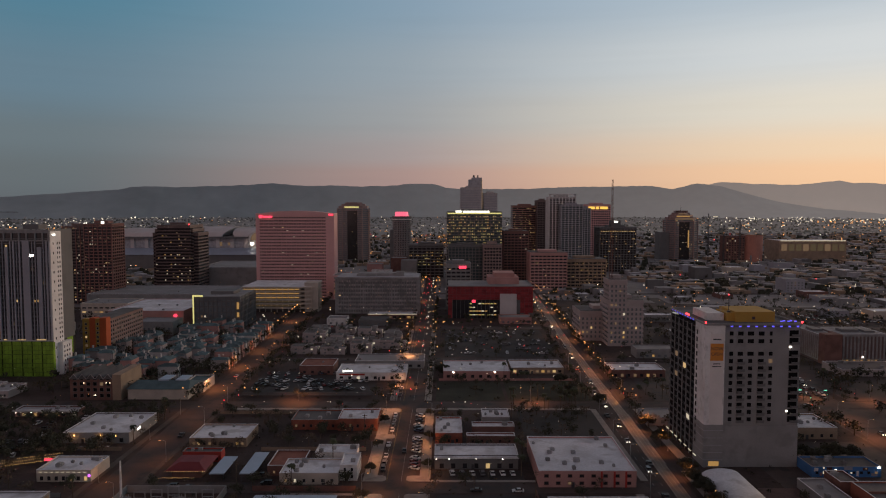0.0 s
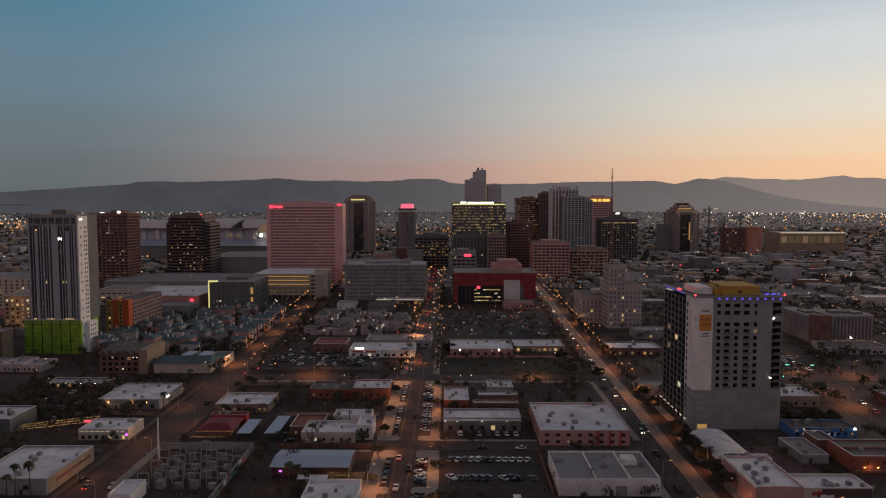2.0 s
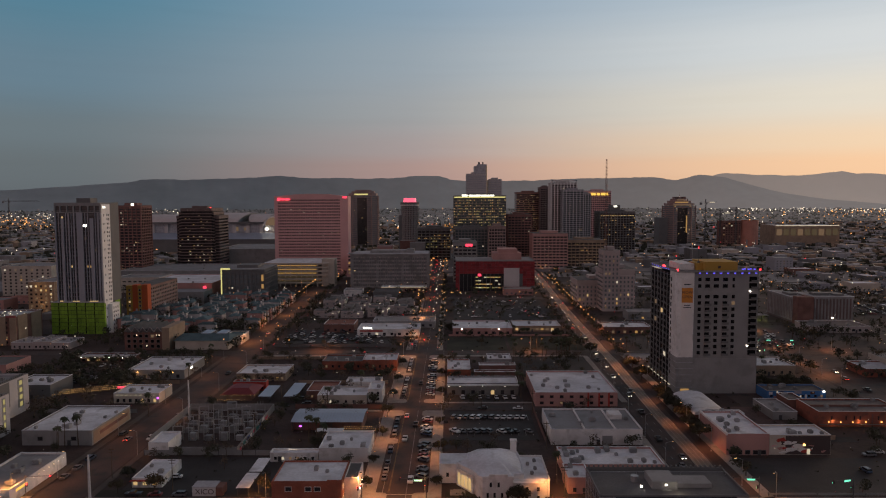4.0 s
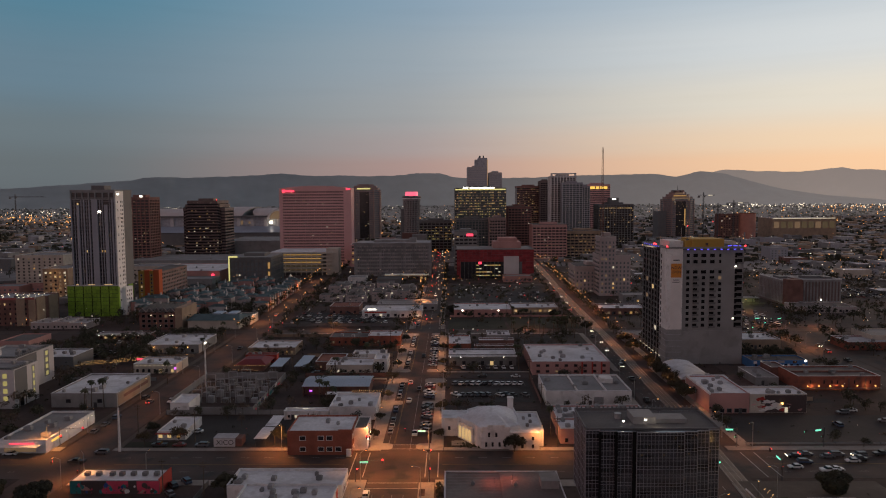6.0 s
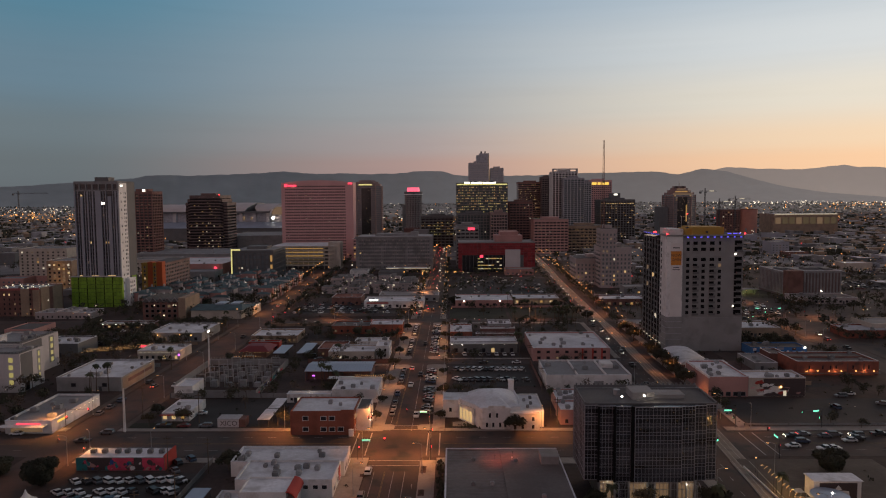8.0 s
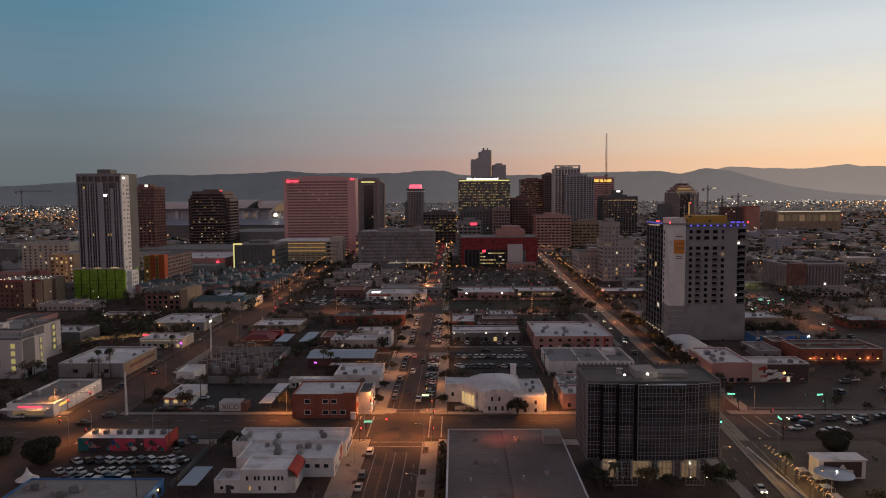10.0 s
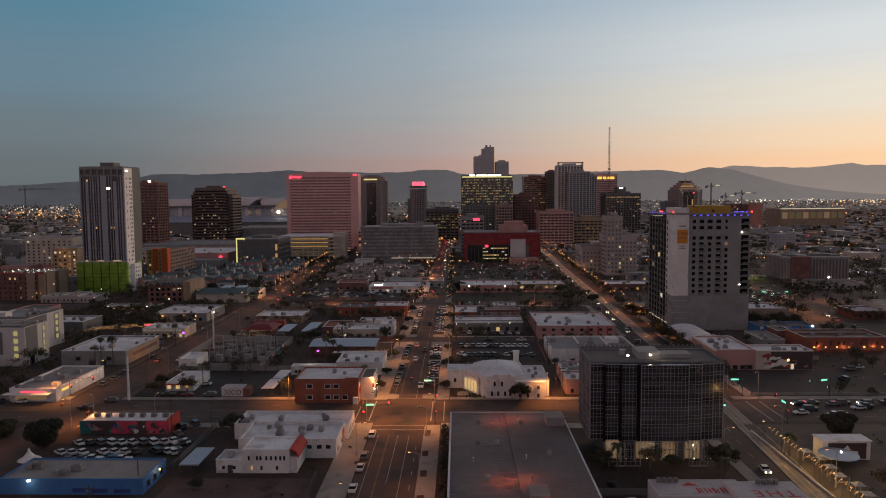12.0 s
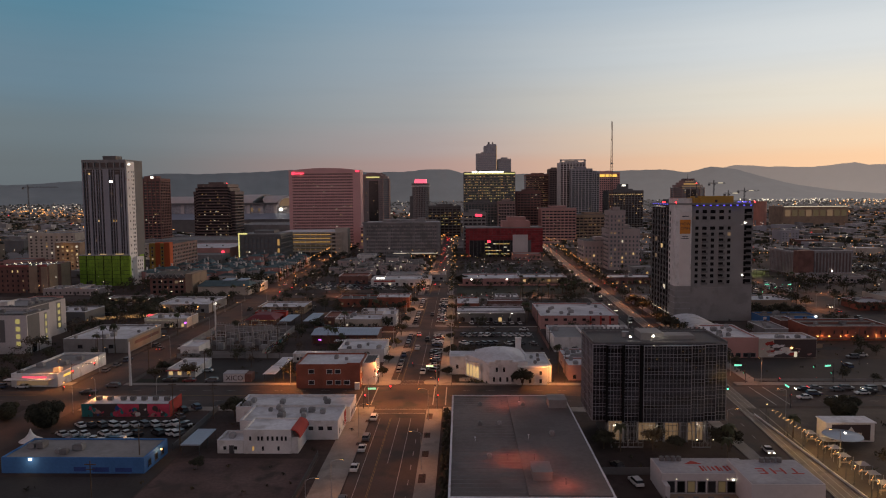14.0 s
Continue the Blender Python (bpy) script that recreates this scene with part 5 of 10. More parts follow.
    lowrise("diner", -114, -88, 390.6, 410.7, 4.2, M["tan"], M["roof_white"], "low diner with a white overhanging roof", units=6, front=(10, 1, 1.5, 1.3, 1, 3), lit=.6)
    p = thing("red_pavilion", -110, 353, 0, "red pavilion outlined with warm string lights", "pavilion")
    part("wall", boxes((2, 14, 2, 16, 0, 3.4)), M["brickdark"], p)
    bm = bmesh.new()
    lo = [bm.verts.new(c) for c in ((0, 0, 3.4), (16, 0, 3.4), (16, 18, 3.4), (0, 18, 3.4))]
    hi = [bm.verts.new(c) for c in ((4, 5, 5.4), (12, 5, 5.4), (12, 13, 5.4), (4, 13, 5.4))]
    bm.faces.new(hi)
    bm.faces.new(lo[::-1])
    for i in range(4):
        bm.faces.new((lo[i], lo[(i + 1) % 4], hi[(i + 1) % 4], hi[i]))
    part("roof", bm, M["redpanel"], p)
    for i in range(18):
        shared("bulb", bulb, p, pose(i * .94, -.1, 3.3))
        shared("bulb", bulb, p, pose(i * .8 - 1.5, -2.5, 1.4 + .4 * abs(math.sin(i * .6))))
    lowrise("lit_lounge", -110, -93.5, 372, 377, 4.6, M["redawning"], M["roof_dark"], "low red-lit lounge behind a pavilion", units=2, front=(6, 1, 1.2, 1.2, 1, 3), lit=.6)
    for x, d in ((-91.5, 19), (-79.5, 24)):
        e = thing("carport", x, 350.5, 0, "long pale blue carport roof", "carport", "carports")
        part("roof", boxes((0, 6, 0, d, 3.3, 3.45), (0, 6, 0, .1, 3.1, 3.3)), M["roof_metal"], e)
        for px in (.5, 5.5):
            for py in (.6, d / 2, d - .6):
                shared("post", mesh_of("tall carport post", lambda: boxes((-.08, .08, -.08, .08, 0, 3.3)), M["steel"]), e, pose(px, py, 0))


shops_west()


def far_west():
    """West of the oblique street."""
    for x0, x1, y0, y1, st in ((-214, -183, 292, 309, -194.5), (-218, -195, 313, 342, -201)):
        b = thing("white_apartment_block", x0, y0, 0, "white four-storey apartment block with lit stair windows", "apartment block", "white apartment blocks")
        w, d = x1 - x0, y1 - y0
        shell(b, w, d, 16.5, M["towergrey"], M["roof_grey"], .8, cap=M["grey"])
        # flat dark sheets for the recesses, their depth put into the colour
        part("recess_panel", boxes((1.5, w - 9.5, -.05, 0, 5, 14.5)), M["greydark"], b, "dark flat panel in place of a balcony recess")
        part("recess_panel", boxes((w, w + .06, .5, d * .52, 5, 16.2)), M["greydark"], b, "dark flat panel in place of a balcony recess")
        part("entrance_recess", boxes((w, w + .07, d * .2, d * .36, .1, 3.6)), M["void"], b)
        part("stair_recess", boxes((w, w + .05, d * .72, d * .86, 2.8, 15.6)), M["slabgrey"], b)
        for i in range(6):
            part("balcony_rail", boxes((w + .06, w + .16, .9 + i * (d * .52 - 1.2) / 6, .3 + (i + 1) * (d * .52 - 1.2) / 6, 5.2, 6.3)), M["grey"], b, "pale balcony rail")
        part("roof_unit_row", boxes(*((w - 2.2 - (i % 2) * .4, w - 1.2, .8 + i * 1.5, 1.9 + i * 1.5, 15.7, 17.0) for i in range(int(d / 1.6)))), M["greydark"], b, "dark roof units in a row")
        part("roof_unit_row", boxes(*((1 + i * 1.5, 2.1 + i * 1.5, 1.4, 2.6, 15.7, 17.0) for i in range(int(w / 1.7)))), M["greydark"], b, "dark roof units in a row")
        for i in range(4):
            part("stair_window", boxes((w - 4.8, w - 3, -.1, 0, 3.3 + i * 3.2, 5.3 + i * 3.2)), M["greenlit"], b, "lit stair window")
            part("stair_window", boxes((w, w + .1, d * .76, d * .83, 3.3 + i * 3.2, 5.3 + i * 3.2)), M["greenlit"], b, "lit stair window")
            facade(b, "f", (w, d), grid(2, w - 10, 4, 2.6 + i * 3.2, 1, 1), 1.2, 1.4, M["towergrey"], M["glass"], .05)
        roof_units(b, w, d, 15.7, 8)
        part("penthouse", boxes((4, 10, 5, 10, 15.5, 18.5)), M["white"], b)
    b = lowrise("large_warehouse", -169, -141.3, 294, 327, 6, M["grey"], M["roof_white"], "large warehouse with a pale roof and tan side wall", units=9, front=(2, 1, 2.2, 1.6, 2, 3), frame_mat=M["greydark"])
    part("side_wall", boxes((27.7, 27.8, 1, 32, .4, 5.2)), M["tan"], b, "tan painted side wall")
    part("side_band", boxes((27.8, 27.86, 6, 30, 2.6, 3.9)), M["brickdark"], b, "dark band along the side wall")
    b = lowrise("lit_restaurant", -160, -138.4, 350.4, 366, 4.8, M["cream"], M["roof_white"], "low restaurant with eave lights and a white roof", units=6, front=(7, 1, 1.6, 1.8, .6, 3), lit=.3)
    for i in range(9):
        part("eave_light", boxes((1.2 + i * 2.2, 2.4 + i * 2.2, -.5, -.3, 4.0, 4.12)), M["pale"], b)
    part("purple_lamp", boxes((20.6, 21.4, -.3, 0, 2.2, 3.0)), M["purple"], b)
    b = lowrise("blue_grey_shop", -174, -143.5, 395.4, 426.3, 5, M["grey"], M["roof_white"], "grey flat-roofed shop with lit corner sign", units=6, front=(5, 1, 2, 2, .6, 3), lit=.1)
    part("corner_sign", boxes((30.5, 30.7, 8.5, 12, 3.3, 4.3)), M["whitesign"], b, "white lit corner sign")
    for x in (5, 17, 24):
        part("wall_lamp", boxes((x, x + .5, -.3, 0, 3.4, 3.9)), M["sodium"], b)
    lowrise("black_white_workshop", -214, -194, 357.5, 377.5, 7, M["greydark"], M["roof_white"], "boxy dark workshop with a white roof", units=6, front=(3, 1, 1, .6, 4, 3), lit=.5)
    f = thing("festoon_yard", -190, 352, 0, "yard under long strings of warm bulbs", "string lights")
    bm = bmesh.new()
    for k in range(3):
        for i in range(40):
            x, y = i * .72, k * 4 + i * .32
            box(bm, x, x + .16, y, y + .16, 3.6, 3.76)
    tagged(part("bulb_string", bm, M["festoon"], f), kind="stuff")
    bm = bmesh.new()
    for x, y in ((0, 0), (28, 12.5), (0, 8), (28, 20.5), (14, 6.3)):
        tube(bm, (x, y, 0), (x, y, 3.8), .07)
    part("post", bm, M["steel"], f)
    part("red_sign", boxes((26, 30, 11, 11.3, 3.8, 4.7)), M["redsign"], f)
    for xa, xb, hh in ((-284, -270, 4.4), (-269.8, -258, 5.0), (-257.8, -246, 4.2)):
        lowrise("white_row", xa, xb, 470, 484 + hh, hh, M["stone"], M["roof_pale"], "low weathered pale workshop in a row", units=3, front=(4, 1, 1.4, 1.4, 1, 3), lit=.05)
    flats = lowrise("brown_apartments", -322, -288, 482, 512, 19, M["brickdark"], M["roof_pale"], "brown-red four-storey apartment house with tan end panels", units=6, front=(9, 5, 1.3, 1.6, 1.2, 3.3), lit=.08)
    part("end_panel", boxes((21.5, 27.4, -.5, 0, 0, 19.2), (30, 34.4, -.5, 0, 0, 20)), M["tan"], flats, "tan rendered end panel")
    part("end_panel", boxes((34, 34.5, 2, 12, 0, 19.6), (34, 34.5, 17, 28, 0, 19.2)), M["tan"], flats, "tan rendered end panel")
    part("roof_band", boxes((-.2, 21.5, -.3, .3, 18.1, 19.6), (27.4, 30, -.3, .3, 18.6, 19.6), (29.9, 34.5, -.6, -.5, 18.4, 20)), M["redband"], flats, "dull red roof band")
    for i in range(26):
        part("roof_lamp", boxes((-.16, .16, -.16, .16, 19.0, 19.5)), M["whitedot" if i % 3 else "softlamp"], flats).location = (2 + (i % 9) * 3.7 + R2.uniform(-1, 1), 3 + (i // 9) * 10 + R2.uniform(-3, 3), 0)
    lowrise("yellow_lit_block", -373, -353, 640, 665, 25, M["tan"], M["roof_grey"], "tan mid-rise block under amber lights", units=4, front=(5, 7, 1.5, 1.6, 1.5, 3.2), lit=.35)
    lowrise("cream_midrise", -450, -400, 720, 760, 30, M["cream"], M["roof_grey"], "cream mid-rise with a lit stair tower", units=5, front=(9, 8, 1.8, 1.6, 2, 3.3), lit=.15)
    # brick apartments with three gables over dark balconies
    g = thing("gabled_apartments", -209, 467, 0, "dark apartment house with three pale-edged gables", "apartment house")
    FOOT.append((-209, -180, 467, 495))
    part("wall", boxes((0, 28.8, 0, 26, 0, 12.5)), M["brickdark"], g)
    part("end_wall", boxes((24.2, 29, -.6, 26.2, 0, 14.5)), M["tan"], g, "plain tall end wall")
    for i in range(5):
        bm = bmesh.new()
        x, n = i * 4.84, 4.84
        v = [bm.verts.new(c) for c in ((x, -.6, 12), (x + n, -.6, 12), (x + n / 2, -.6, 14.8), (x, 26, 12), (x + n, 26, 12), (x + n / 2, 26, 14.8))]
        for f in ((0, 1, 2), (5, 4, 3), (0, 2, 5, 3), (2, 1, 4, 5), (0, 3, 4, 1)):
            bm.faces.new([v[k] for k in f])
        part("gable_roof", bm, M["roof_dark"], g)
        bm = bmesh.new()
        for xa, xb in ((x, x + n / 2), (x + n, x + n / 2)):
            tube(bm, (xa, -.7, 12), (xb, -.7, 14.8), .15, n=5)
        part("gable_trim", bm, M["stone"], g, "pale gable edge")
    facade(g, "f", (28, 26), grid(1, 23.5, 6, 1.6, 3.3, 4), 2.2, 2.0, M["greydark"], M["void"], .03)
    part("wall_lamp", boxes((7.8, 8.2, -.5, 0, 9.6, 9.9)), M["softlamp"], g)
    part("wall_lamp", boxes((20.5, 20.9, -.5, 0, 9.6, 9.9)), M["softlamp"], g)
    part("wall_lamp", boxes((22.3, 22.7, -.5, 0, 9.6, 9.9)), M["softlamp"], g)
    part("wall_lamp", boxes((14, 14.5, -.5, 0, 2.6, 3.0)), M["softlamp"], g)
    # long arcade of small lit shops
    a = lowrise("lit_arcade", -221, -188, 435.5, 443, 3.6, M["brickdark"], M["roof_pale"], "long low arcade with lamps under a pale fascia", units=2, front=(11, 1, 2.0, 1.5, .5, 3), lit=.25)
    part("fascia", boxes((-.4, 33.4, -1.8, -.1, 3.0, 3.8)), M["towergrey"], a, "pale fascia")
    for i in range(12):
        part("soffit_lamp", boxes((1 + i * 2.75, 1.45 + i * 2.75, -1.5, -1.1, 2.6, 2.95)), M["pale" if i % 3 else "lamp"], a)
    c = lowrise("arched_corner_house", -151, -139.5, 483, 503, 5.5, M["cream"], M["teal"], "cream corner house with an amber-lit arch", units=0, front=(4, 1, 1.2, 1.5, 1, 3), lit=.2)
    bm = bmesh.new()
    tube(bm, (11.45, 8, 2.2), (11.6, 8, 2.2), 2.0, n=16)
    part("lit_arch", bm, M["amber"], c, "amber-lit arched opening")


far_west()


def east_shops():
    """Between the middle street and the busy avenue, and beyond it."""
    b = lowrise("pink_warehouse", 38.6, 76.5, 345.5, 386, 6.6, M["pink"], M["roof_white"], "pink two-storey warehouse with a wide white roof", units=12, front=(8, 2, 1.8, 1.2, 1.2, 2.9), frame_mat=M["brickdark"], lit=.08)
    bl = mesh_of("pink buttress", lambda: boxes((0, .7, -.35, 0, 0, 6.4)), M["redawning"])
    for x in (24, 29, 33.5):
        shared("buttress", bl, b, pose(x, 0, 0))
    b = lowrise("grey_warehouse", 38.5, 74.2, 295, 322.2, 6.2, M["white"], M["roof_grey"], "long grey-white warehouse with a ribbed parapet", units=5, front=None)
    part("roller_door", boxes((20, 24, -.06, 0, 0, 3.6)), M["grey"], b, "grey roller door")
    part("dividing_parapet", boxes((13, 13.4, .3, 27, 5.4, 6.5), (25, 25.4, .3, 27, 5.4, 6.5)), M["white"], b)
    part("stair_box", boxes((26, 31, 14, 20, 5.5, 7.6)), M["white"], b)
    b = lowrise("alley_shop", 38.2, 72.7, 262, 279, 5, M["pink"], M["roof_white"], "low shop with a white roof crowded with coolers", units=14, sides=(3, 1, 1.2, 1.2, 1, 3), lit=.5)
    lowrise("alley_shop", 37.5, 45, 249.5, 261.5, 5.5, M["pink"], M["roof_white"], "small pink shop with a lit side door", units=2, front=(2, 1, 1.4, 1.6, .6, 3), lit=.5)
    b = lowrise("dark_shop_row", -2.3, 32.5, 364.3, 377.7, 6, M["greydark"], M["roof_white"], "dark-fronted shop row under a white canopy roof", units=1, front=(7, 1, 2, 2.2, .4, 3), lit=.15)
    part("fascia", boxes((-.2, 35, -1.4, 0, 4.9, 5.6)), M["roof_white"], b, "white fascia canopy")
    for x in (.6, 6, 17, 28):
        part("soffit_lamp", boxes((x, x + .4, -1.2, -.8, 4.6, 4.85)), M["lamp"], b)
    lowrise("brick_pair", -2.4, 10, 394.8, 419, 5.2, M["brick"], M["roof_white"], "small red brick shop with a white roof", units=4, front=(3, 1, 1.4, 1.6, 1, 3))
    lowrise("white_canopy_shop", 15, 35, 404.9, 412, 5, M["brickdark"], M["roof_white"], "narrow shop with a white flat roof", units=1, front=(5, 1, 1.4, 1.4, 1, 3))
    lowrise("white_canopy_shop", 12, 34.2, 394.2, 399, 4, M["brickdark"], M["roof_white"], "narrow low shop with a white flat roof", units=0, front=(5, 1, 1.4, 1.4, 1, 3), lit=.2)
    lowrise("white_shed_row", 20.5, 34, 419.5, 434, 5, M["grey"], M["roof_white"], "grey shed with pale roof vents", units=5)
    b = lowrise("long_pink_market", 1, 43, 515, 546, 5, M["pink"], M["roof_white"], "long pale red shop with a white roof part", units=5, front=(8, 1, 2, 1.8, .8, 3), lit=.1)
    for x in (6, 32):
        part("wall_lamp", boxes((x, x + .8, -.4, 0, 4.0, 4.7)), M["lamp"], b)
    b = lowrise("terraced_store", 45, 79, 528, 551, 4.2, M["tan"], M["roof_white"], "low store with lit windows and a white roof", units=3, front=(9, 1, 2, 1.6, 1, 3), lit=.7)
    lowrise("grey_store", -58.5, -12, 543.5, 566, 5, M["grey"], M["roof_grey"], "wide grey store with a flat pale roof", units=6, front=(8, 1, 2, 1.6, 1, 3))
    b = lowrise("white_store", -66, -22.5, 511, 535, 5, M["white"], M["roof_white"], "white store with a bright roof sign", units=6, front=(8, 1, 2, 1.8, .8, 3), lit=.2)
    part("roof_sign", boxes((4, 10, 1, 1.4, 5.2, 6.3)), M["whitesign"], b, "bright white roof sign")
    part("red_band", boxes((2, 18, -.12, 0, 3.3, 4.3)), M["redawning"], b, "red lit fascia")
    lowrise("maroon_store", -92, -70, 525.7, 547, 6, M["brickdark"], M["terracotta"], "maroon-roofed store beside a car lot", units=1, front=(4, 1, 1.6, 1.6, 1, 3))
    b = lowrise("cafe_corner", 108, 142, 518.8, 539.3, 5, M["brickdark"], M["roof_white"], "white-roofed corner cafe with bright lights", units=6, front=(8, 1, 1.8, 1.8, .6, 3), lit=.6)
    # across the avenue
    b = lowrise("pink_hall", 102.4, 118.4, 284, 312, 8.2, M["pink"], M["roof_white"], "pink stucco hall with a white flat roof", units=9, front=(5, 1, 2, 1.6, .4, 3), frame_mat=M["greydark"], lit=0, cap=True)
    part("corner_curve", boxes((-.1, .5, -.1, 28, 7.6, 8.5)), M["white"], b)
    b = lowrise("mural_hall", 118.7, 141.5, 284.5, 296.5, 7.6, M["cream"], M["roof_white"], "long hall with a large painted mural and a white roof", units=6, door=False)
    part("mural_ground", boxes((6, 22.7, -.02, 0, .1, 7.2)), M["ink"], b, "black painted ground of a mural")
    cols = ["white", "white_banner", "pink", "ink", "white", "redawning", "pinkstone"]
    for i in range(20):
        x, z, k = R2.uniform(1.5, 21), R2.uniform(.6, 3.4) if i % 3 else R2.uniform(3, 6), R2.uniform(.7, 2.0)
        bm = bmesh.new()
        m, a0 = 11, R2.uniform(0, 6.28)
        vs = [bm.verts.new((max(.2, min(22.6, x + k * 1.9 * (.45 + .55 * R2.random()) * math.cos(6.283 * j / m))), -.04 - i * .004, max(.1, min(7.2, z + k * .8 * (.45 + .55 * R2.random()) * math.sin(6.283 * j / m + a0 * .1))))) for j in range(m)]
        bm.faces.new(vs)
        part("mural_patch", bm, M[cols[i % 7]], b)
    part("wall_lamp", boxes((12.6, 13.2, -.5, 0, 3.6, 4.2)), M["sodium"], b)
    part("lit_door", boxes((14, 15.2, -.16, 0, .2, 2.3)), M["pale"], b)
    t = thing("vaulted_hall", 102.5, 317.8, 0, "hall under a smooth white vaulted roof", "hall")
    part("wall", boxes((0, 13.5, 0, 28, 0, 5)), M["brickdark"], t)
    bm = bmesh.new()
    prev = None
    for i in range(11):
        a = math.pi * i / 10
        row = [bm.verts.new((6.75 - 7.3 * math.cos(a), -.5, 5 + 2.4 * math.sin(a))), bm.verts.new((6.75 - 7.3 * math.cos(a), 28.5, 5 + 2.4 * math.sin(a)))]
        if prev:
            bm.faces.new((prev[0], prev[1], row[1], row[0])).smooth = True
        prev = row
    bm.faces.new([v for v in bm.verts if abs(v.co.y + .5) < .01][::-1])
    part("vaulted_roof", bm, M["roof_white"], t)
    lowrise("white_link_building", 104, 121, 312.4, 317.6, 7, M["white"], M["roof_white"], "white link building crowded with roof units", units=5)
    b = lowrise("red_wall_shop", 154, 190.5, 317, 336, 6.4, M["rustdull"], M["roof_brown"], "terracotta-red flat-roofed building washed by wall lamps", units=6, front=None, door=False)
    facade(b, "f", (36.5, 19), [(5.5, 2.9), (11.5, 2.9), (15, 2.9), (17.4, 2.9), (25, 2.9), (32, 2.9)], .8, 1.7, M["rustdull"], M["glass"], 0)
    for x in (4, 9, 14, 19.5, 26, 34):
        part("wall_lamp", boxes((x, x + .5, -.42, -.1, 1.9, 2.1)), M["sodium"], b)
    part("pilaster", boxes((22.2, 22.8, -.2, 0, 0, 5.4), (29.6, 30.2, -.2, 0, 0, 5.4)), M["brickdark"], b)
    part("roof_ridge", boxes((1, 35.5, 9, 9.5, 5.6, 6.6)), M["brickdark"], b)
    part("canopy", boxes((0, 36.5, -1.6, -.9, 1.2, 1.35)), M["greydark"], b)
    lowrise("brown_annex", 151.6, 159, 338.5, 350, 5.2, M["brickdark"], M["roof_brown"], "small dark brown annex beside a red shop", units=1)
    b = lowrise("blue_mural_shop", 150, 178, 356, 368, 4.4, M["blue"], M["roof_dark"], "low blue mural-painted shop under string lights", units=5, front=(9, 1, 1.5, 1.2, 1.4, 3), frame_mat=M["blue"], lit=.35)
    for x0, x1, z0, z1, mt in ((1, 2.6, 2.4, 3.9, "white"), (3.2, 4.2, .6, 1.9, "muralpink"), (6, 8.2, 2.9, 4.1, "mulch"), (10, 11.4, .4, 2.2, "bluegrey"), (13, 16.4, 3.0, 4.2, "bluegrey"), (18, 18.9, .5, 2.6, "white"), (20.5, 22.6, 2.8, 4.0, "mulch"), (24, 26.5, .5, 1.7, "bluegrey")):
        part("mural_patch", boxes((x0, x1, -.03, 0, z0, z1)), M[mt], b, "painted mural patch")
    for x, z, mt in ((4.5, 3.7, "pale"), (9.3, 2.9, "softlamp"), (15.6, 1.6, "pale"), (21.5, 3.4, "dim")):
        part("wall_lamp", boxes((x, x + .55, -.3, 0, z, z + .5)), M[mt], b)
    part("flood_lamp", boxes((26.2, 27.4, -.5, -.2, 3.7, 4.3), (26.5, 27.1, -.5, -.2, 4.3, 4.7)), M["whitesign"], b)
    lowrise("white_roof_row", 139, 149.6, 326, 346, 3.6, M["grey"], M["roof_grey"], "long grey shed with a dull roof", units=2)
    lowrise("white_store", 222, 252, 398, 417, 4.6, M["rustdull"], M["roof_pale"], "low brown store with a pale roof", units=4, front=(6, 1, 1.6, 1.6, 1, 3))
    lowrise("tan_store", 158, 186, 402, 424, 5.5, M["tan"], M["roof_white"], "low tan store with a pale roof", units=4, front=(6, 1, 1.6, 1.6, 1, 3))


east_shops()


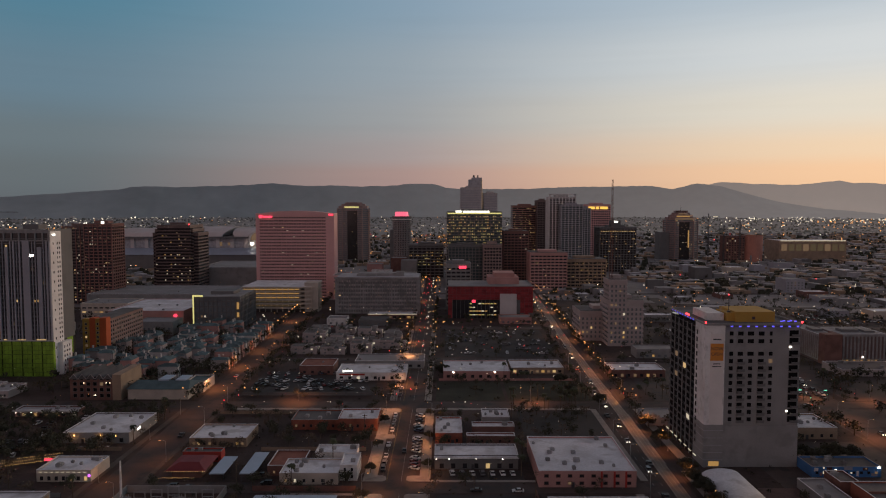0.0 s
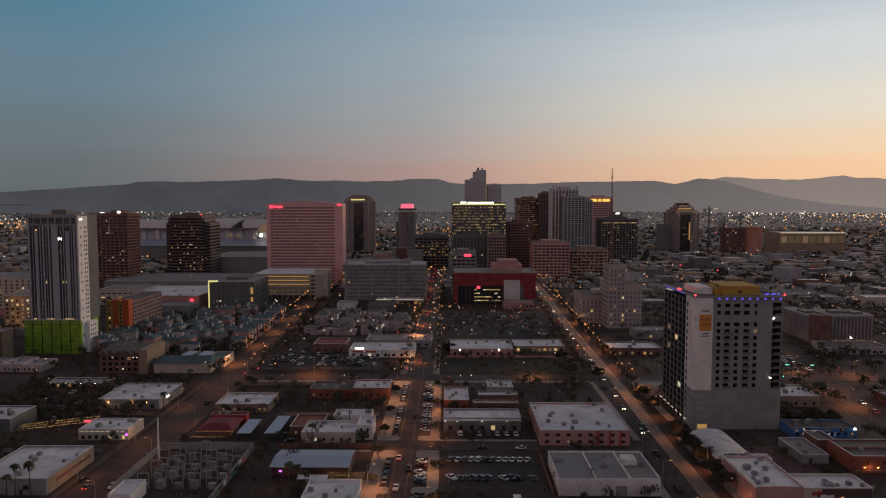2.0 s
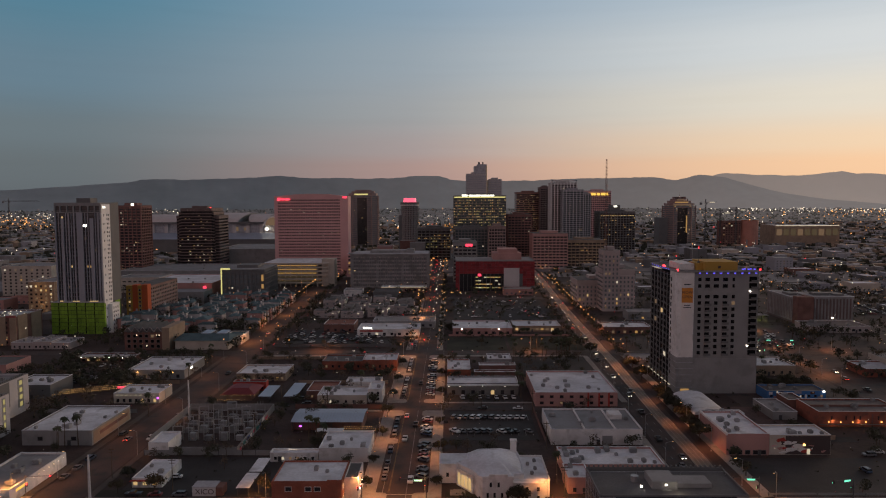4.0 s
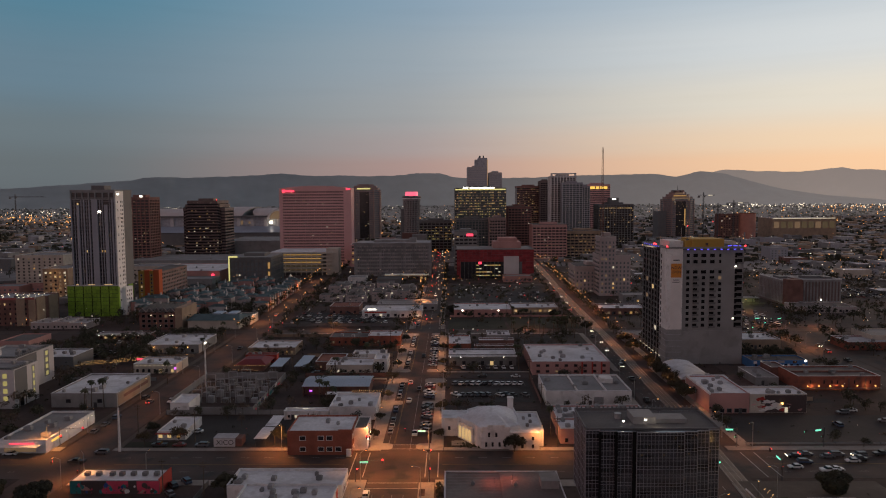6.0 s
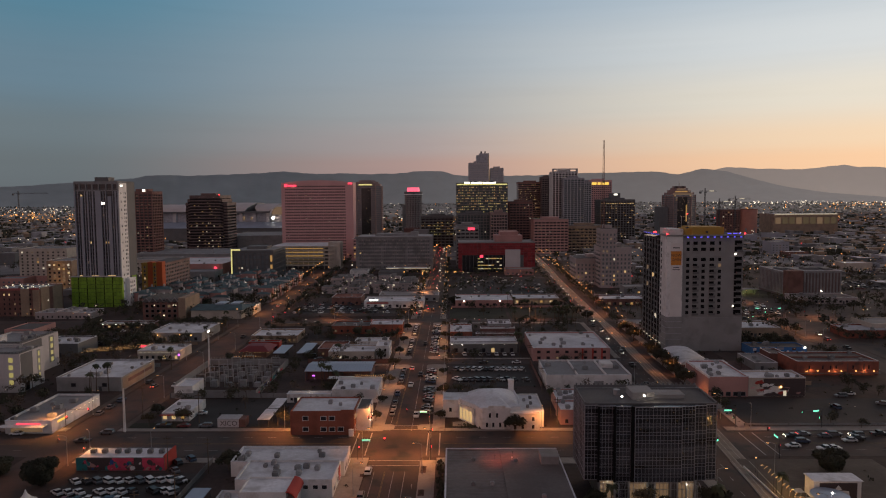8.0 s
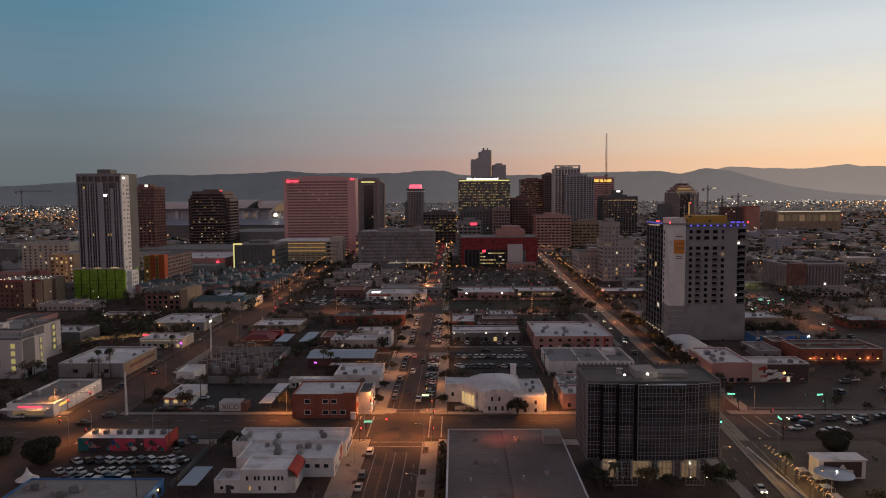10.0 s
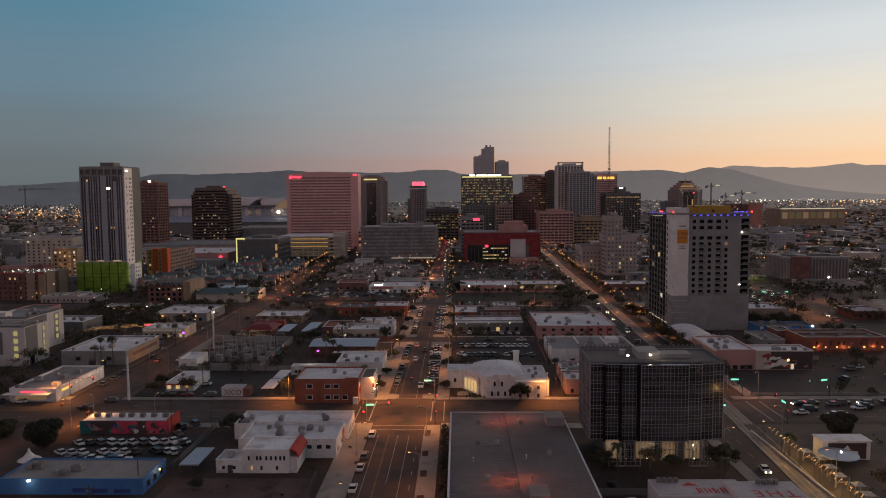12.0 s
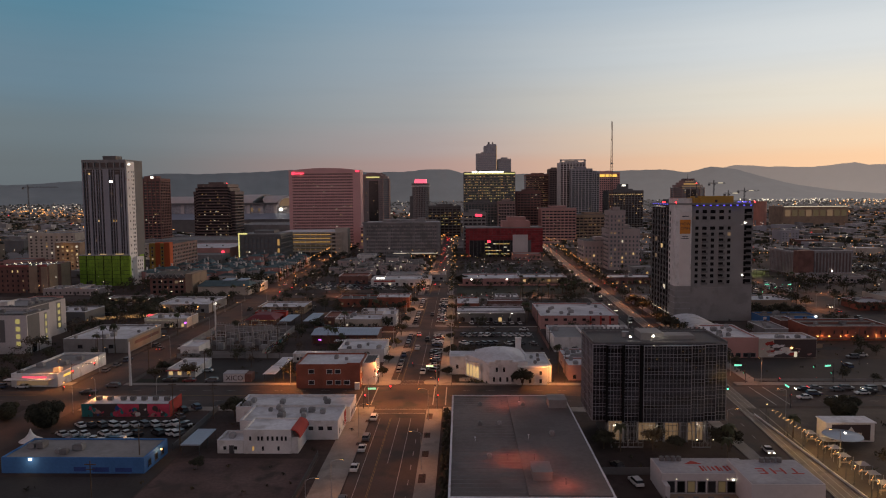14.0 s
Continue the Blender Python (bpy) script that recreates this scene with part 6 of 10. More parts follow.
def apartment_tower():
    """The new tower: banner wall, punched windows, balconies, blank podium, blue-lit roof edge."""
    w, d, h = 39.5, 46, 60
    b = thing("apartment_tower", 110, 366.5, 0, "grey apartment tower with an orange banner and blue roof lights", "apartment tower")
    part("tower_body", boxes((8, w, 1.0, d, 17.5, h)), M["grey"], b, "grey rendered upper body")
    part("podium", boxes((8, w, .6, d, 0, 17.5)), M["grey"], b, "blank grey concrete podium")
    part("corner_shaft", boxes((0, 8, 0, 12, 18.2, h)), M["white"], b, "pale corner shaft")
    part("corner_base", boxes((0, 8, 0, 12, 0, 18.2)), M["grey"], b, "banded grey corner base")
    for i in range(5):
        part("base_band", boxes((-.06, 8.06, -.06, 12, 3.2 + i * 3.1, 3.35 + i * 3.1)), M["mullion"], b)
    part("entrance_light", boxes((2.2, 6.5, -.12, 0, .6, 2.6)), M["amber"], b, "lit entrance")
    part("side_body", boxes((.4, 8, 12, d, 0, h - 1.5)), M["glass"], b, "dark glazed street side")
    # banner
    part("banner", boxes((2.0, 7.4, -.10, -.02, 45.2, 52.4)), M["banner"], b, "orange cloth banner")
    part("banner", boxes((2.0, 7.4, -.10, -.02, 18.6, 45.2), (2.0, 7.4, -.10, -.02, 52.4, 56.5)), M["white_banner"], b, "white cloth banner")
    for txt, z, s in (("NOW", 49.6, 2.0), ("OPEN", 47.4, 1.85)):
        cu = bpy.data.curves.new("banner text", "FONT")
        cu.body, cu.size, cu.align_x = txt, s, "CENTER"
        cu.extrude = .01
        cu.materials.append(M["ink"])
        o = new("banner_lettering", cu)
        o.parent = b
        o.matrix_basis = pose(4.7, -.13, z, 90, 0, 0)
    for x0, x1, z0, z1 in ((3.2, 6.2, 43.7, 44.1), (2.8, 6.6, 42.6, 43.0), (3, 6.4, 53.9, 54.4)):
        part("banner_print", boxes((x0, x1, -.12, -.1, z0, z1)), M["steel"], b, "small unreadable print bar")
    # windows: six columns, twelve floors
    zs = [19.2 + 3.08 * i for i in range(10)] + [52.2, 55.4]
    cols = [(11.0, 1.8), (14.8, 2.5), (19.0, 1.9), (23.4, 2.6), (27.4, 1.8)]
    slabm = mesh_of("balcony slab", lambda: boxes((-1.5, 1.5, -.9, 0, -.15, 0), (-1.5, -1.42, -.9, 0, 0, .9), (1.42, 1.5, -.9, 0, 0, .9), (-1.42, 1.42, -.9, -.84, 0, .9)), M["greydark"])
    for z in zs:
        for i, (u, ww) in enumerate(cols):
            if z > 50 and i == 4:
                ww = 1.3
            if z > 46 and i == 2:
                ww = 2.8
            g = M["dim"] if (i == 4 and 43 < z < 44) else M["void"]
            shared("window", window_mesh(ww + .1, 1.85, M["slabgrey"], g), b, pose(u, 1.0, z + .2))
            if i in (1, 3) and z < 46:
                shared("balcony", slabm, b, pose(u + .3, 1.0, z - .1))
        # deep corner balcony recess, its shade painted as a near-black pane
        shared("window", window_mesh(4.0, 2.5, M["greydark"], M["void"]), b, pose(36.9, 1.0, z))
        shared("balcony", slabm, b, pose(37.6, 1.0, z - .1))
    # street side: piers, glass and balconies
    pier = mesh_of("side pier", lambda: boxes((-.2, .2, -.3, .1, 0, h - 2)), M["grey"])
    for y in (12.5, 17.5, 23, 28.5, 34, 39.5, 45.2):
        shared("pier", pier, b, pose(.4, y, 0, 0, 0, -90))
    for k in range(17):
        z = 5 + k * 3.12
        for y in (15, 20.2, 25.8, 31.2, 36.8, 42.4):
            g = R.choice((M["warm"], M["dim"], M["pale"])) if R.random() < .03 else M["void"]
            shared("window", window_mesh(4.2, 2.5, M["greydark"], g), b, pose(.4, y, z, 0, 0, -90))
    for k in range(16):
        shared("window", window_mesh(1.4, 1.8, M["greydark"], M["glass"]), b, pose(0, 9.8, 8 + k * 3.12, 0, 0, -90))
    sidebal = mesh_of("side balcony", lambda: boxes((-2.2, 2.2, -.9, 0, -.15, .05), (-2.2, 2.2, -.9, -.84, .05, .85)), M["greydark"])
    for k in range(17):
        for y in (20.2, 31.2, 42.4):
            shared("balcony", sidebal, b, pose(.4, y, 5 + k * 3.12, 0, 0, -90))
    # roof edge
    part("roof", boxes((.3, w - .3, .3, d - .3, h - .5, h + .1)), M["roof_dark"], b)
    part("parapet", boxes((-.3, w + .3, -.3, .2, h, h + .9), (-.3, .2, .2, d, h, h + .9), (w - .2, w + .3, .2, d, h, h + .9), (.2, w - .2, d - .4, d, h, h + .9)), M["grey"], b)
    part("penthouse", boxes((15.5, 32, 8, 26, h, h + 4.4), (12.5, 15.5, 10, 22, h, h + 3.6)), M["ochre"], b, "ochre plant penthouse")
    part("penthouse", boxes((5, 12, 12, 30, h, h + 3.2)), M["white"], b, "pale stair penthouse")
    part("vent", boxes((22.4, 23.6, 7.7, 8, h + 1.2, h + 2.4)), M["ink"], b)
    part("roof_mast", boxes((13.9, 14.1, 11.9, 12.1, h + 3.6, h + 11), (13.4, 14.6, 11.4, 12.6, h + 3.6, h + 4.3)), M["steel"], b)
    part("mast_lamp", boxes((13.8, 14.2, 11.8, 12.2, h + 11, h + 11.5)), M["red"], b)
    led = mesh_of("led strip", lambda: boxes((-.5, .5, -.08, 0, 0, .5)), M["blueled"])
    for i in range(9):
        shared("roof_led", led, b, pose(10.5 + i * 3.4, -.34, h - .6))
    for i in range(5):
        shared("roof_led", led, b, pose(32.5 + i * 1.45, 3 + (i % 2), h + 1.0))
    for i in range(9):
        shared("roof_led", led, b, pose(-.34, 14 + i * 3.4, h + .0, 0, 0, -90))
    part("red_roof_lamp", boxes((-.4, .3, 20, 24, h + 1, h + 1.5)), M["red"], b)
    part("red_roof_lamp", boxes((-.5, .1, -.5, .1, h + .9, h + 1.6)), M["red"], b)
    part("red_roof_lamp", boxes((w, w + .6, 0, .6, h + 1, h + 1.7)), M["red"], b)
    bm = bmesh.new()
    tube(bm, (11.5, 14, h + 3), (11.5, 14, h + 10), .12)
    part("antenna", bm, M["metal"], b)
    for x, z in ((35.2, 50.5), (34.4, 23.5)):
        part("wall_lamp", boxes((x, x + .55, .6, .95, z, z + .45)), M["lamp"], b)
    # street canopy lights
    for i in range(7):
        part("canopy_lamp", boxes((-1.9, -1.4, 4 + i * 6, 7 + i * 6, 3.45, 3.6)), M["pale"], b)


apartment_tower()

# ---------------------------------------------------------------- downtown


def highrise(name, x0, x1, y0, depth, h, floors, wall, glass, label, band=.45, piers=0, pier_mat=None, lit=0, lits=None, lit_side=0, proud=.45, base=0, roof="roof_dark", cat="office tower", pier_w=.5, lit_zone=(0, 1), sill_of=.5):
    """A tower of glass storeys between proud floor bands, with upright piers and lit windows."""
    w = x1 - x0
    b = thing(name, x0, y0, 0, label, cat)
    FOOT.append((x0, x1, y0, y0 + depth))
    part("glazing", boxes((proud, w - proud, proud, depth - proud, 0, h - .5)), glass, b)
    fl = (h - base) / floors
    bm_key = "band %s %.1f %.1f %.2f" % (name, w, depth, fl)
    t = fl * band
    me = mesh_of(bm_key, lambda: boxes((0, w, 0, proud + .1, 0, t), (0, w, depth - proud - .1, depth, 0, t), (0, proud + .1, proud + .1, depth - proud - .1, 0, t), (w - proud - .1, w, proud + .1, depth - proud - .1, 0, t)), wall)
    far = y0 > 950
    joined = {}
    if band > 0 and far:
        bm = bmesh.new()
        for k in range(floors):
            z = base + k * fl
            for r in ((0, w, 0, proud + .1), (0, w, depth - proud - .1, depth), (0, proud + .1, proud + .1, depth - proud - .1), (w - proud - .1, w, proud + .1, depth - proud - .1)):
                box(bm, *r, z, z + t)
        tagged(part("spandrel_relief", bm, wall, b), kind="stuff")
    elif band > 0:
        for k in range(floors):
            shared("floor_band", me, b, pose(0, 0, base + k * fl))
    part("crown", boxes((0, w, 0, depth, h - fl * .55, h)), wall, b)
    part("roof", boxes((.6, w - .6, .6, depth - .6, h, h + .25)), M[roof], b)
    part("plant_room", boxes((w * .25, w * .75, depth * .3, depth * .7, h, h + 3)), wall, b)
    if piers and far:
        bm = bmesh.new()
        for i in range(piers + 1):
            x = pier_w + (w - 2 * pier_w) * i / piers
            box(bm, x - pier_w, x + pier_w, -.25, .3, 0, h)
        k = max(2, round(piers * depth / w))
        for i in range(k + 1):
            y = pier_w + (depth - 2 * pier_w) * i / k
            x = w if (x0 + x1) < 0 else 0
            box(bm, x - .28, x + .28, y - pier_w, y + pier_w, 0, h)
        tagged(part("facade_fluting", bm, pier_mat or wall, b), kind="stuff")
    elif piers:
        pm = mesh_of("pier %s %.1f" % (name, h), lambda: boxes((-pier_w, pier_w, -.25, .3, 0, h)), pier_mat or wall)
        for i in range(piers + 1):
            shared("pier", pm, b, pose(pier_w + (w - 2 * pier_w) * i / piers, 0, 0))
        k = max(2, round(piers * depth / w))
        side = "r" if (x0 + x1) < 0 else "l"
        for i in range(k + 1):
            shared("pier", pm, b, pose(w if side == "r" else 0, pier_w + (depth - 2 * pier_w) * i / k, 0, 0, 0, 90 if side == "r" else -90))
    n = max(4, int(w / 2.6))
    ww, wh = w / n * .62, fl * (1 - band) * .42
    cells = [(i, k) for k in range(int(floors * lit_zone[0]), int(floors * lit_zone[1])) for i in range(n)]
    R.shuffle(cells)
    lm = lits or LIT
    for i, k in cells[:int(lit * .75)]:
        g = R.choice(lm)
        x, z = w * (i + .5) / n, base + k * fl + t + .03
        if far:
            box(joined.setdefault(g.name, bmesh.new()), x - ww / 2, x + ww / 2, proud - .09, proud + .05, z, z + wh)
        else:
            shared("lit_window", window_mesh(round(ww, 2), round(wh, 2), wall, g, True), b, pose(x, proud - .03, z))
    for gn, bm in joined.items():
        tagged(part("window_glow", bm, bpy.data.materials[gn], b), kind="stuff")
    if lit_side:
        n = max(3, int(depth / 2.6))
        for _ in range(lit_side):
            i, k = R.randrange(n), R.randrange(floors)
            s = (x0 + x1) < 0
            shared("lit_window", window_mesh(round(ww, 2), round(wh, 2), wall, R.choice(lm), True), b, pose(w - proud + .03 if s else proud - .03, depth * (i + .5) / n, base + k * fl + t + .03, 0, 0, 90 if s else -90))
    return b, w


FAINT = [M["dim"], M["pale"], M["dim"], M["dim"], M["warm"]]


def left_tower():
    """Tall apartment tower with a white windowed flank above a green-sheathed podium."""
    w, d, h = 33, 27, 94
    b = thing("tall_apartment_tower", -281, 520, 0, "tall blue-grey apartment tower above a green-sheathed podium", "apartment tower")
    part("tower_body", boxes((1.2, w - .5, .8, d, 22, h - 2)), M["glass"], b, "dark glazed body")
    strip_m = M["grey"]
    # upright pale panels and dark glass shafts
    for x0, x1, pr, m in ((0, 1.0, 0, 7), (2.6, 3.0, .3, 7), (4.4, 6.4, 0, 11), (7.6, 8.2, .3, 7), (9.4, 10.4, .2, 7), (11.6, 12.0, .3, 7), (13.2, 14.2, .2, 7), (15.6, 20.0, 0, 7), (21.4, 21.9, .3, 7), (23.3, 23.9, .3, 7), (25.0, 27.6, 0, 11), (28.6, 29.1, .3, 7), (30.2, 31.4, .2, 7), (32.2, w, 0, 7)):
        part("facade_panel", boxes((x0, x1, pr, 1.2, 23, h - m)), M["bluegrey"], b, "upright blue-grey panel")
    part("top_band", boxes((0, w, .1, 1.3, h - 2.2, h), (w - 1, w, 1.3, d, h - 2.2, h), (0, 1, 1.3, d, h - 2.2, h), (0, w, .1, 1.3, h - 7.4, h - 6.4)), M["grey"], b)
    for x in (0, 3.6, 8.5, 13.2, 18, 23.5, 28.2, 32):
        part("top_post", boxes((x, x + 1.0, .15, 1.2, h - 6.4, h - 2.2)), M["grey"], b)
    floors = 22
    fl = (h - 30) / floors
    sl = mesh_of("left tower slab", lambda: boxes((1.2, w - .9, .55, .9, 0, .5)), M["greydark"])
    for k in range(floors + 1):
        shared("floor_slab", sl, b, pose(0, 0, 24 + k * fl))
    for u, k, g in ((5.2, 20, "warm"), (16.8, 19, "pale"), (20.6, 18, "lamp"), (21.6, 18, "lamp"), (21.4, 15, "dim"), (11.2, 8, "warm"), (22, 8, "amber"), (24, 8, "amber"), (5, 17, "dim"), (28.6, 12, "dim"), (8, 3, "dim")):
        shared("lit_window", window_mesh(1.3, 1.5, M["grey"], M[g], True), b, pose(u, .78, 24.6 + k * fl))
    # white flank with two staggered columns of small windows
    part("white_flank", boxes((w - .5, w + .1, 1.3, 13.5, 2, h - 1.2), (w + .1, w + 3.2, 6, 17, 0, 21)), M["flank"], b, "white windowed flank")
    part("dark_flank", boxes((w - .5, w + .05, 13.5, d, 22, h)), M["greydark"], b, "dark flank")
    part("flank_lamp", boxes((w + .1, w + .4, 3.2, 6.6, h - 3.9, h - 2.8)), M["whitesign"], b, "white lit sign box")
    small = window_mesh(1.3, 1.6, M["flank"], M["glass"])
    for k in range(27):
        z = 8 + k * 3.05
        if z > h - 8:
            break
        shared("window", small, b, pose(w + .1, 9.0, z, 0, 0, 90))
        shared("window", small, b, pose(w + .1, 11.4, z, 0, 0, 90))
        if k % 2:
            shared("window", small, b, pose(w + .1, 4.2, z, 0, 0, 90))
    for k in range(6):
        for y in (8, 11, 14):
            shared("window", small, b, pose(w + 3.2, y, 2 + k * 3.05, 0, 0, 90))
    # green sheathed podium in boards
    part("podium", boxes((-5, w, .3, d, 0, 23)), M["leaf"], b, "dark green backing wall")
    bw, bh = 2.4, 2.85
    pm = mesh_of("sheathing board", lambda: boxes((0, bw - .14, -.12, .02, 0, bh - .22)), M["green"])
    for i in range(16):
        for k in range(8):
            shared("sheathing_board", pm, b, pose(-5 + i * bw, .28, .1 + k * bh))
    part("green_flank", boxes((w, w + .3, 17, 24, 11, 22), (w, w + .2, .2, 2.6, 0, 22)), M["green"], b, "green sheathed flank")
    dk = mesh_of("podium opening", lambda: boxes((0, .6, -.16, .1, 0, 2.5)), M["void"])
    for i in range(5):
        for k in range(8):
            shared("opening", dk, b, pose(.2 + i * 6.4, .28, .4 + k * 2.85))
    part("podium_top", boxes((-5.2, w + .2, -.1, .4, 22.8, 23.6)), M["mullion"], b)
    part("work_lamp", boxes((2, 4, -.3, 0, 23.6, 24.2), (11, 16, -.2, .1, 23.6, 24), (23, 29, -.3, 0, 23.6, 24.1)), M["warm"], b)
    part("penthouse", boxes((12, 22, 8, 18, h, h + 3.2)), M["greydark"], b)
    part("roof", boxes((.6, w - .6, 1, d - .5, h - 1.2, h - .9)), M["roof_dark"], b)


left_tower()


def orange_block():
    b = thing("orange_apartment_block", -257.5, 575, 0, "mid-rise apartment block with an orange end and pinkish windowed side", "apartment block")
    # tan front coloured ochre so that its warm lighting is painted in
    part("front", boxes((0, 17, 0, 6, 0, 28)), M["ochre"], b, "tan front with its warm light painted in")
    part("orange_wall", boxes((5.2, 9.3, -.3, 6.2, 0, 28.8), (12.5, 17.2, -.4, 6.3, 0, 28.9)), M["orange"], b, "orange rendered wall")
    part("side_wing", boxes((1, 16.6, 6, 62, 0, 27)), M["wingbrick"], b, "long pinkish brick wing")
    part("floor_band", boxes(*((16.6, 16.68, 6.4, 62, 1.4 + 3.1 * k, 1.62 + 3.1 * k) for k in range(8))), M["grey"], b)
    part("roof", boxes((1.2, 16.3, 6.4, 61.5, 27, 27.3)), M["roof_dark"], b)
    facade(b, "f", (17, 62), [(2.6, 2 + 3.1 * k) for k in range(8)] + [(10.9, 2 + 3.1 * k) for k in range(8)], 1.6, 1.7, M["cream"], M["glass"], .15)
    for k in range(8):
        for i in range(16):
            g = M["dim"] if R.random() < .06 else M["glass"]
            shared("window", window_mesh(1.7, 1.7, M["grey"], g), b, pose(16.6, 8.5 + i * 3.4, 2 + k * 3.1, 0, 0, 90))
    part("lamp", boxes((14.5, 17, -1, -.5, 2.2, 3), (10, 11.5, -1, -.5, 2.2, 3)), M["lamp"], b)


orange_block()
highrise("dark_red_tower", -392, -361, 840, 30, 89, 26, M["maroon"], M["glass"], "dark red residential tower with balconies", .35, 6, M["maroon"], 60, FAINT, 6, cat="apartment tower")
highrise("dark_red_tower", -418, -393, 845, 28, 86, 26, M["umber"], M["glass"], "dark residential tower with lit flats", .3, 5, M["maroon"], 90, FAINT + [M["amber"]], cat="apartment tower")
rt = thing("roof_sign", -372, 839, 89, "white lit sign on a dark red tower roof", "sign")
part("panel", boxes((0, 3.4, 0, .4, 0, 2.4), (-22, -18, 6, 6.4, -1, .8)), M["whitesign"], rt)
lowrise("terraced_garage", -345, -300, 740, 775, 16, M["cream"], M["roof_grey"], "cream stepped parking building", units=3, front=(8, 3, 3.6, 1.2, 3, 4))


def stepped_tower():
    for i, (xa, xb, ya, d, hh) in enumerate(((-370, -312, 968, 40, 74), (-366, -318, 965, 44, 79), (-362, -320, 962, 48, 84))):
        highrise("stepped_office_tower", xa, xb, ya, d, hh, int(hh / 3.9), M["umber"], M["glass_black"], "dark brown stepped office tower with ribbon windows", .42, 0, None, 70 if i == 2 else 16, FAINT + [M["amber"]], 6)
    t = thing("roof_lamp", -322, 962, 84, "small red warning lamp on a roof", "lamp")
    part("lens", boxes((0, 1.2, 0, 1.2, .25, 1.4)), M["red"], t)


stepped_tower()


def pink_hotel():
    b, w = highrise("pink_hotel_tower", -219, -129, 900, 24, 99, 27, M["pinkstone"], M["glass_rose"], "large pink slab tower with rows of dark ribbon windows", .52, 0, None, 60, [M["pale"], M["warm"], M["dim"], M["dim"]], 3, cat="hotel tower")
    for xa, xb in ((-1, 3.5), (w - 9, w + 1)):
        part("end_pier", boxes((xa, xb, -.6, 24.5, 0, 99.5)), M["pinkstone"], b, "solid pink end wall")
    bm = bmesh.new()
    n = 14
    pts = [(w * i / n, 99 + 3.4 * math.sin(math.pi * min(1, i / n * 1.0)) ** .8) for i in range(n + 1)]
    lo = [bm.verts.new((x, .2, 96)) for x, z in pts]
    hi = [bm.verts.new((x, .2, z)) for x, z in pts]
    lo2 = [bm.verts.new((x, 23, 96)) for x, z in pts]
    hi2 = [bm.verts.new((x, 23, z)) for x, z in pts]
    for i in range(n):
        bm.faces.new((lo[i], lo[i + 1], hi[i + 1], hi[i]))
        bm.faces.new((hi[i], hi[i + 1], hi2[i + 1], hi2[i]))
        bm.faces.new((lo2[i + 1], lo2[i], hi2[i], hi2[i + 1]))
    part("curved_crown", bm, M["pinkstone"], b, "gently curved pink crown")
    part("red_sign", boxes((3, 7, -1.2, -.7, 94, 97.5), (7.6, 18.5, -1.2, -.7, 94.4, 96.6)), M["redsign"], b, "glowing red sign bars")
    part("red_sign", boxes((w - 5.5, w, -1.2, -.7, 97, 99)), M["redsign"], b)
    for i in range(26):
        col = mesh_of("hotel rib", lambda: boxes((-.12, .12, -.15, .5, 0, 94)), M["pinkstone"])
        shared("rib", col, b, pose(5 + i * (w - 16) / 25, .1, 2))
    lowrise("hotel_base", -128, -112, 885, 925, 28, M["pinkstone"], M["roof_grey"], "pink lower wing with lit openings", units=2, front=(3, 6, 2.4, 2, 4, 4), lit=.5)


pink_hotel()


def parking_deck():
    b = thing("parking_deck", -206, 790, 0, "long lit parking deck with yellow-lit open floors", "parking garage")
    w, d = 72, 60
    for k in range(6):
        part("deck", boxes((0, w, 0, d, k * 4.2 + 3.4, k * 4.2 + 4.9)), M["cream"], b)
        if k < 5:
            part("lit_floor", boxes((1, w - 14, 3, 3.3, k * 4.2 + 5.6, k * 4.2 + 6.7)), M["amber"] if k > 1 else M["lobby"], b, "yellow-lit parking floor")
    col = mesh_of("deck column", lambda: boxes((-.4, .4, -.05, .5, 0, 25)), M["cream"])
    for i in range(13):
        shared("column", col, b, pose(.5 + i * (w - 1) / 12, 0, 0))
    part("core", boxes((w - 8, w + 6, 2, 20, 0, 30)), M["cream"], b)
    part("wall", boxes((2, w - 9, 8, d - 2, 0, 24)), M["greydark"], b)
    part("roof", boxes((.5, w - .5, .5, d, 25.9, 26.1)), M["roof_white"], b)


parking_deck()


def corner_glass_hall():
    b, w = highrise("glass_corner_hall", -219, -178, 690, 50, 29, 6, M["greydark"], M["glass_blue"], "dark glass hall with a yellow light strip on its corner", .2, 10, M["greydark"], 10, FAINT, roof="roof_grey")
    part("light_strip", boxes((-.8, .2, -.8, .2, 0, 30), (-.8, 8, -.8, .2, 29, 30.4)), M["lime"], b, "yellow light strip")
    part("light_strip", boxes((w - 3, w - 1, -.6, 0, 18, 24), (w - 3, w - 1, -.6, 0, 11, 15)), M["amber"], b)


corner_glass_hall()


def octagon(w, d, c, o=0.0):
    """An oblong plan with cut corners; o sets it in all round."""
    return [(c, o), (w - c, o), (w - o, c), (w - o, d - c), (w - c, d - o), (c, d - o), (o, d - c), (o, c)]


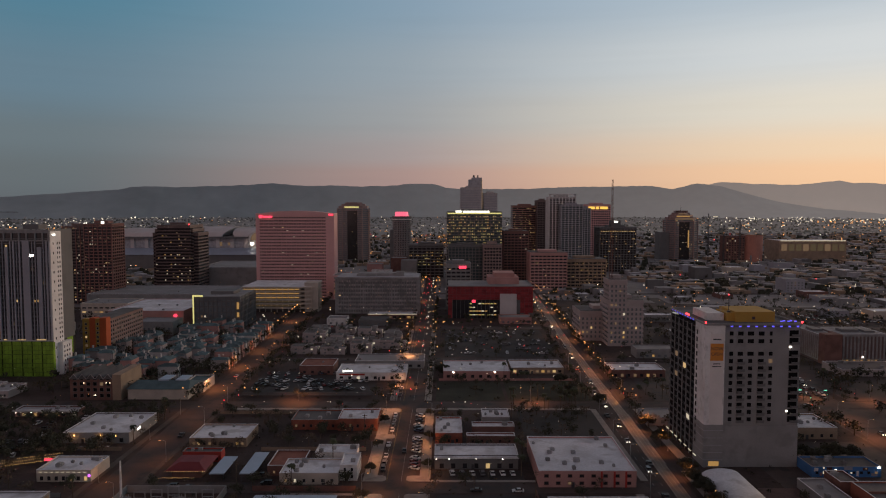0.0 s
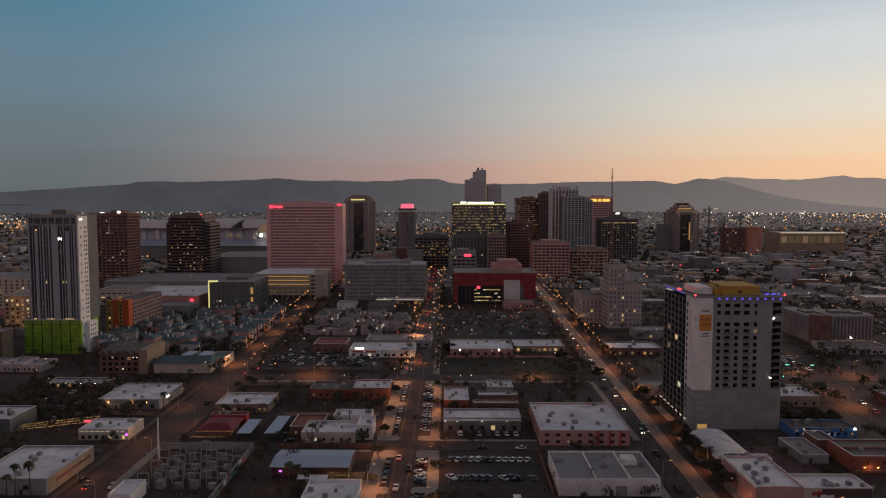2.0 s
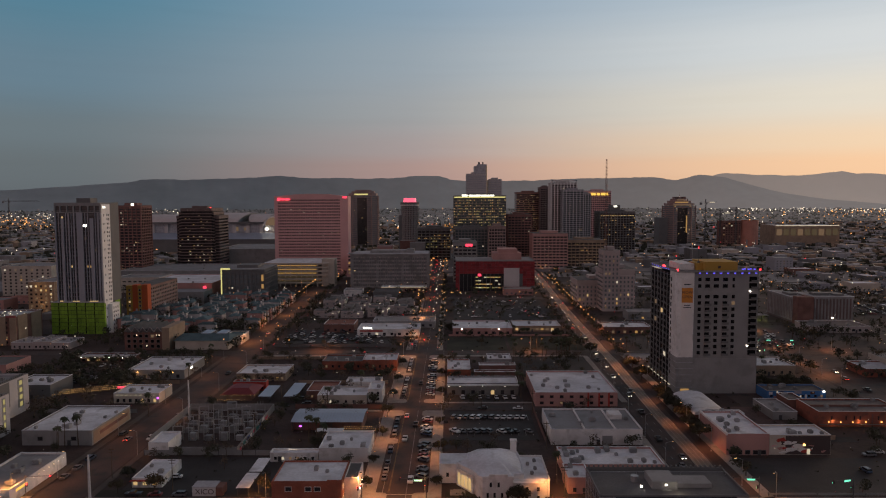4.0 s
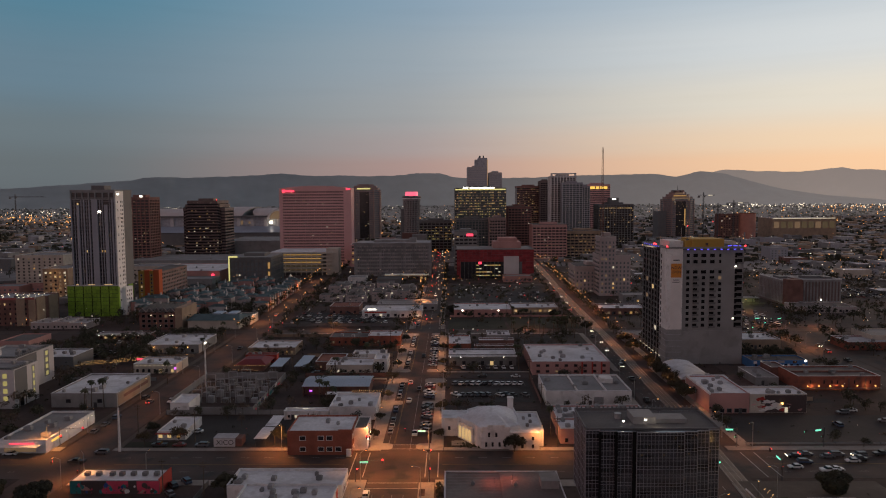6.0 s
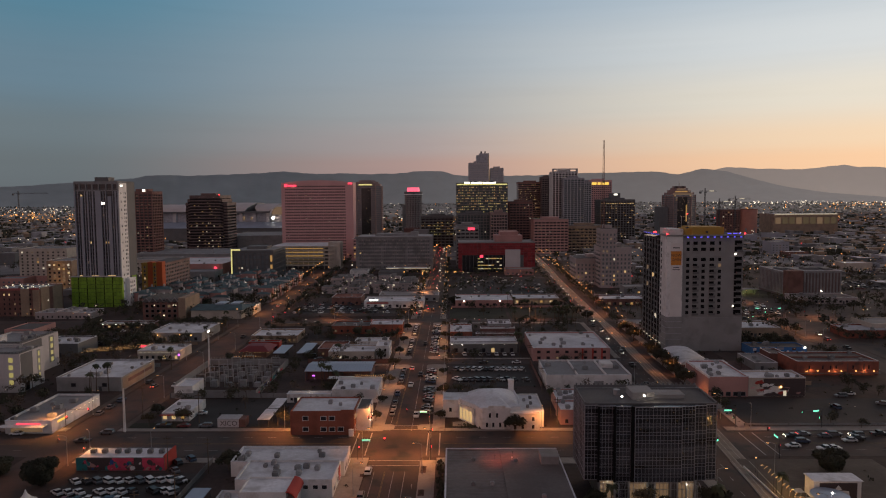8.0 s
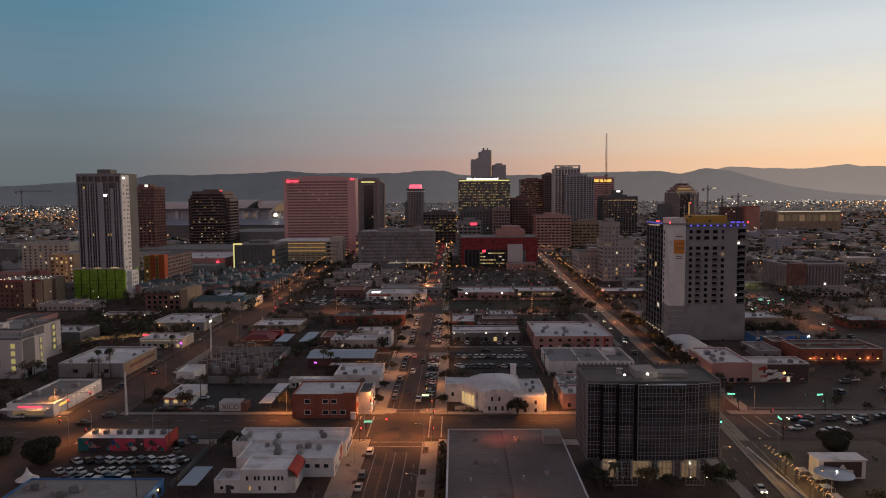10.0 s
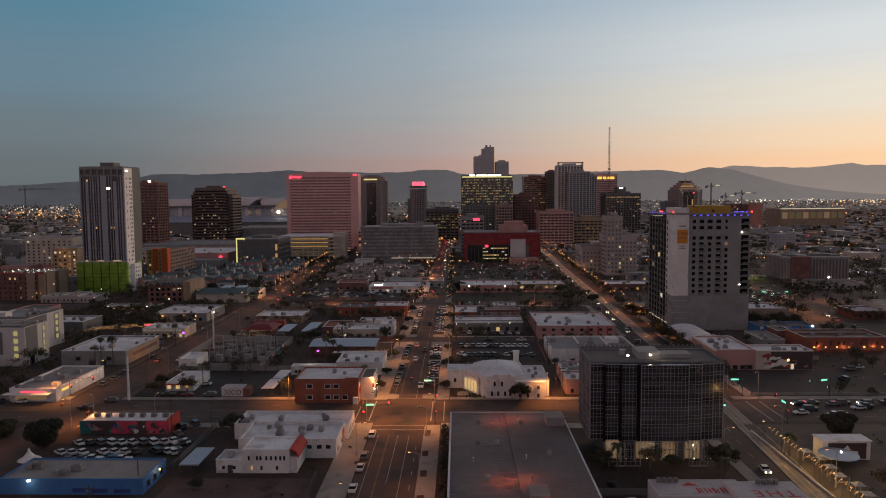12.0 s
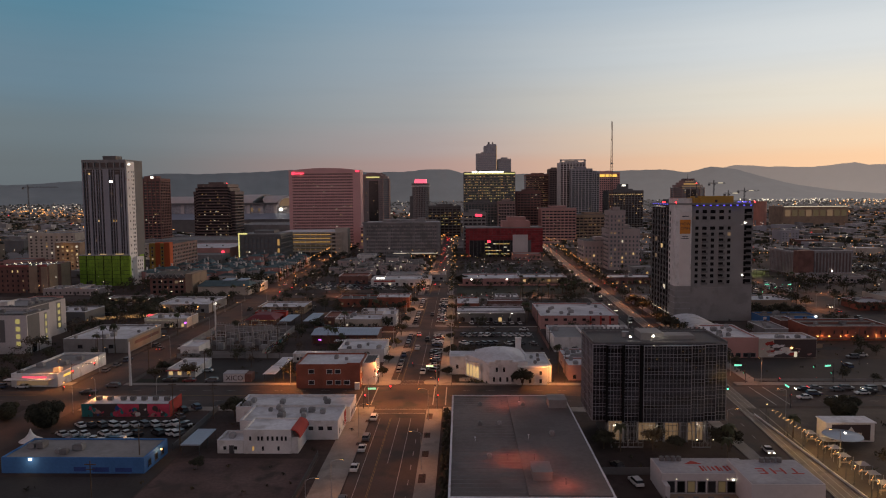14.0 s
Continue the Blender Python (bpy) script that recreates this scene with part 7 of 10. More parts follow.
def eight_sided(name, x, y, w, d, h, floors, wall, glass, label, cut, lit, lits, tiers):
    """An office tower on a cut-cornered plan: glazing, floor bands, corner piers and stepped top tiers."""
    b = thing(name, x, y, 0, label, "office tower")
    FOOT.append((x, x + w, y, y + d))
    bm = bmesh.new()
    prism(bm, octagon(w, d, cut, .5), 0, h - .5)
    part("glazing", bm, glass, b)
    fl = h / floors
    bm = bmesh.new()
    for k in range(floors):
        prism(bm, octagon(w, d, cut), k * fl, k * fl + fl * .38)
    tagged(part("spandrel_relief", bm, wall, b), kind="stuff")
    bm = bmesh.new()
    for px, py in octagon(w, d, cut):
        tube(bm, (px, py, 0), (px, py, h + .4), 1.1, n=6)
    tagged(part("facade_fluting", bm, wall, b), kind="stuff")
    part("dark_bay", boxes((w * .34, w * .66, -.3, .6, 4, h - fl)), M["glass_black"], b, "dark glazed middle bay")
    z = h
    for k, (inset, up) in enumerate(tiers):
        bm = bmesh.new()
        prism(bm, [(inset + px, inset + py) for px, py in octagon(w - 2 * inset, d - 2 * inset, cut * .8)], z, z + up)
        part("top_tier", bm, wall, b)
        z += up
    rr, joined, n = random.Random(floors), {}, int((w - 2 * cut) / 2.4)
    for _ in range(lit):
        g, i, k = rr.choice(lits), rr.randrange(n), rr.randrange(2, floors)
        x0, z0 = cut + (w - 2 * cut) * (i + .2) / n, k * fl + fl * .45
        box(joined.setdefault(g.name, bmesh.new()), x0, x0 + 1.5, -.34, .6, z0, z0 + fl * .3)
    for gn, bm in joined.items():
        tagged(part("window_glow", bm, bpy.data.materials[gn], b), kind="stuff")
    return b


b = eight_sided("green_topped_tower", -207, 1430, 60, 44, 102, 26, M["brickbrown"], M["glass_blue"], "dark eight-sided office tower with a lit sign", 11, 16, FAINT, ((2, 5), (7, 4), (13, 3)))
part("sign", boxes((15, 42, .2, 1.8, 103.6, 106)), M["lime"], b, "yellow-green lit sign")
b = thing("red_topped_tower", -74, 1306, 0, "slim round tower with a dark ring and a glowing red crown", "office tower")
FOOT.append((-94, -56, 1290, 1326))
bm = bmesh.new()
tube(bm, (0, 0, 0), (0, 0, 82), 15.5, n=32)
part("glazing", bm, M["glass"], b)
rib = mesh_of("round tower rib", lambda: boxes((-.75, .75, -.5, .3, 0, 82)), M["grey"])
for i in range(32):
    a = 2 * math.pi * i / 32
    shared("rib", rib, b, pose(15.5 * math.cos(a), 15.5 * math.sin(a), 0, 0, 0, math.degrees(a) + 90))
bm = bmesh.new()
for k in range(21):
    tube(bm, (0, 0, 2 + k * 3.9), (0, 0, 3.4 + k * 3.9), 15.8, n=32)
tagged(part("spandrel_relief", bm, M["brickbrown"], b), kind="stuff")
part("side_wing", boxes((-20, -12, -8, 14, 0, 66)), M["greydark"], b, "dark lower wing")
bm = bmesh.new()
tube(bm, (0, 0, 82), (0, 0, 86), 15.5, 17, 32)
tube(bm, (0, 0, 86), (0, 0, 89.5), 17, n=32)
part("round_lounge", bm, M["greydark"], b, "dark round lounge ring")
bm = bmesh.new()
tube(bm, (0, 0, 83.4), (0, 0, 85.2), 16.9, 17.3, 32)
part("pale_ring", bm, M["flank"], b, "pale ring under the lounge")
bm = bmesh.new()
tube(bm, (0, 0, 89.5), (0, 0, 97), 12, 11, 28)
part("red_crown", bm, M["pinksign"], b, "glowing pink-red crown")


def office_core():
    b, w = highrise("lit_office_tower", 4.5, 80, 1035, 45, 100, 25, M["greydark"], M["glass_teal"], "glass office tower with many lit floors and a bright crown", .22, 14, M["greydark"], 260, [M["greenlit"], M["amber"], M["greenlit"], M["dim"], M["warm"]], 0, proud=.3, lit_zone=(.5, .96), pier_w=.25)
    part("crown_light", boxes((1, w - 1, -.5, -.1, 97, 98.6)), M["lime"], b, "bright crown light line")
    part("crown_sign", boxes((12, 20, -.8, -.4, 99, 101.5), (22, 38, -.8, -.4, 99, 101.2), (39, 58, -.8, -.4, 99, 101.2)), M["whitesign"], b, "white lit sign bars")
    k = 0
    for u in range(6):
        shared("lit_window", window_mesh(2.1, 2.6, M["greydark"], M["amber"], True), b, pose(30 + u * 2.4, .2, 25))
    b, w = highrise("tall_bank_tower", 27, 61, 1200, 40, 137, 36, M["towergrey"], M["glass_grey"], "tallest tower with a stepped dark top", .25, 9, M["mullion"], 4, FAINT)
    part("stepped_top", boxes((13, 34, 2, 38, 137, 150), (18, 34, 5, 34, 150, 153)), M["glass_grey"], b)
    part("mast_box", boxes((20, 23, 14, 20, 153, 157), (27, 29, 14, 20, 153, 157)), M["greydark"], b)
    part("light_edge", boxes((w - .2, w + .3, -.5, 0, 100, 150)), M["amber"], b, "warm-lit corner edge")
    highrise("tall_bank_annex", 64, 86, 1205, 34, 128, 33, M["towergrey"], M["glass_grey"], "slim grey annex beside the tallest tower", .25, 5, M["mullion"], 2, FAINT)
    highrise("dark_office_tower", 131.5, 181, 1425, 40, 108, 26, M["maroon"], M["glass"], "dark red-brown office tower with lit rows", .4, 0, None, 190, [M["amber"], M["dim"], M["dim"], M["warm"]])
    highrise("dark_slab", 176, 196, 1400, 40, 118, 28, M["umber"], M["glass"], "narrow dark slab tower", .5, 4, None, 3, FAINT)
    b, w = highrise("white_framed_tower", 171, 215, 1220, 36, 122, 33, M["towergrey"], M["glass"], "pale framed residential tower", .28, 8, M["white"], 18, FAINT, cat="apartment tower", pier_w=.7)
    part("crown_frame", boxes((0, 3, 0, 3, 120, 126), (12, 14, 0, 3, 120, 126), (26, 28, 0, 3, 120, 126), (41, 44, 0, 3, 120, 126), (0, 44, 0, 3, 125, 127)), M["white"], b, "open white crown frame")
    b, w = highrise("blue_glass_tower", 187, 222, 1195, 30, 110, 32, M["bluegrey"], M["glass_teal"], "blue-grey glass residential tower", .3, 6, M["mullion"], 26, FAINT, cat="apartment tower")
    highrise("blue_glass_tower", 222, 236, 1205, 30, 104, 30, M["bluegrey"], M["glass_teal"], "narrow blue-grey glass tower wing", .3, 3, M["mullion"], 6, FAINT, cat="apartment tower")
    b, w = highrise("signed_bank_tower", 265, 313, 1395, 40, 110, 26, M["pinkstone"], M["glass"], "pale pink office tower with a yellow lit sign", .45, 12, M["pinkstone"], 12, FAINT)
    part("sign", boxes((6, 18, -.8, -.4, 101, 106), (20, 26, -.8, -.4, 101, 106), (28, 42, -.8, -.4, 101, 106)), M["yellowsign"], b, "yellow lit sign bars")
    b, w = highrise("black_office_block", 253, 313, 1215, 44, 73, 18, M["greydark"], M["glass_black"], "black glass office block with one lit floor", .2, 12, M["greydark"], 60, [M["amber"], M["dim"], M["warm"]], lit_zone=(.12, .96))
    for i in range(15):
        shared("lit_window", window_mesh(2.2, 2.0, M["greydark"], M["warm"] if i % 4 else M["amber"], True), b, pose(3 + i * 3.8, .2, 65))
    part("roof_box", boxes((20, 36, 8, 24, 73, 84)), M["greydark"], b)
    part("logo_lamp", boxes((25, 31, 7.5, 7.9, 80.5, 83)), M["whitesign"], b, "white lit emblem shape")
    highrise("red_brick_midrise", 86, 122, 1080, 40, 72, 18, M["maroon"], M["glass"], "red-brown mid-rise with faint lights", .45, 7, None, 16, FAINT)
    highrise("brown_midrise", 52, 76, 985, 30, 58, 14, M["brickbrown"], M["glass"], "brown mid-rise before a glass tower", .4, 6, None, 14, [M["dim"], M["amber"]])
    highrise("dark_glass_midrise", 6, 52, 1000, 30, 56, 14, M["greydark"], M["glass_teal"], "dark teal glass base block", .25, 10, M["greydark"], 12, FAINT)
    highrise("brick_hotel_midrise", 112, 160, 980, 40, 48, 12, M["towerbrick"], M["glass"], "broad red brick hotel", .5, 9, None, 20, FAINT)
    highrise("amber_midrise", 162, 215, 1000, 40, 38, 9, M["tan"], M["glass"], "tan mid-rise with rows of amber windows", .45, 9, None, 70, [M["amber"], M["dim"]])
    highrise("low_lit_office", -52, 0, 1120, 40, 50, 11, M["greydark"], M["glass"], "dark office with amber lit ribbon floors", .35, 8, None, 50, [M["amber"], M["greenlit"]], lit_zone=(.4, .9))
    b = eight_sided("brown_capped_office", 436, 1440, 62, 46, 80, 19, M["brickbrown"], M["glass_blue"], "brown eight-sided office tower with a lit stepped cap", 13, 36, FAINT + [M["amber"]], ((3, 5), (8, 5), (13, 4), (19, 4)))
    part("side_wing", boxes((-14, 4, 6, 40, 0, 56)), M["greydark"], b, "dark lower wing")
    for k, (z, i) in enumerate(((80.6, 3), (85.6, 8), (90.6, 13))):
        part("cap_light", boxes((i + 10, 52 - i, i - .5, i - .1, z, z + 2.4)), M["amber" if k == 1 else "dim"], b, "warm light band")
    part("light_edge", boxes((38, 40.5, -.6, -.2, 26, 60)), M["amber"], b)
    bm = bmesh.new()
    tube(bm, (31, 23, 98), (31, 23, 108), .5, .2, 6)
    part("spire", bm, M["steel"], b)
    t = thing("round_brick_tower", 596, 1415, 0, "round terracotta brick building", "building")
    bm = bmesh.new()
    tube(bm, (0, 18, 0), (0, 18, 50), 19, n=28)
    part("wall", bm, M["terra"], t)
    bm = bmesh.new()
    tube(bm, (0, 18, 50), (0, 18, 51), 19.4, n=28)
    part("parapet", bm, M["brick"], t)
    lowrise("brick_slab", 540, 577, 1420, 1450, 50, M["brickdark"], M["roof_grey"], "dark brick slab beside a round tower", units=2, front=(7, 10, 2.4, 2, 4, 4.4))
    b = lowrise("lit_exhibition_hall", 650, 780, 1435, 1500, 40, M["tan"], M["roof_white"], "long exhibition hall with a yellow lit wall", units=8)
    part("eave_light", boxes((2, 128, -1, -.4, 39, 40.5)), M["pale"], b, "row of eave lights")
    # the light on the wall is put in as emission of these panels
    for i in range(9):
        part("lit_panel", boxes((4 + i * 14, 15 + i * 14, -.4, 0, 20, 33)), M["lobby" if i % 3 else "dim"], b)


office_core()


def middle_blocks():
    """The concrete block, the red campus hall and the stepped hotel."""
    b, w = highrise("grey_slab_block", -108, -24, 780, 44, 36.5, 9, M["slabgrey"], M["greydark"], "long grey concrete block with deep upright fins", .42, 34, M["slabgrey"], 14, FAINT, proud=.3, pier_w=.36, roof="roof_pale")
    # pale panels at random places in each storey
    for k in range(8):
        spots = [n for n in range(34) if R2.random() < .34]
        part("pale_blinds", boxes(*((1.3 + n * 2.43, 2.4 + n * 2.43, -.12, -.06, 4.6 + k * 3.9, 6.4 + k * 3.9) for n in spots)), M["stone"], b, "row of pale panels")
    for x0, x1 in ((-.6, 2), (27.4, 28.6), (55.4, 56.6), (w - 2, w + .6)):
        part("end_pier", boxes((x0, x1, -.6, 3, 0, 36.4)), M["slabgrey"], b, "broad concrete pier")
    part("roof_house", boxes((20, 40, 10, 30, 36, 39)), M["grey"], b)
    part("roof_house", boxes((60, 68, 12, 20, 36, 41.5)), M["grey"], b)
    cap = part("cornice", boxes((-1.4, w + 1.4, -1.4, .4, 35.2, 36.9)), M["slabgrey"], b)
    l = lowrise("pale_canopy_row", -72, -25, 745, 765, 5, M["brickdark"], M["roof_white"], "long low building with a white lit canopy", units=2, front=(10, 1, 3, 2, 1, 3), lit=.4)
    part("canopy_light", boxes((0, 47, -.6, -.2, 4.7, 5.2)), M["pale"], l)
    c = thing("red_campus_hall", 5, 750, 0, "broad dark red panelled hall with a lit glazed opening", "campus building")
    W, D, H = 82, 55, 31
    part("core", boxes((.5, W - .5, .6, D, 0, H - .4)), M["greydark"], c)
    pw, ph = 4.1, 2.55
    pm = mesh_of("red facade panel", lambda: boxes((0, pw - .1, -.25, .6, 0, ph - .1)), M["redpanel"])
    for i in range(20):
        for k in range(12):
            x, z = i * pw, .3 + k * ph
            if 4 < x < 66 and z < 17.5 or z < 5 and i % 2:
                continue
            shared("facade_panel", pm, c, pose(x, .4, z))
    part("glazing", boxes((4, 66, .5, .9, 0, 18)), M["glass"], c)
    for i in range(16):
        part("glazing_bar", boxes((4 + i * 4, 4.3 + i * 4, .2, .6, 0, 18)), M["greydark"], c)
    for k in range(4):
        for i in range(9):
            if R.random() < .75:
                shared("lit_window", window_mesh(2.6, 1.1, M["greydark"], R.choice((M["amber"], M["greenlit"], M["pale"])), True), c, pose(22 + i * 2.9, .45, 3 + k * 3.6))
    part("white_block", boxes((50, 66, -1.5, 8, 0, 24)), M["towergrey"], c, "plain pale stair block")
    part("red_emblem", boxes((23, 26.5, .2, .5, 15.4, 18)), M["redsign"], c, "glowing red emblem")
    part("roof", boxes((.6, W - .6, 1, D - .5, H - .3, H + .1)), M["roof_grey"], c)
    part("parapet", boxes((0, W, .1, .7, H, H + .8), (0, .6, .7, D, H, H + .8), (W - .6, W, .7, D, H, H + .8)), M["grey"], c)
    part("upper_hall", boxes((40, 70, 18, 50, H, H + 7), (46, 66, 22, 48, H + 7, H + 11)), M["pink"], c, "dull pink upper hall")
    b, w = highrise("grey_annex", 3, 30, 830, 40, 46, 11, M["grey"], M["glass"], "grey office with a red lit sign", .5, 5, M["grey"], 3, FAINT)
    part("sign", boxes((14, 22, -.6, -.2, 41, 44)), M["redsign"], b)
    # stepped hotel
    for xa, xb, ya, d, h in ((111, 160, 640, 34, 24), (128.5, 156, 618, 30, 36), (128.8, 143, 617.5, 20, 52)):
        b, w = highrise("stepped_stone_hotel", xa, xb, ya, d, h, max(6, int(h / 3.6)), M["stone"], M["stone"], "rosy grey stone hotel that steps back in tiers", .5, 0, None, 0)
        n = int((xb - xa) / 3.4)
        facade(b, "f", (xb - xa, d), grid(.8, xb - xa - .8, n, 2.5, 3.6, int((h - 4) / 3.6)), 1.3, 1.9, M["stone"], M["glass_blue"], .06, far=True)
        facade(b, "l", (xb - xa, d), grid(.8, d - .8, max(2, int(d / 3.6)), 2.5, 3.6, int((h - 4) / 3.6)), 1.3, 1.9, M["stone"], M["glass_blue"], .03, far=True)
    # courthouse
    b = thing("finned_office", 262, 554, 0, "five-storey finned office with a slotted wing and brick corner", "office")
    FOOT.append((260, 308, 552, 608))
    part("front_wall", boxes((12, 44, 4.6, 34, 3.4, 21.6)), M["umber"], b, "dark wall behind fins")
    part("ground_floor", boxes((12.4, 43.6, 6.4, 33, 0, 3.4)), M["greydark"], b)
    part("wing", boxes((.5, 12, 8, 52, 0, 20.6)), M["umber"], b, "dark slotted wing")
    part("brick_corner", boxes((0, 12, 0, 8, 0, 22.4), (9.6, 12, 8, 14, 20, 22.4)), M["brickdark"], b, "solid dark brick corner")
    fin = mesh_of("office fin", lambda: boxes((-.55, .55, -.5, .3, 3.2, 20.4)), M["slabgrey"])
    for i in range(13):
        shared("fin", fin, b, pose(12.8 + i * 2.55, 4.6, 0))
    part("front_beam", boxes((12, 44.3, 4.0, 4.7, 20.2, 21.9), (12, 44.3, 4.2, 4.8, 2.9, 3.6)), M["slabgrey"], b, "pale beams above and below the fins")
    wfin = mesh_of("wing fin", lambda: boxes((-.3, .1, -.6, .6, 2.4, 20.2)), M["slabgrey"])
    for i in range(17):
        shared("fin", wfin, b, pose(.5, 9.4 + i * 2.55, 0))
    part("wing_beam", boxes((.1, .6, 8, 52, 19.4, 20.9), (.2, .6, 8, 52, 1.6, 2.6)), M["slabgrey"], b)
    part("roof", boxes((.9, 11.6, 8.4, 51.6, 20.6, 21), (12.4, 43.8, 5, 33.6, 21.6, 22)), M["roof_grey"], b)
    part("roof_edge", boxes((12, 44.4, 3.9, 4.3, 21.9, 22.2), (.0, .5, 8, 52, 20.9, 21.2), (43.9, 44.4, 4.3, 34, 21.6, 22.2)), M["roof_white"], b)
    for u in ((18, 30, 12, 20, 22, 24), (33, 40, 10, 24, 22, 23.4), (3, 9, 20, 32, 21, 22.6)):
        part("roof_unit", boxes(u), M["greydark"], b)
    for i in range(12):
        if i % 4 != 3:
            part("lobby_window", boxes((13.5 + i * 2.5, 15.0 + i * 2.5, 6.3, 6.4, .8, 2.4)), M["dim" if i % 2 else "amber"], b)
    part("flood_lamp", boxes((28, 28.7, 3.2, 3.8, 4.6, 5.3)), M["lamp"], b)
    b.scale.z = .94
    lowrise("low_flat_store", 256, 298, 522, 546, 4.6, M["stone"], M["roof_brown"], "wide low store under a pale roof", units=6, front=(9, 1, 2, 1.6, 1, 3))
    k = thing("lit_parking_canopy", 226, 570, 0, "low parking canopy washed by yellow-green lamps", "canopy")
    part("roof", boxes((0, 22, 0, 10, 4.2, 4.5)), M["roof_grey"], k)
    part("back_wall", boxes((0, 22, 9.7, 10, 0, 4.2)), M["grey"], k)
    for i in range(5):
        part("post", boxes((.2 + i * 5.3, .5 + i * 5.3, .3, .6, 0, 4.2)), M["steel"], k)
    for i in range(4):
        part("lamp", boxes((3 + i * 5, 3.7 + i * 5, 4, 4.6, 3.8, 4.15)), M["lamp"], k)
    glowlamp = bpy.data.lights.new("canopy_lamp_light", "POINT")
    glowlamp.energy, glowlamp.color, glowlamp.shadow_soft_size = 420, (.85, 1, .25), .2
    for i in (1, 3):
        new("canopy_lamp_light", glowlamp).location = (229 + i * 5, 573, 3.5)
    # stadium
    s = thing("roofed_stadium", -560, 1250, 0, "huge stadium with pale domed roofs over a glazed gallery", "stadium")
    part("lower_wall", boxes((0, 258, 0, 150, 0, 30)), M["grey"], s)
    bm = bmesh.new()
    v = [bm.verts.new(c) for c in ((-4, -22, 27), (262, -22, 27), (262, 6, 37), (-4, 6, 37), (-4, 6, 30), (262, 6, 30))]
    for f in ((0, 1, 2, 3), (0, 3, 4), (1, 5, 2), (0, 4, 5, 1)):
        bm.faces.new([v[i] for i in f])
    part("skirt_roof", bm, M["roof_metal"], s, "sloping pale skirt roof")
    part("front_wall", boxes((0, 258, -20, 0, 0, 27)), M["greydark"], s)
    part("gallery", boxes((6, 252, 8, 140, 30, 53)), M["glass_grey"], s, "glazed gallery")
    for i in range(11):
        part("gallery_pier", boxes((8 + i * 24, 14 + i * 24, 5, 9, 30, 53)), M["towergrey"], s)
    part("gallery_light", boxes((176, 186, 7, 7.6, 40, 47), (196, 206, 7, 7.6, 41, 46)), M["dim"], s)
    part("eave", boxes((-6, 262, 0, 146, 53, 56)), M["greydark"], s, "dark projecting eave")
    for x0, x1, zt in ((0, 110, 68), (112, 196, 71), (198, 240, 69)):
        bm = bmesh.new()
        prev = None
        for i in range(13):
            a = math.pi * i / 12
            row = [bm.verts.new((x0 + 10 * (1 - math.sin(a)), 73 - 70 * math.cos(a), 56 + (zt - 56) * math.sin(a))), bm.verts.new((x1 - 10 * (1 - math.sin(a)), 73 - 70 * math.cos(a), 56 + (zt - 56) * math.sin(a)))]
            if prev:
                bm.faces.new((prev[0], prev[1], row[1], row[0])).smooth = True
            prev = row
        for e in (0, 1):
            end = [v for i, v in enumerate(bm.verts) if i % 2 == e]
            bm.faces.new(end)
        part("domed_roof", bm, M["towergrey"], s, "pale curved roof section")
    bm = bmesh.new()
    prev = None
    for i in range(13):
        a = math.pi * i / 12
        row = [bm.verts.new((250 - r * math.cos(a), y, 50 + r * math.sin(a))) for r, y in ((17, -3), (14, -3), (14, 5), (17, 5))]
        if prev:
            for k in range(4):
                bm.faces.new((prev[k], prev[(k + 1) % 4], row[(k + 1) % 4], row[k]))
        prev = row
    part("white_arch", bm, M["white"], s)
    bm = bmesh.new()
    for i in range(12):
        a0, a1 = math.pi * i / 12, math.pi * (i + 1) / 12
        bm.faces.new([bm.verts.new(c) for c in ((250, -1, 50), (250 - 14 * math.cos(a0), -1, 50 + 14 * math.sin(a0)), (250 - 14 * math.cos(a1), -1, 50 + 14 * math.sin(a1)))])
    part("arch_glazing", bm, M["dim"], s, "dimly lit arched window")
    bm = bmesh.new()
    tube(bm, (239, -2, 44), (239, -3, 44), 2.7, n=14)
    part("flood_lamp", bm, M["flood"], s, "blazing floodlight")
    lowrise("arena_roof_hall", -330, -215, 1010, 1120, 26, M["grey"], M["roof_grey"], "vast low hall under a grey roof", units=10)
    lowrise("long_low_hall", -370, -225, 800, 880, 17, M["grey"], M["roof_grey"], "long low convention hall with a pale roof", units=14, front=(14, 1, 4, 2, 9, 4))
    lowrise("pink_flat_hall", -300, -232, 700, 780, 15, M["pink"], M["roof_white"], "low pinkish hall with a red neon sign", units=8, front=(6, 1, 4, 3, 2, 4))
    n = thing("red_neon_sign", -238, 697, 8, "round glowing red neon sign", "sign")
    bm = bmesh.new()
    tube(bm, (0, 0, 3), (0, -.6, 3), 1.7, n=14)
    part("disc", bm, M["redsign"], n)


middle_blocks()


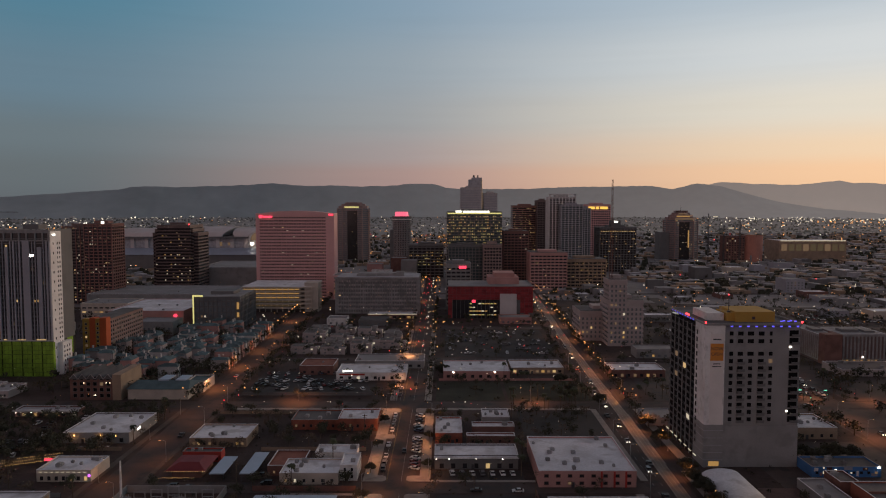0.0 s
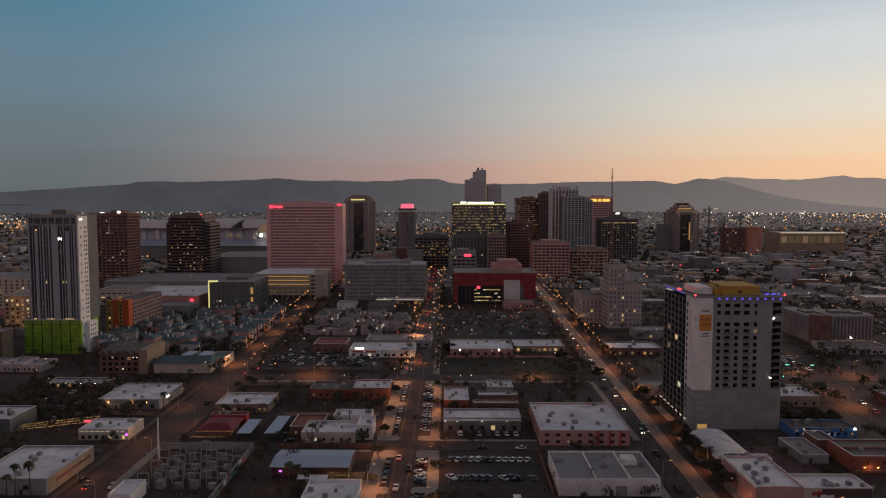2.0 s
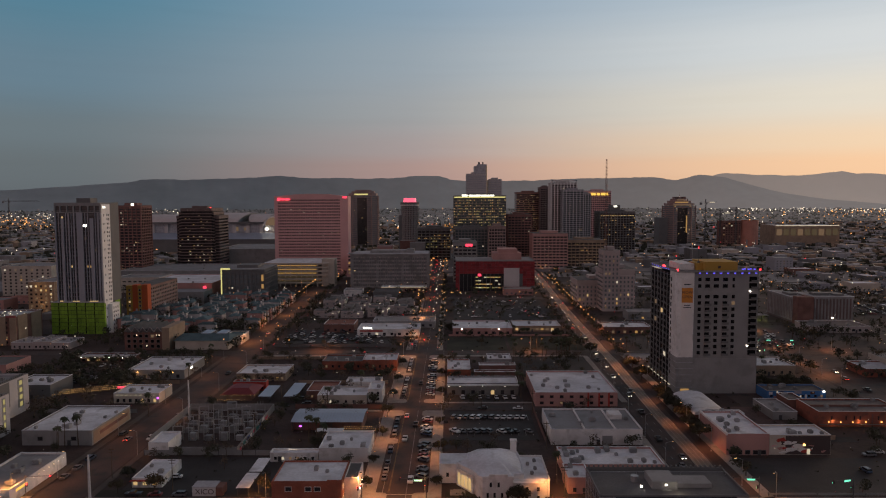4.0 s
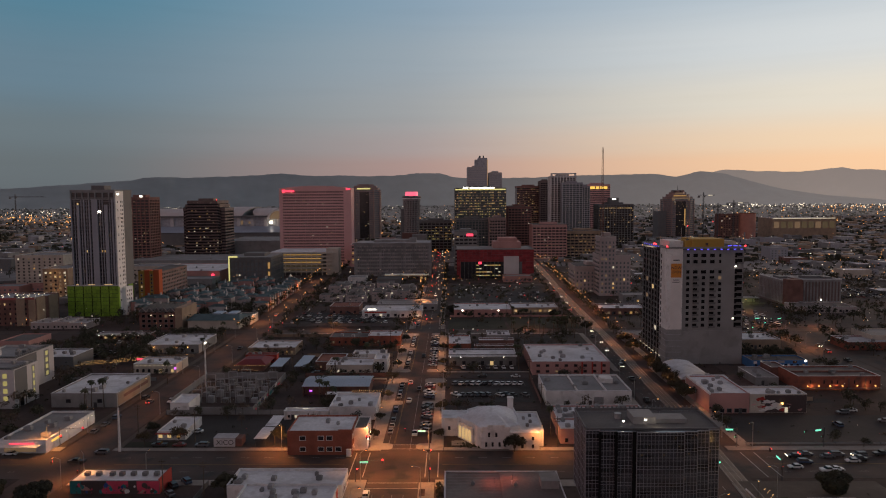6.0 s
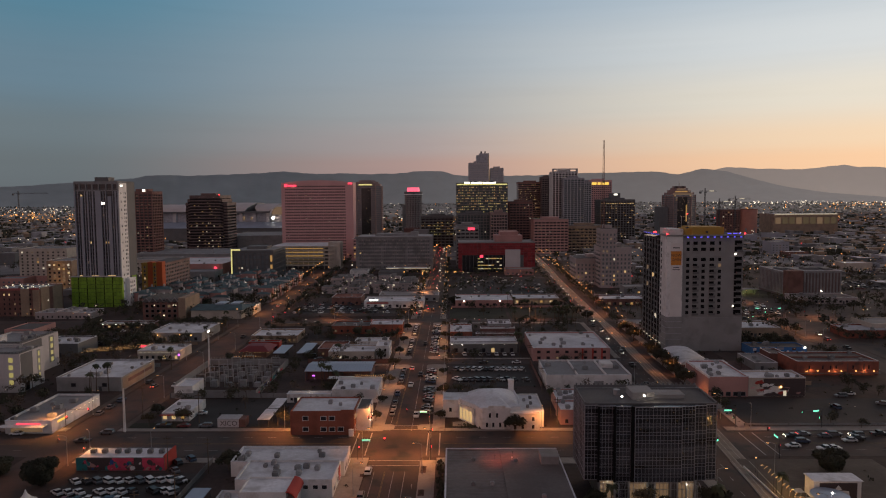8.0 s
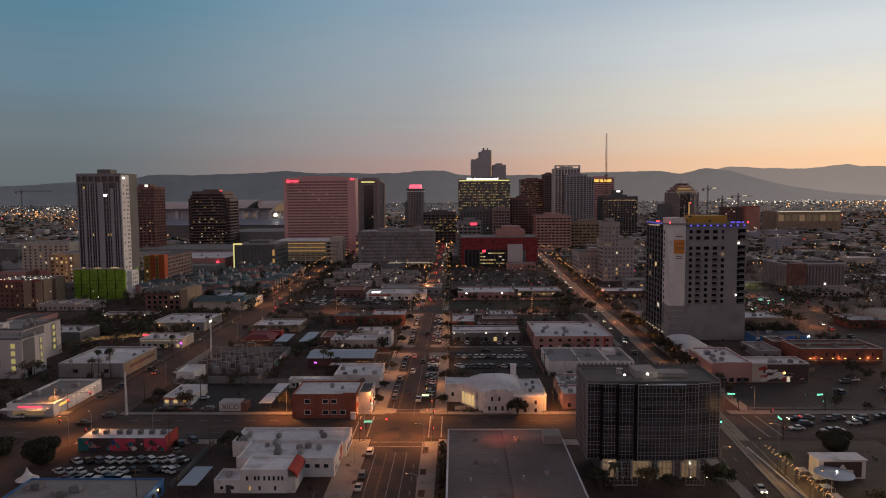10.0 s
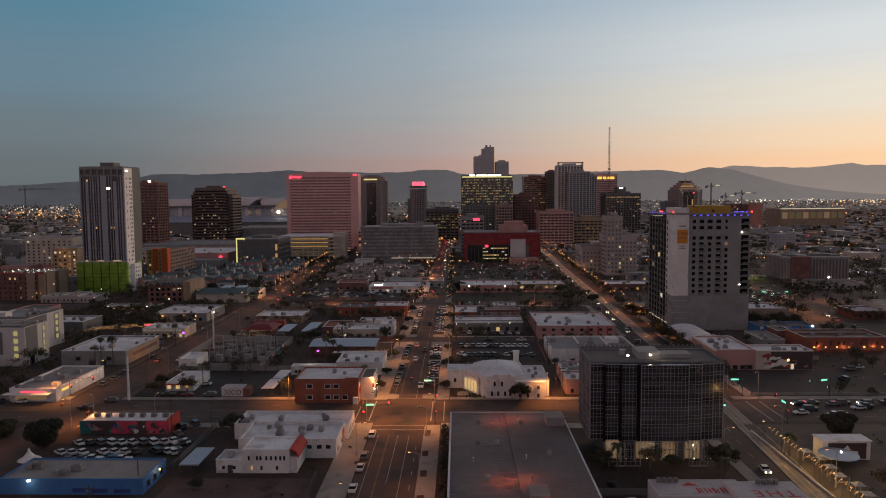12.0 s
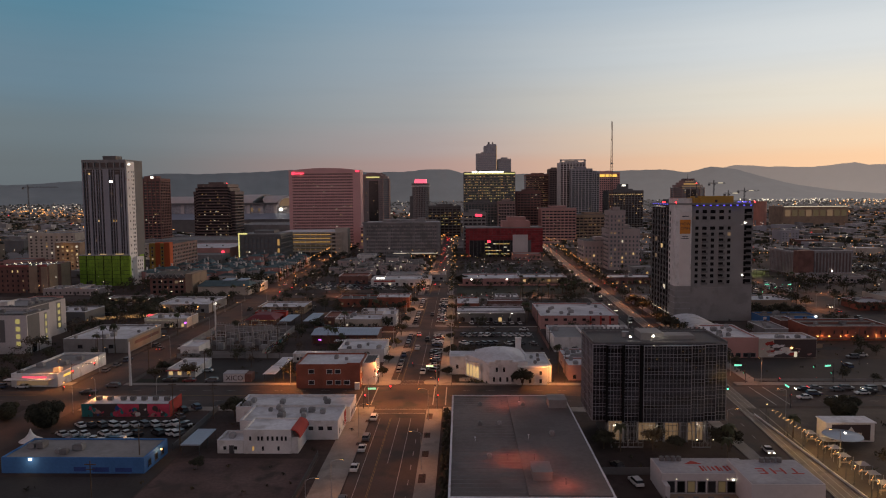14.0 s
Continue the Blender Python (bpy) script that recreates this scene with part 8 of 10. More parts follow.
def lattice_mast():
    """The guyed broadcast mast: three legs with cross bracing."""
    t = thing("broadcast_mast", 131.5, 622, 52.2, "slender steel lattice broadcast mast on a hotel roof", "antenna mast")
    h = 77
    bm = bmesh.new()
    legs = [(1.6 * math.cos(a), 1.6 * math.sin(a)) for a in (0.5, 2.6, 4.7)]
    for x, y in legs:
        tube(bm, (x, y, 0), (x * .35, y * .35, h), .16, .1, 5)
    part("leg", bm, M["brickdark"], t)
    bm = bmesh.new()
    for k in range(26):
        z0, z1 = h * k / 26, h * (k + 1) / 26
        s0, s1 = 1 - .65 * k / 26, 1 - .65 * (k + 1) / 26
        for i in range(3):
            (xa, ya), (xb, yb) = legs[i], legs[(i + 1) % 3]
            tube(bm, (xa * s0, ya * s0, z0), (xb * s1, yb * s1, z1), .07, .07, 4)
    part("bracing", bm, M["brickdark"], t)
    part("dish", boxes((-1, 1, -1.4, -.6, 40, 41.2), (-.8, .8, -1.2, -.5, 25, 26)), M["greydark"], t)


lattice_mast()


def crane(x, y, h, reach, turn):
    t = thing("tower_crane", x, y, 0, "tower crane with a long jib over rooftops", "crane", "tower cranes", turn)
    bm = bmesh.new()
    for sx in (-.9, .9):
        for sy in (-.9, .9):
            box(bm, sx - .2, sx + .2, sy - .2, sy + .2, 0, h)
    for k in range(int(h / 3)):
        tube(bm, (-.9, -.9, k * 3), (.9, -.9, k * 3 + 3), .12, n=4)
    part("mast", bm, M["steel"], t)
    bm = bmesh.new()
    for sy in (-.8, .8):
        box(bm, -min(14, reach * .5), reach, sy - .15, sy + .15, h, h + .4)
    box(bm, -min(14, reach * .5), reach * .95, -.15, .15, h + 1.8, h + 2.2)
    for k in range(int((reach + min(12, reach * .4)) / 3)):
        x0 = -min(13, reach * .45) + k * 3
        tube(bm, (x0, -.8, h + .2), (x0 + 1.5, 0, h + 2), .12, n=4)
        tube(bm, (x0 + 1.5, 0, h + 2), (x0 + 3, .8, h + .2), .12, n=4)
    part("jib", bm, M["steel"], t)
    part("counterweight", boxes((-min(14, reach * .5), -min(14, reach * .5) + 4, -1.2, 1.2, h - 3.5, h)), M["greydark"], t)
    part("cab", boxes((1, 3.2, -1, 1, h - 2.4, h), (-.8, .8, -.8, .8, h + .4, h + 7)), M["greydark"], t)
    if x > 0:
        part("jib_lamp", boxes((8, 17, -1, -.8, h + .4, h + 2.2)), M["pale"], t)


crane(491, 1380, 86, 22, 0)
crane(506, 1345, 66, 18, 0)
crane(550, 1380, 71, 30, 0)
crane(-1010, 1620, 92, 70, 2)

# ---------------------------------------------------------------- street furniture


def street_lamp(kind):
    """A tapered pole with a curved arm and a lamp head; foot at the origin, arm along +x."""
    h, reach = (9.0, 2.4) if kind else (4.6, 0)
    t = thing("street_lamp", 0, -400, 0, "sodium street lamp on a tapered metal pole" if kind else "short pavement lamp on a dark post", "street lamp", "street lamps")
    bm = bmesh.new()
    tube(bm, (0, 0, 0), (0, 0, .5), .2, .16)
    tube(bm, (0, 0, .5), (0, 0, h), .1, .06)
    part("pole", bm, M["metal"] if kind else M["steel"], t)
    if kind:
        bm = bmesh.new()
        tube(bm, (0, 0, h), (reach * .5, 0, h + .5), .05, .05, 6)
        tube(bm, (reach * .5, 0, h + .5), (reach, 0, h + .55), .05, .05, 6)
        part("arm", bm, M["metal"], t)
    hd = part("head", boxes((reach - .4, reach + .4, -.16, .16, h + .48, h + .68)) if kind else boxes((-.42, .42, -.42, .42, h, h + .12)), M["steel"], t)
    part("lens", boxes((reach - .3, reach + .3, -.11, .11, h + .40, h + .48)) if kind else boxes((-.15, .15, -.15, .15, h - .22, h)), M["sodium"], hd)
    return t


LAMP = street_lamp(1)
LAMP_LOW = street_lamp(0)
SPOT = bpy.data.lights.new("sodium_beam", "SPOT")
SPOT.energy, SPOT.color, SPOT.spot_size, SPOT.spot_blend, SPOT.shadow_soft_size = 1600, (1, .355, .115), radians(150), .8, .25
SPOT_FAR = bpy.data.lights.new("sodium_beam_far", "SPOT")
SPOT_FAR.energy, SPOT_FAR.color, SPOT_FAR.spot_size, SPOT_FAR.spot_blend, SPOT_FAR.shadow_soft_size = 6500, (1, .34, .11), radians(155), .8, .4


MID = bpy.data.lights.new("pavement_beam", "SPOT")
MID.energy, MID.color, MID.spot_size, MID.spot_blend, MID.shadow_soft_size = 3700, (1, .36, .12), radians(140), .8, .25
TRAM = bpy.data.lights.new("trackway_beam", "SPOT")
TRAM.energy, TRAM.color, TRAM.spot_size, TRAM.spot_blend, TRAM.shadow_soft_size = 2700, (1, .33, .10), radians(120), .8, .25
STRONG = bpy.data.lights.new("crossing_beam", "SPOT")
STRONG.energy, STRONG.color, STRONG.spot_size, STRONG.spot_blend, STRONG.shadow_soft_size = 7800, (1, .365, .095), radians(150), .8, .25


def lamp_at(x, y, turn, beam=None):
    """A street lamp; beam is the light that its head throws, if any."""
    copy_thing(LAMP, pose(x, y, 0, 0, 0, turn))
    if beam:
        a = radians(turn)
        s = new("street_lamp_beam", beam)
        s.location = (x + 2.4 * math.cos(a), y + 2.4 * math.sin(a), 9.2)


def along(pts, y):
    return float(np.interp(y, [p[1] for p in pts], [p[0] for p in pts]))


for y in (150, 190, 262, 300, 336, 372, 410, 446):
    lamp_at(-28.2 if y < 220 else -29.2, y, 0, SPOT if y < 220 else MID)
for y in (168, 205, 280, 318, 356, 392, 430):
    lamp_at(-10.0 if y < 220 else -4.6, y, 180, SPOT if y < 220 else MID)
for x, y, tn in ((-31, 245, 315), (-8, 216.5, 135), (-29, 216.5, 45), (-9, 244.5, 225), (-60, 244.5, 270), (-142, 244.5, 315), (-114, 216, 135), (30, 244.5, 270), (-180, 245, 270)):
    lamp_at(x, y, tn, STRONG)
for x, y, tn in ((103, 245, 225), (140, 216, 90), (165, 245, 270), (-95, 216.5, 90), (70, 216, 45)):
    lamp_at(x, y, tn, SPOT if x in (103, 70) else None)
for y in (170, 205, 256, 288, 320, 352, 386, 420, 480, 530, 580, 640, 710, 790):
    x = along(ROAD_B, y)
    lamp_at(x + 11.4, y, 180, None if y < 220 else (TRAM if y < 400 else SPOT_FAR))
    lamp_at(x - 9.2, y + 16, 0, SPOT if y > 450 else None)
for y in (190, 262, 305, 350, 400, 440, 490, 545, 600, 660, 730):
    x = along(ROAD_C, y)
    lamp_at(x - 9, y, 0, SPOT_FAR if y > 450 else SPOT)
    lamp_at(x + 9, y + 22, 180, SPOT)
for y in (500, 560, 630, 700, 780, 870):
    lamp_at(-26, y, 0, SPOT_FAR)
    lamp_at(-9, y + 30, 180)
for y in (300, 380, 402, 432, 474, 530, 580):
    lamp_at(along(ROAD_D, y) - 8, y, 0, None if y < 390 else SPOT_FAR)
for x in (-80, 50, 150, 240):
    lamp_at(x, 466, 270, SPOT_FAR)
LAMP.location = (-31.5, 140, 0)
LAMP_LOW.location = (88, 206, .15)
# market lamps along the plaza's edge
for i in range(9):
    copy_thing(LAMP_LOW, pose(87.6 + (i % 2) * .5, 128 + i * 8, .15))
WARM_SPOT = bpy.data.lights.new("plaza_beam", "POINT")
WARM_SPOT.energy, WARM_SPOT.color, WARM_SPOT.shadow_soft_size = 560, (1, .56, .17), .3
for y in (128, 141, 154, 167, 180, 192):
    new("plaza_lamp_light", WARM_SPOT).location = (88.6, y, 3.4)
# light from lit signs and wall lamps that wash the walls beside them
WALL = bpy.data.lights.new("wall_lamp_light", "POINT")
WALL.energy, WALL.color, WALL.shadow_soft_size = 90, (1, .46, .16), .15
# most points in the alley are added without lamps to brighten it
for x, y, z in ((160, 316.4, 2.2), (171, 316.4, 2.2), (184, 316.4, 2.2), (-74.5, 172.5, 3.2), (-31.2, 201, 3), (-169, 394, 3.4), (-157, 394, 3.4), (36.5, 255, 3.0), (36.3, 263, 3.2), (36.6, 272, 3.2), (35.5, 246, 3.4), (3, 251, 3.5), (100, 288, 3), (-64, 300, 3), (-46, 302, 3.2)):
    new("wall_lamp_light", WALL).location = (x, y, z)
WHITE = bpy.data.lights.new("flood_lamp_light", "POINT")
WHITE.energy, WHITE.color, WHITE.shadow_soft_size = 70, (1, .85, .62), .15
# three points are unseen lights added behind the lobby columns
for x, y, z in ((-102.9, 163.6, 3.2), (53, 188, 28.4), (40.5, 187.3, 4.2), (62, 187.3, 4.2), (51, 186.6, 3.0), (-138.5, 268, 4.2), (33, 302, 6), (-60, 279, 3.0)):
    new("flood_lamp_light", WHITE).location = (x, y, z)


# lights added for the red pools on the hall roof; source unknown
RED = bpy.data.lights.new("roof_lamp_light", "POINT")
RED.energy, RED.color, RED.shadow_soft_size = 330, (1, .17, .06), .15
for x, y, z in ((11.2, 202, 7.9), (16.5, 203.4, 8.4), (10.0, 159.8, 7.9), (16.0, 158.6, 8.4), (21, 145, 8.5)):
    new("roof_lamp_light", RED).location = (x, y, z)


def traffic_signal(x, y, turn, colour, sign=True):
    """A mast-arm signal: pole, long arm, two signal heads and a lit street-name plate."""
    t = thing("traffic_signal", x, y, .1, "mast-arm traffic signal with a lit green street sign", "traffic signal", "traffic signals", turn)
    bm = bmesh.new()
    tube(bm, (0, 0, 0), (0, 0, 7), .16, .12)
    part("pole", bm, M["steel"], t)
    bm = bmesh.new()
    tube(bm, (0, 0, 6.4), (9, 0, 6.9), .1, .06)
    part("arm", bm, M["steel"], t)
    for px, pz in ((8.4, 6.0), (.5, 3.2)):
        hd = part("signal_head", boxes((px - .22, px + .22, -.2, .2, pz, pz + 1.15)), M["ink"], t)
        part("lens", boxes((px - .22, px + .22, -.34, -.2, pz + (.70 if colour == "red" else .02), pz + (1.14 if colour == "red" else .46))), M["red" if colour == "red" else "green_l"], hd)
    if sign:
        sg = part("street_name_sign", boxes((1.4, 3.9, -.08, .08, 5.9, 6.45)), M["greensign"], t, "lit green street name plate")
        part("lettering", boxes((1.7, 3.6, -.1, -.08, 6.1, 6.25)), M["white"], sg)


for x, y, tn, c, s in ((-8.6, 245, 180, "red", True), (-30.5, 216.5, 0, "red", True), (-29.5, 246, 270, "red", False), (-7.8, 216, 90, "red", False),
                       (98, 246, 180, "green", True), (72, 216, 0, "green", False), (100, 217, 90, "red", True), (128, 246, 200, "green", True), (140, 217, 90, "red", True), (-139, 247, 0, "red", False), (-115, 215, 180, "red", False),
                       (-25.5, 465, 0, "red", False), (-8, 452, 180, "red", False), (103, 466, 180, "red", False), (203, 466, 180, "green", True), (190, 450, 0, "green", False), (217, 466, 200, "green", True), (232, 466, 180, "red", False), (-118, 452, 0, "red", False)):
    traffic_signal(x, y, tn, c, s)


def tall_pole(x, y, h):
    t = thing("utility_monopole", x, y, 0, "tall pale steel monopole beside a street", "utility pole", "monopoles")
    bm = bmesh.new()
    tube(bm, (0, 0, 0), (0, 0, h), .48, .28, 10)
    part("pole", bm, M["white"], t)


tall_pole(-115.9, 242.9, 15.4)
tall_pole(-115.1, 326.2, 17.6)


def power_pole(x, y, h=11):
    t = thing("wooden_power_pole", x, y, 0, "wooden power pole with cross-arms", "utility pole", "power poles")
    bm = bmesh.new()
    tube(bm, (0, 0, 0), (0, 0, h), .17, .11)
    part("pole", bm, M["bark"], t)
    part("cross_arm", boxes((-1.2, 1.2, -.08, .08, h - .9, h - .7), (-.9, .9, -.08, .08, h - 1.9, h - 1.75)), M["bark"], t)


for x, y in ((35.8, 246), (36, 290), (36, 335), (36, 380), (35.5, 425), (-73, 180), (-73.5, 206), (-78, 168), (-77.5, 145), (-93, 252), (-79, 300), (-79, 345), (-150, 286), (-36, 405), (-86, 207), (-128 + 10, 262)):
    power_pole(x, y)


def substation():
    """The fenced yard of grey switchgear frames."""
    y = thing("substation_wall", -119.5, 284, 0, "pale block wall round a substation yard", "wall")
    part("panel", boxes((0, .3, 12, 56, 0, 3), (.3, 38, 55.7, 56, 0, 3), (38, 38.3, 0, 56, 0, 3), (12.5, 38, 0, .3, 0, 3)), M["grey"], y)
    for i in range(9):
        z = .3 + (i * 7 % 5) * .25
        part("mural_patch", boxes((38.3, 38.34, 3 + i * 4.6, 5.2 + i * 4.6 + (i % 3), z, z + 1.1 + (i % 2) * .5)), M[("magenta", "tealpaint", "bluedark", "white")[i % 4]], y)
    for i in range(5):
        for j in range(4):
            t = thing("switchgear_frame", -112 + i * 6.2 + (j % 2), 300 + j * 9, 0, "grey steel switchgear frame with insulators", "switchgear", "switchgear frames")
            h = 5.5 + (i + j) % 3
            part("frame", boxes((0, .25, 0, .25, 0, h), (4, 4.25, 0, .25, 0, h), (0, 4.25, 0, .25, h, h + .3), (0, 4.25, 0, .25, h * .6, h * .6 + .2)), M["metal"], t)
            bm = bmesh.new()
            for k in range(3):
                tube(bm, (.9 + k * 1.2, .12, h + .3), (.9 + k * 1.2, .12, h + 1.3), .14, .1, 6)
            part("insulator", bm, M["grey"], t)
            part("cabinet", boxes((.8, 3.4, -.8, 1.2, .1, 2.1 + (i % 2))), M["unit"], t)


substation()


# ---------------------------------------------------------------- cars


def car(kind, paint, far=False):
    """A parked car: shaped body, glazed cabin, four wheels, lamps; nose along +y."""
    t = thing("car", 0, -420, 0, "%s parked %s on asphalt" % (paint[1], "pickup" if kind == 2 else ("estate car" if kind else "saloon car")), "car", "cars")
    L_, w = ((4.6, .9), (4.8, .95), (5.5, .98))[kind]
    prof = (((-2.3, .35), (2.25, .35), (2.3, .65), (2.1, .82), (1.0, .95), (-1.9, 1.0), (-2.3, .85)),
            ((-2.4, .4), (2.35, .4), (2.4, .8), (2.2, 1.0), (1.2, 1.1), (-2.3, 1.15), (-2.42, .9)),
            ((-2.75, .5), (2.7, .5), (2.75, .95), (2.5, 1.1), (1.3, 1.15), (-2.75, 1.15), (-2.75, .9)))[kind]
    top = (((1.0, .95), (.35, 1.42), (-1.0, 1.45), (-1.75, 1.0)), ((1.2, 1.1), (.6, 1.68), (-2.0, 1.7), (-2.35, 1.15)), ((1.3, 1.15), (.75, 1.75), (-.6, 1.76), (-.85, 1.15)))[kind]

    def loft(pts, w0, w1):
        bm = bmesh.new()
        zs = [z for _, z in pts]
        lo, hi = min(zs), max(zs)
        rings = []
        for s in (-1, 1):
            rings.append([bm.verts.new((s * (w0 + (w1 - w0) * (z - lo) / (hi - lo)), y, z)) for y, z in pts])
        n = len(pts)
        for i in range(n):
            j = (i + 1) % n
            bm.faces.new((rings[0][i], rings[0][j], rings[1][j], rings[1][i]))
        bm.faces.new(rings[0][::-1])
        bm.faces.new(rings[1])
        bmesh.ops.recalc_face_normals(bm, faces=bm.faces[:])
        return bm
    bm = loft(prof, w, w * .93)
    ys = [p[0] for p in top[1:3]]
    box(bm, -w * .79, w * .79, min(ys) - .02, max(ys) + .02, max(p[1] for p in top) - .05, max(p[1] for p in top) + .03)
    part("body", bm, paint[0], t)
    part("cabin_glass", loft(top, w * .92, w * .78), M["glass_car"], t)
    if far:
        bm = bmesh.new()
        for sx in (-1, 1):
            for y in (-L_ * .3, L_ * .31):
                tube(bm, (sx * (w - .1) - .11, y, .33), (sx * (w - .1) + .11, y, .33), .33, n=8)
        box(bm, -w + .2, w - .2, -L_ * .3 - .05, L_ * .31 + .05, .25, .37)
        part("running_gear", bm, M["tyre"], t)
        return t
    wheel = mesh_of("wheel", lambda: (lambda bm: (tube(bm, (-.11, 0, 0), (.11, 0, 0), .33, n=10), bm)[1])(bmesh.new()), M["tyre"])
    for sx in (-1, 1):
        for y in (-L_ * .3, L_ * .31):
            shared("wheel", wheel, t, pose(sx * (w - .1), y, .33))
    return t


PAINTS = [(M["car0"], "silver-white"), (M["car1"], "white"), (M["car2"], "black"), (M["car3"], "dark grey"), (M["car4"], "maroon"), (M["car5"], "navy"), (M["car6"], "beige")]
CARS = [car(k, p) for k, p in ((0, PAINTS[1]), (0, PAINTS[2]), (1, PAINTS[1]), (1, PAINTS[3]), (0, PAINTS[0]), (2, PAINTS[2]), (0, PAINTS[4]), (1, PAINTS[5]), (0, PAINTS[3]), (2, PAINTS[1]), (1, PAINTS[2]), (0, PAINTS[6]))]
MID_CARS = [car(k, p, True) for k, p in ((0, PAINTS[1]), (0, PAINTS[2]), (1, PAINTS[1]), (1, PAINTS[3]), (0, PAINTS[0]), (2, PAINTS[2]), (0, PAINTS[4]), (1, PAINTS[5]), (0, PAINTS[3]), (2, PAINTS[1]), (1, PAINTS[2]), (0, PAINTS[6]))]
FAR_ROWS = []
used = set()


def park(x, y, turn, z=.05, which=None):
    k = R.randrange(len(CARS)) if which is None else which
    if y > 470:
        FAR_ROWS.append((x, y, turn + R.uniform(-3, 3), k))
        return None
    kinds, key = (CARS, k) if y < 222 else (MID_CARS, -k - 1)
    if key in used:
        return copy_thing(kinds[k], pose(x, y, z, 0, 0, turn + R.uniform(-3, 3)))
    used.add(key)
    kinds[k].matrix_basis = pose(x, y, z, 0, 0, turn)
    return kinds[k]


# kerbside on the middle street
for i, (x, y) in enumerate(((-26.0, 168), (-26.0, 181), (-26.0, 189), (-26.0, 206), (-26, 150), (-26, 142))):
    park(x, y, 0, which=(0, 4, 3, 2, 1, 8)[i])
for y in (261, 268, 275, 287, 306, 313, 321, 327, 363, 370, 378, 392, 413, 420, 428, 436, 476, 490, 505, 520, 540):
    park(-23.6, y, R.choice((0, 0, 180)))
for y in range(262, 330, 4):
    if R.random() < .7 and not 294 < y < 303:
        park(-10.8, y, 58)
for y in range(364, 442, 4):
    if R.random() < .75 and not 400 < y < 409:
        park(-10.8, y, 58)
# the lot behind the mural shop, in two rows
for i in range(11):
    park(-109.5 + i * 3.0, 198.8 + i * .12, 52 + R.uniform(-6, 6), which=R.choice((0, 0, 4, 2, 9, 3, 1)))
for i in range(12):
    if i % 5 != 3:
        park(-110.5 + i * 2.9, 191.3 + i * .12, 52, which=R.choice((1, 3, 4, 0, 10, 2)))
for x, y in ((-106, 186), (-102.5, 186.5), (-99, 186.2), (-94, 186), (-91, 186)):
    park(x, y, 90)
for x, y in ((-85.5, 213), (-84, 207), (-80, 199), (-79.5, 192), (-82.5, 216)):
    park(x, y, 40)
# the lot behind the hall
for i in range(12):
    if R.random() < .85:
        park(1 + i * 2.75, 309.5, 30 + R.uniform(-8, 8))
    if R.random() < .8:
        park(1 + i * 2.75, 328, -25 + R.uniform(-6, 6), which=R.choice((0, 2, 4, 1, 3)))
for i in range(7):
    park(5 + i * 4.1, 358.5, 5, which=R.choice((9, 2, 0, 3)))
park(14, 339 + 2.5, 90)
park(30, 341, 90)
# the big car lot
for r in range(5):
    for i in range(22):
        if R.random() < .6:
            park(-112 + i * 3.1, 489 + r * 9.5, R.choice((20, -20)) * (1 if r % 2 else -1))
# lots round the offices to the east
for x0, x1, y0, r_, q_ in ((330, 420, 490, 5, 20), (190, 228, 478, 5, 9), (330, 400, 600, 5, 16), (170, 205, 556, 4, 8), (340, 450, 720, 6, 24)):
    for r in range(r_):
        for i in range(q_):
            if R.random() < .6:
                park(x0 + (x1 - x0) * i / q_, y0 + r * 11, R.choice((0, 180)))
# lots before the red hall
for r in range(6):
    for i in range(18):
        if R.random() < .36:
            park(6 + i * 4.2, 590 + r * 16, R.choice((0, 90, 180)))
for x, y, a in ((-104, 259.5, 90), (-96, 262, 90), (-104, 247.5, 90), (-97, 247.5, 90), (-89, 247.3, 90), (-42, 247.5, 90), (-49, 247.3, 90), (-160, 239, 90), (-152, 239.5, 90), (-121, 240.5, 90), (-134.5, 262, 0), (-134.3, 270, 0), (-134.2, 279, 0), (-134.5, 306, 0),
                (-121, 301, 180), (-121, 318, 180), (-121.5, 330, 180), (130, 232, 90), (114, 231, 270), (118, 224, 90), (140, 225, 90), (148, 226, 270), (124, 236, 270), (109, 227, 90), (155, 283, 90), (160, 286, 80), (165, 272, 60),
                (-14.5, 259, 180), (-19, 300, 0), (-16, 384, 180), (145, 268, 0), (120, 318, 50), (124, 322, 60), (-68, 348, 90), (-73, 356, 90), (-104, 345, 90), (-98, 344, 90),
                (-100, 140, 80), (-92, 147, 90), (-105, 128, 70), (-86, 143, 80), (-82, 128, 90), (37, 170, 20), (39, 160, 10)):
    park(x, y, a)
for i in range(46):
    x, y = R.uniform(-205, -148), R.uniform(372, 448)
    if not any(a - 2 < x < b + 2 and c - 3 < y < d + 3 for a, b, c, d in FOOT):
        park(x, round(y / 9) * 9, R.choice((0, 90, 20)))
# driving cars with their lamps on


def lit_car(x, y, turn, front):
    c = park(x, min(y, 469), turn, which=R.choice((1, 3, 8, 0, 5)))
    c.location.y = y
    if front:
        for sx in (-.6, .6):
            part("headlight", boxes((sx - .18, sx + .18, 2.26, 2.4, .55, .8)), M["head"], c)
    else:
        for sx in (-.65, .65):
            part("tail_light", boxes((sx - .2, sx + .2, -2.5, -2.3, .6, .85)), M["tail"], c)


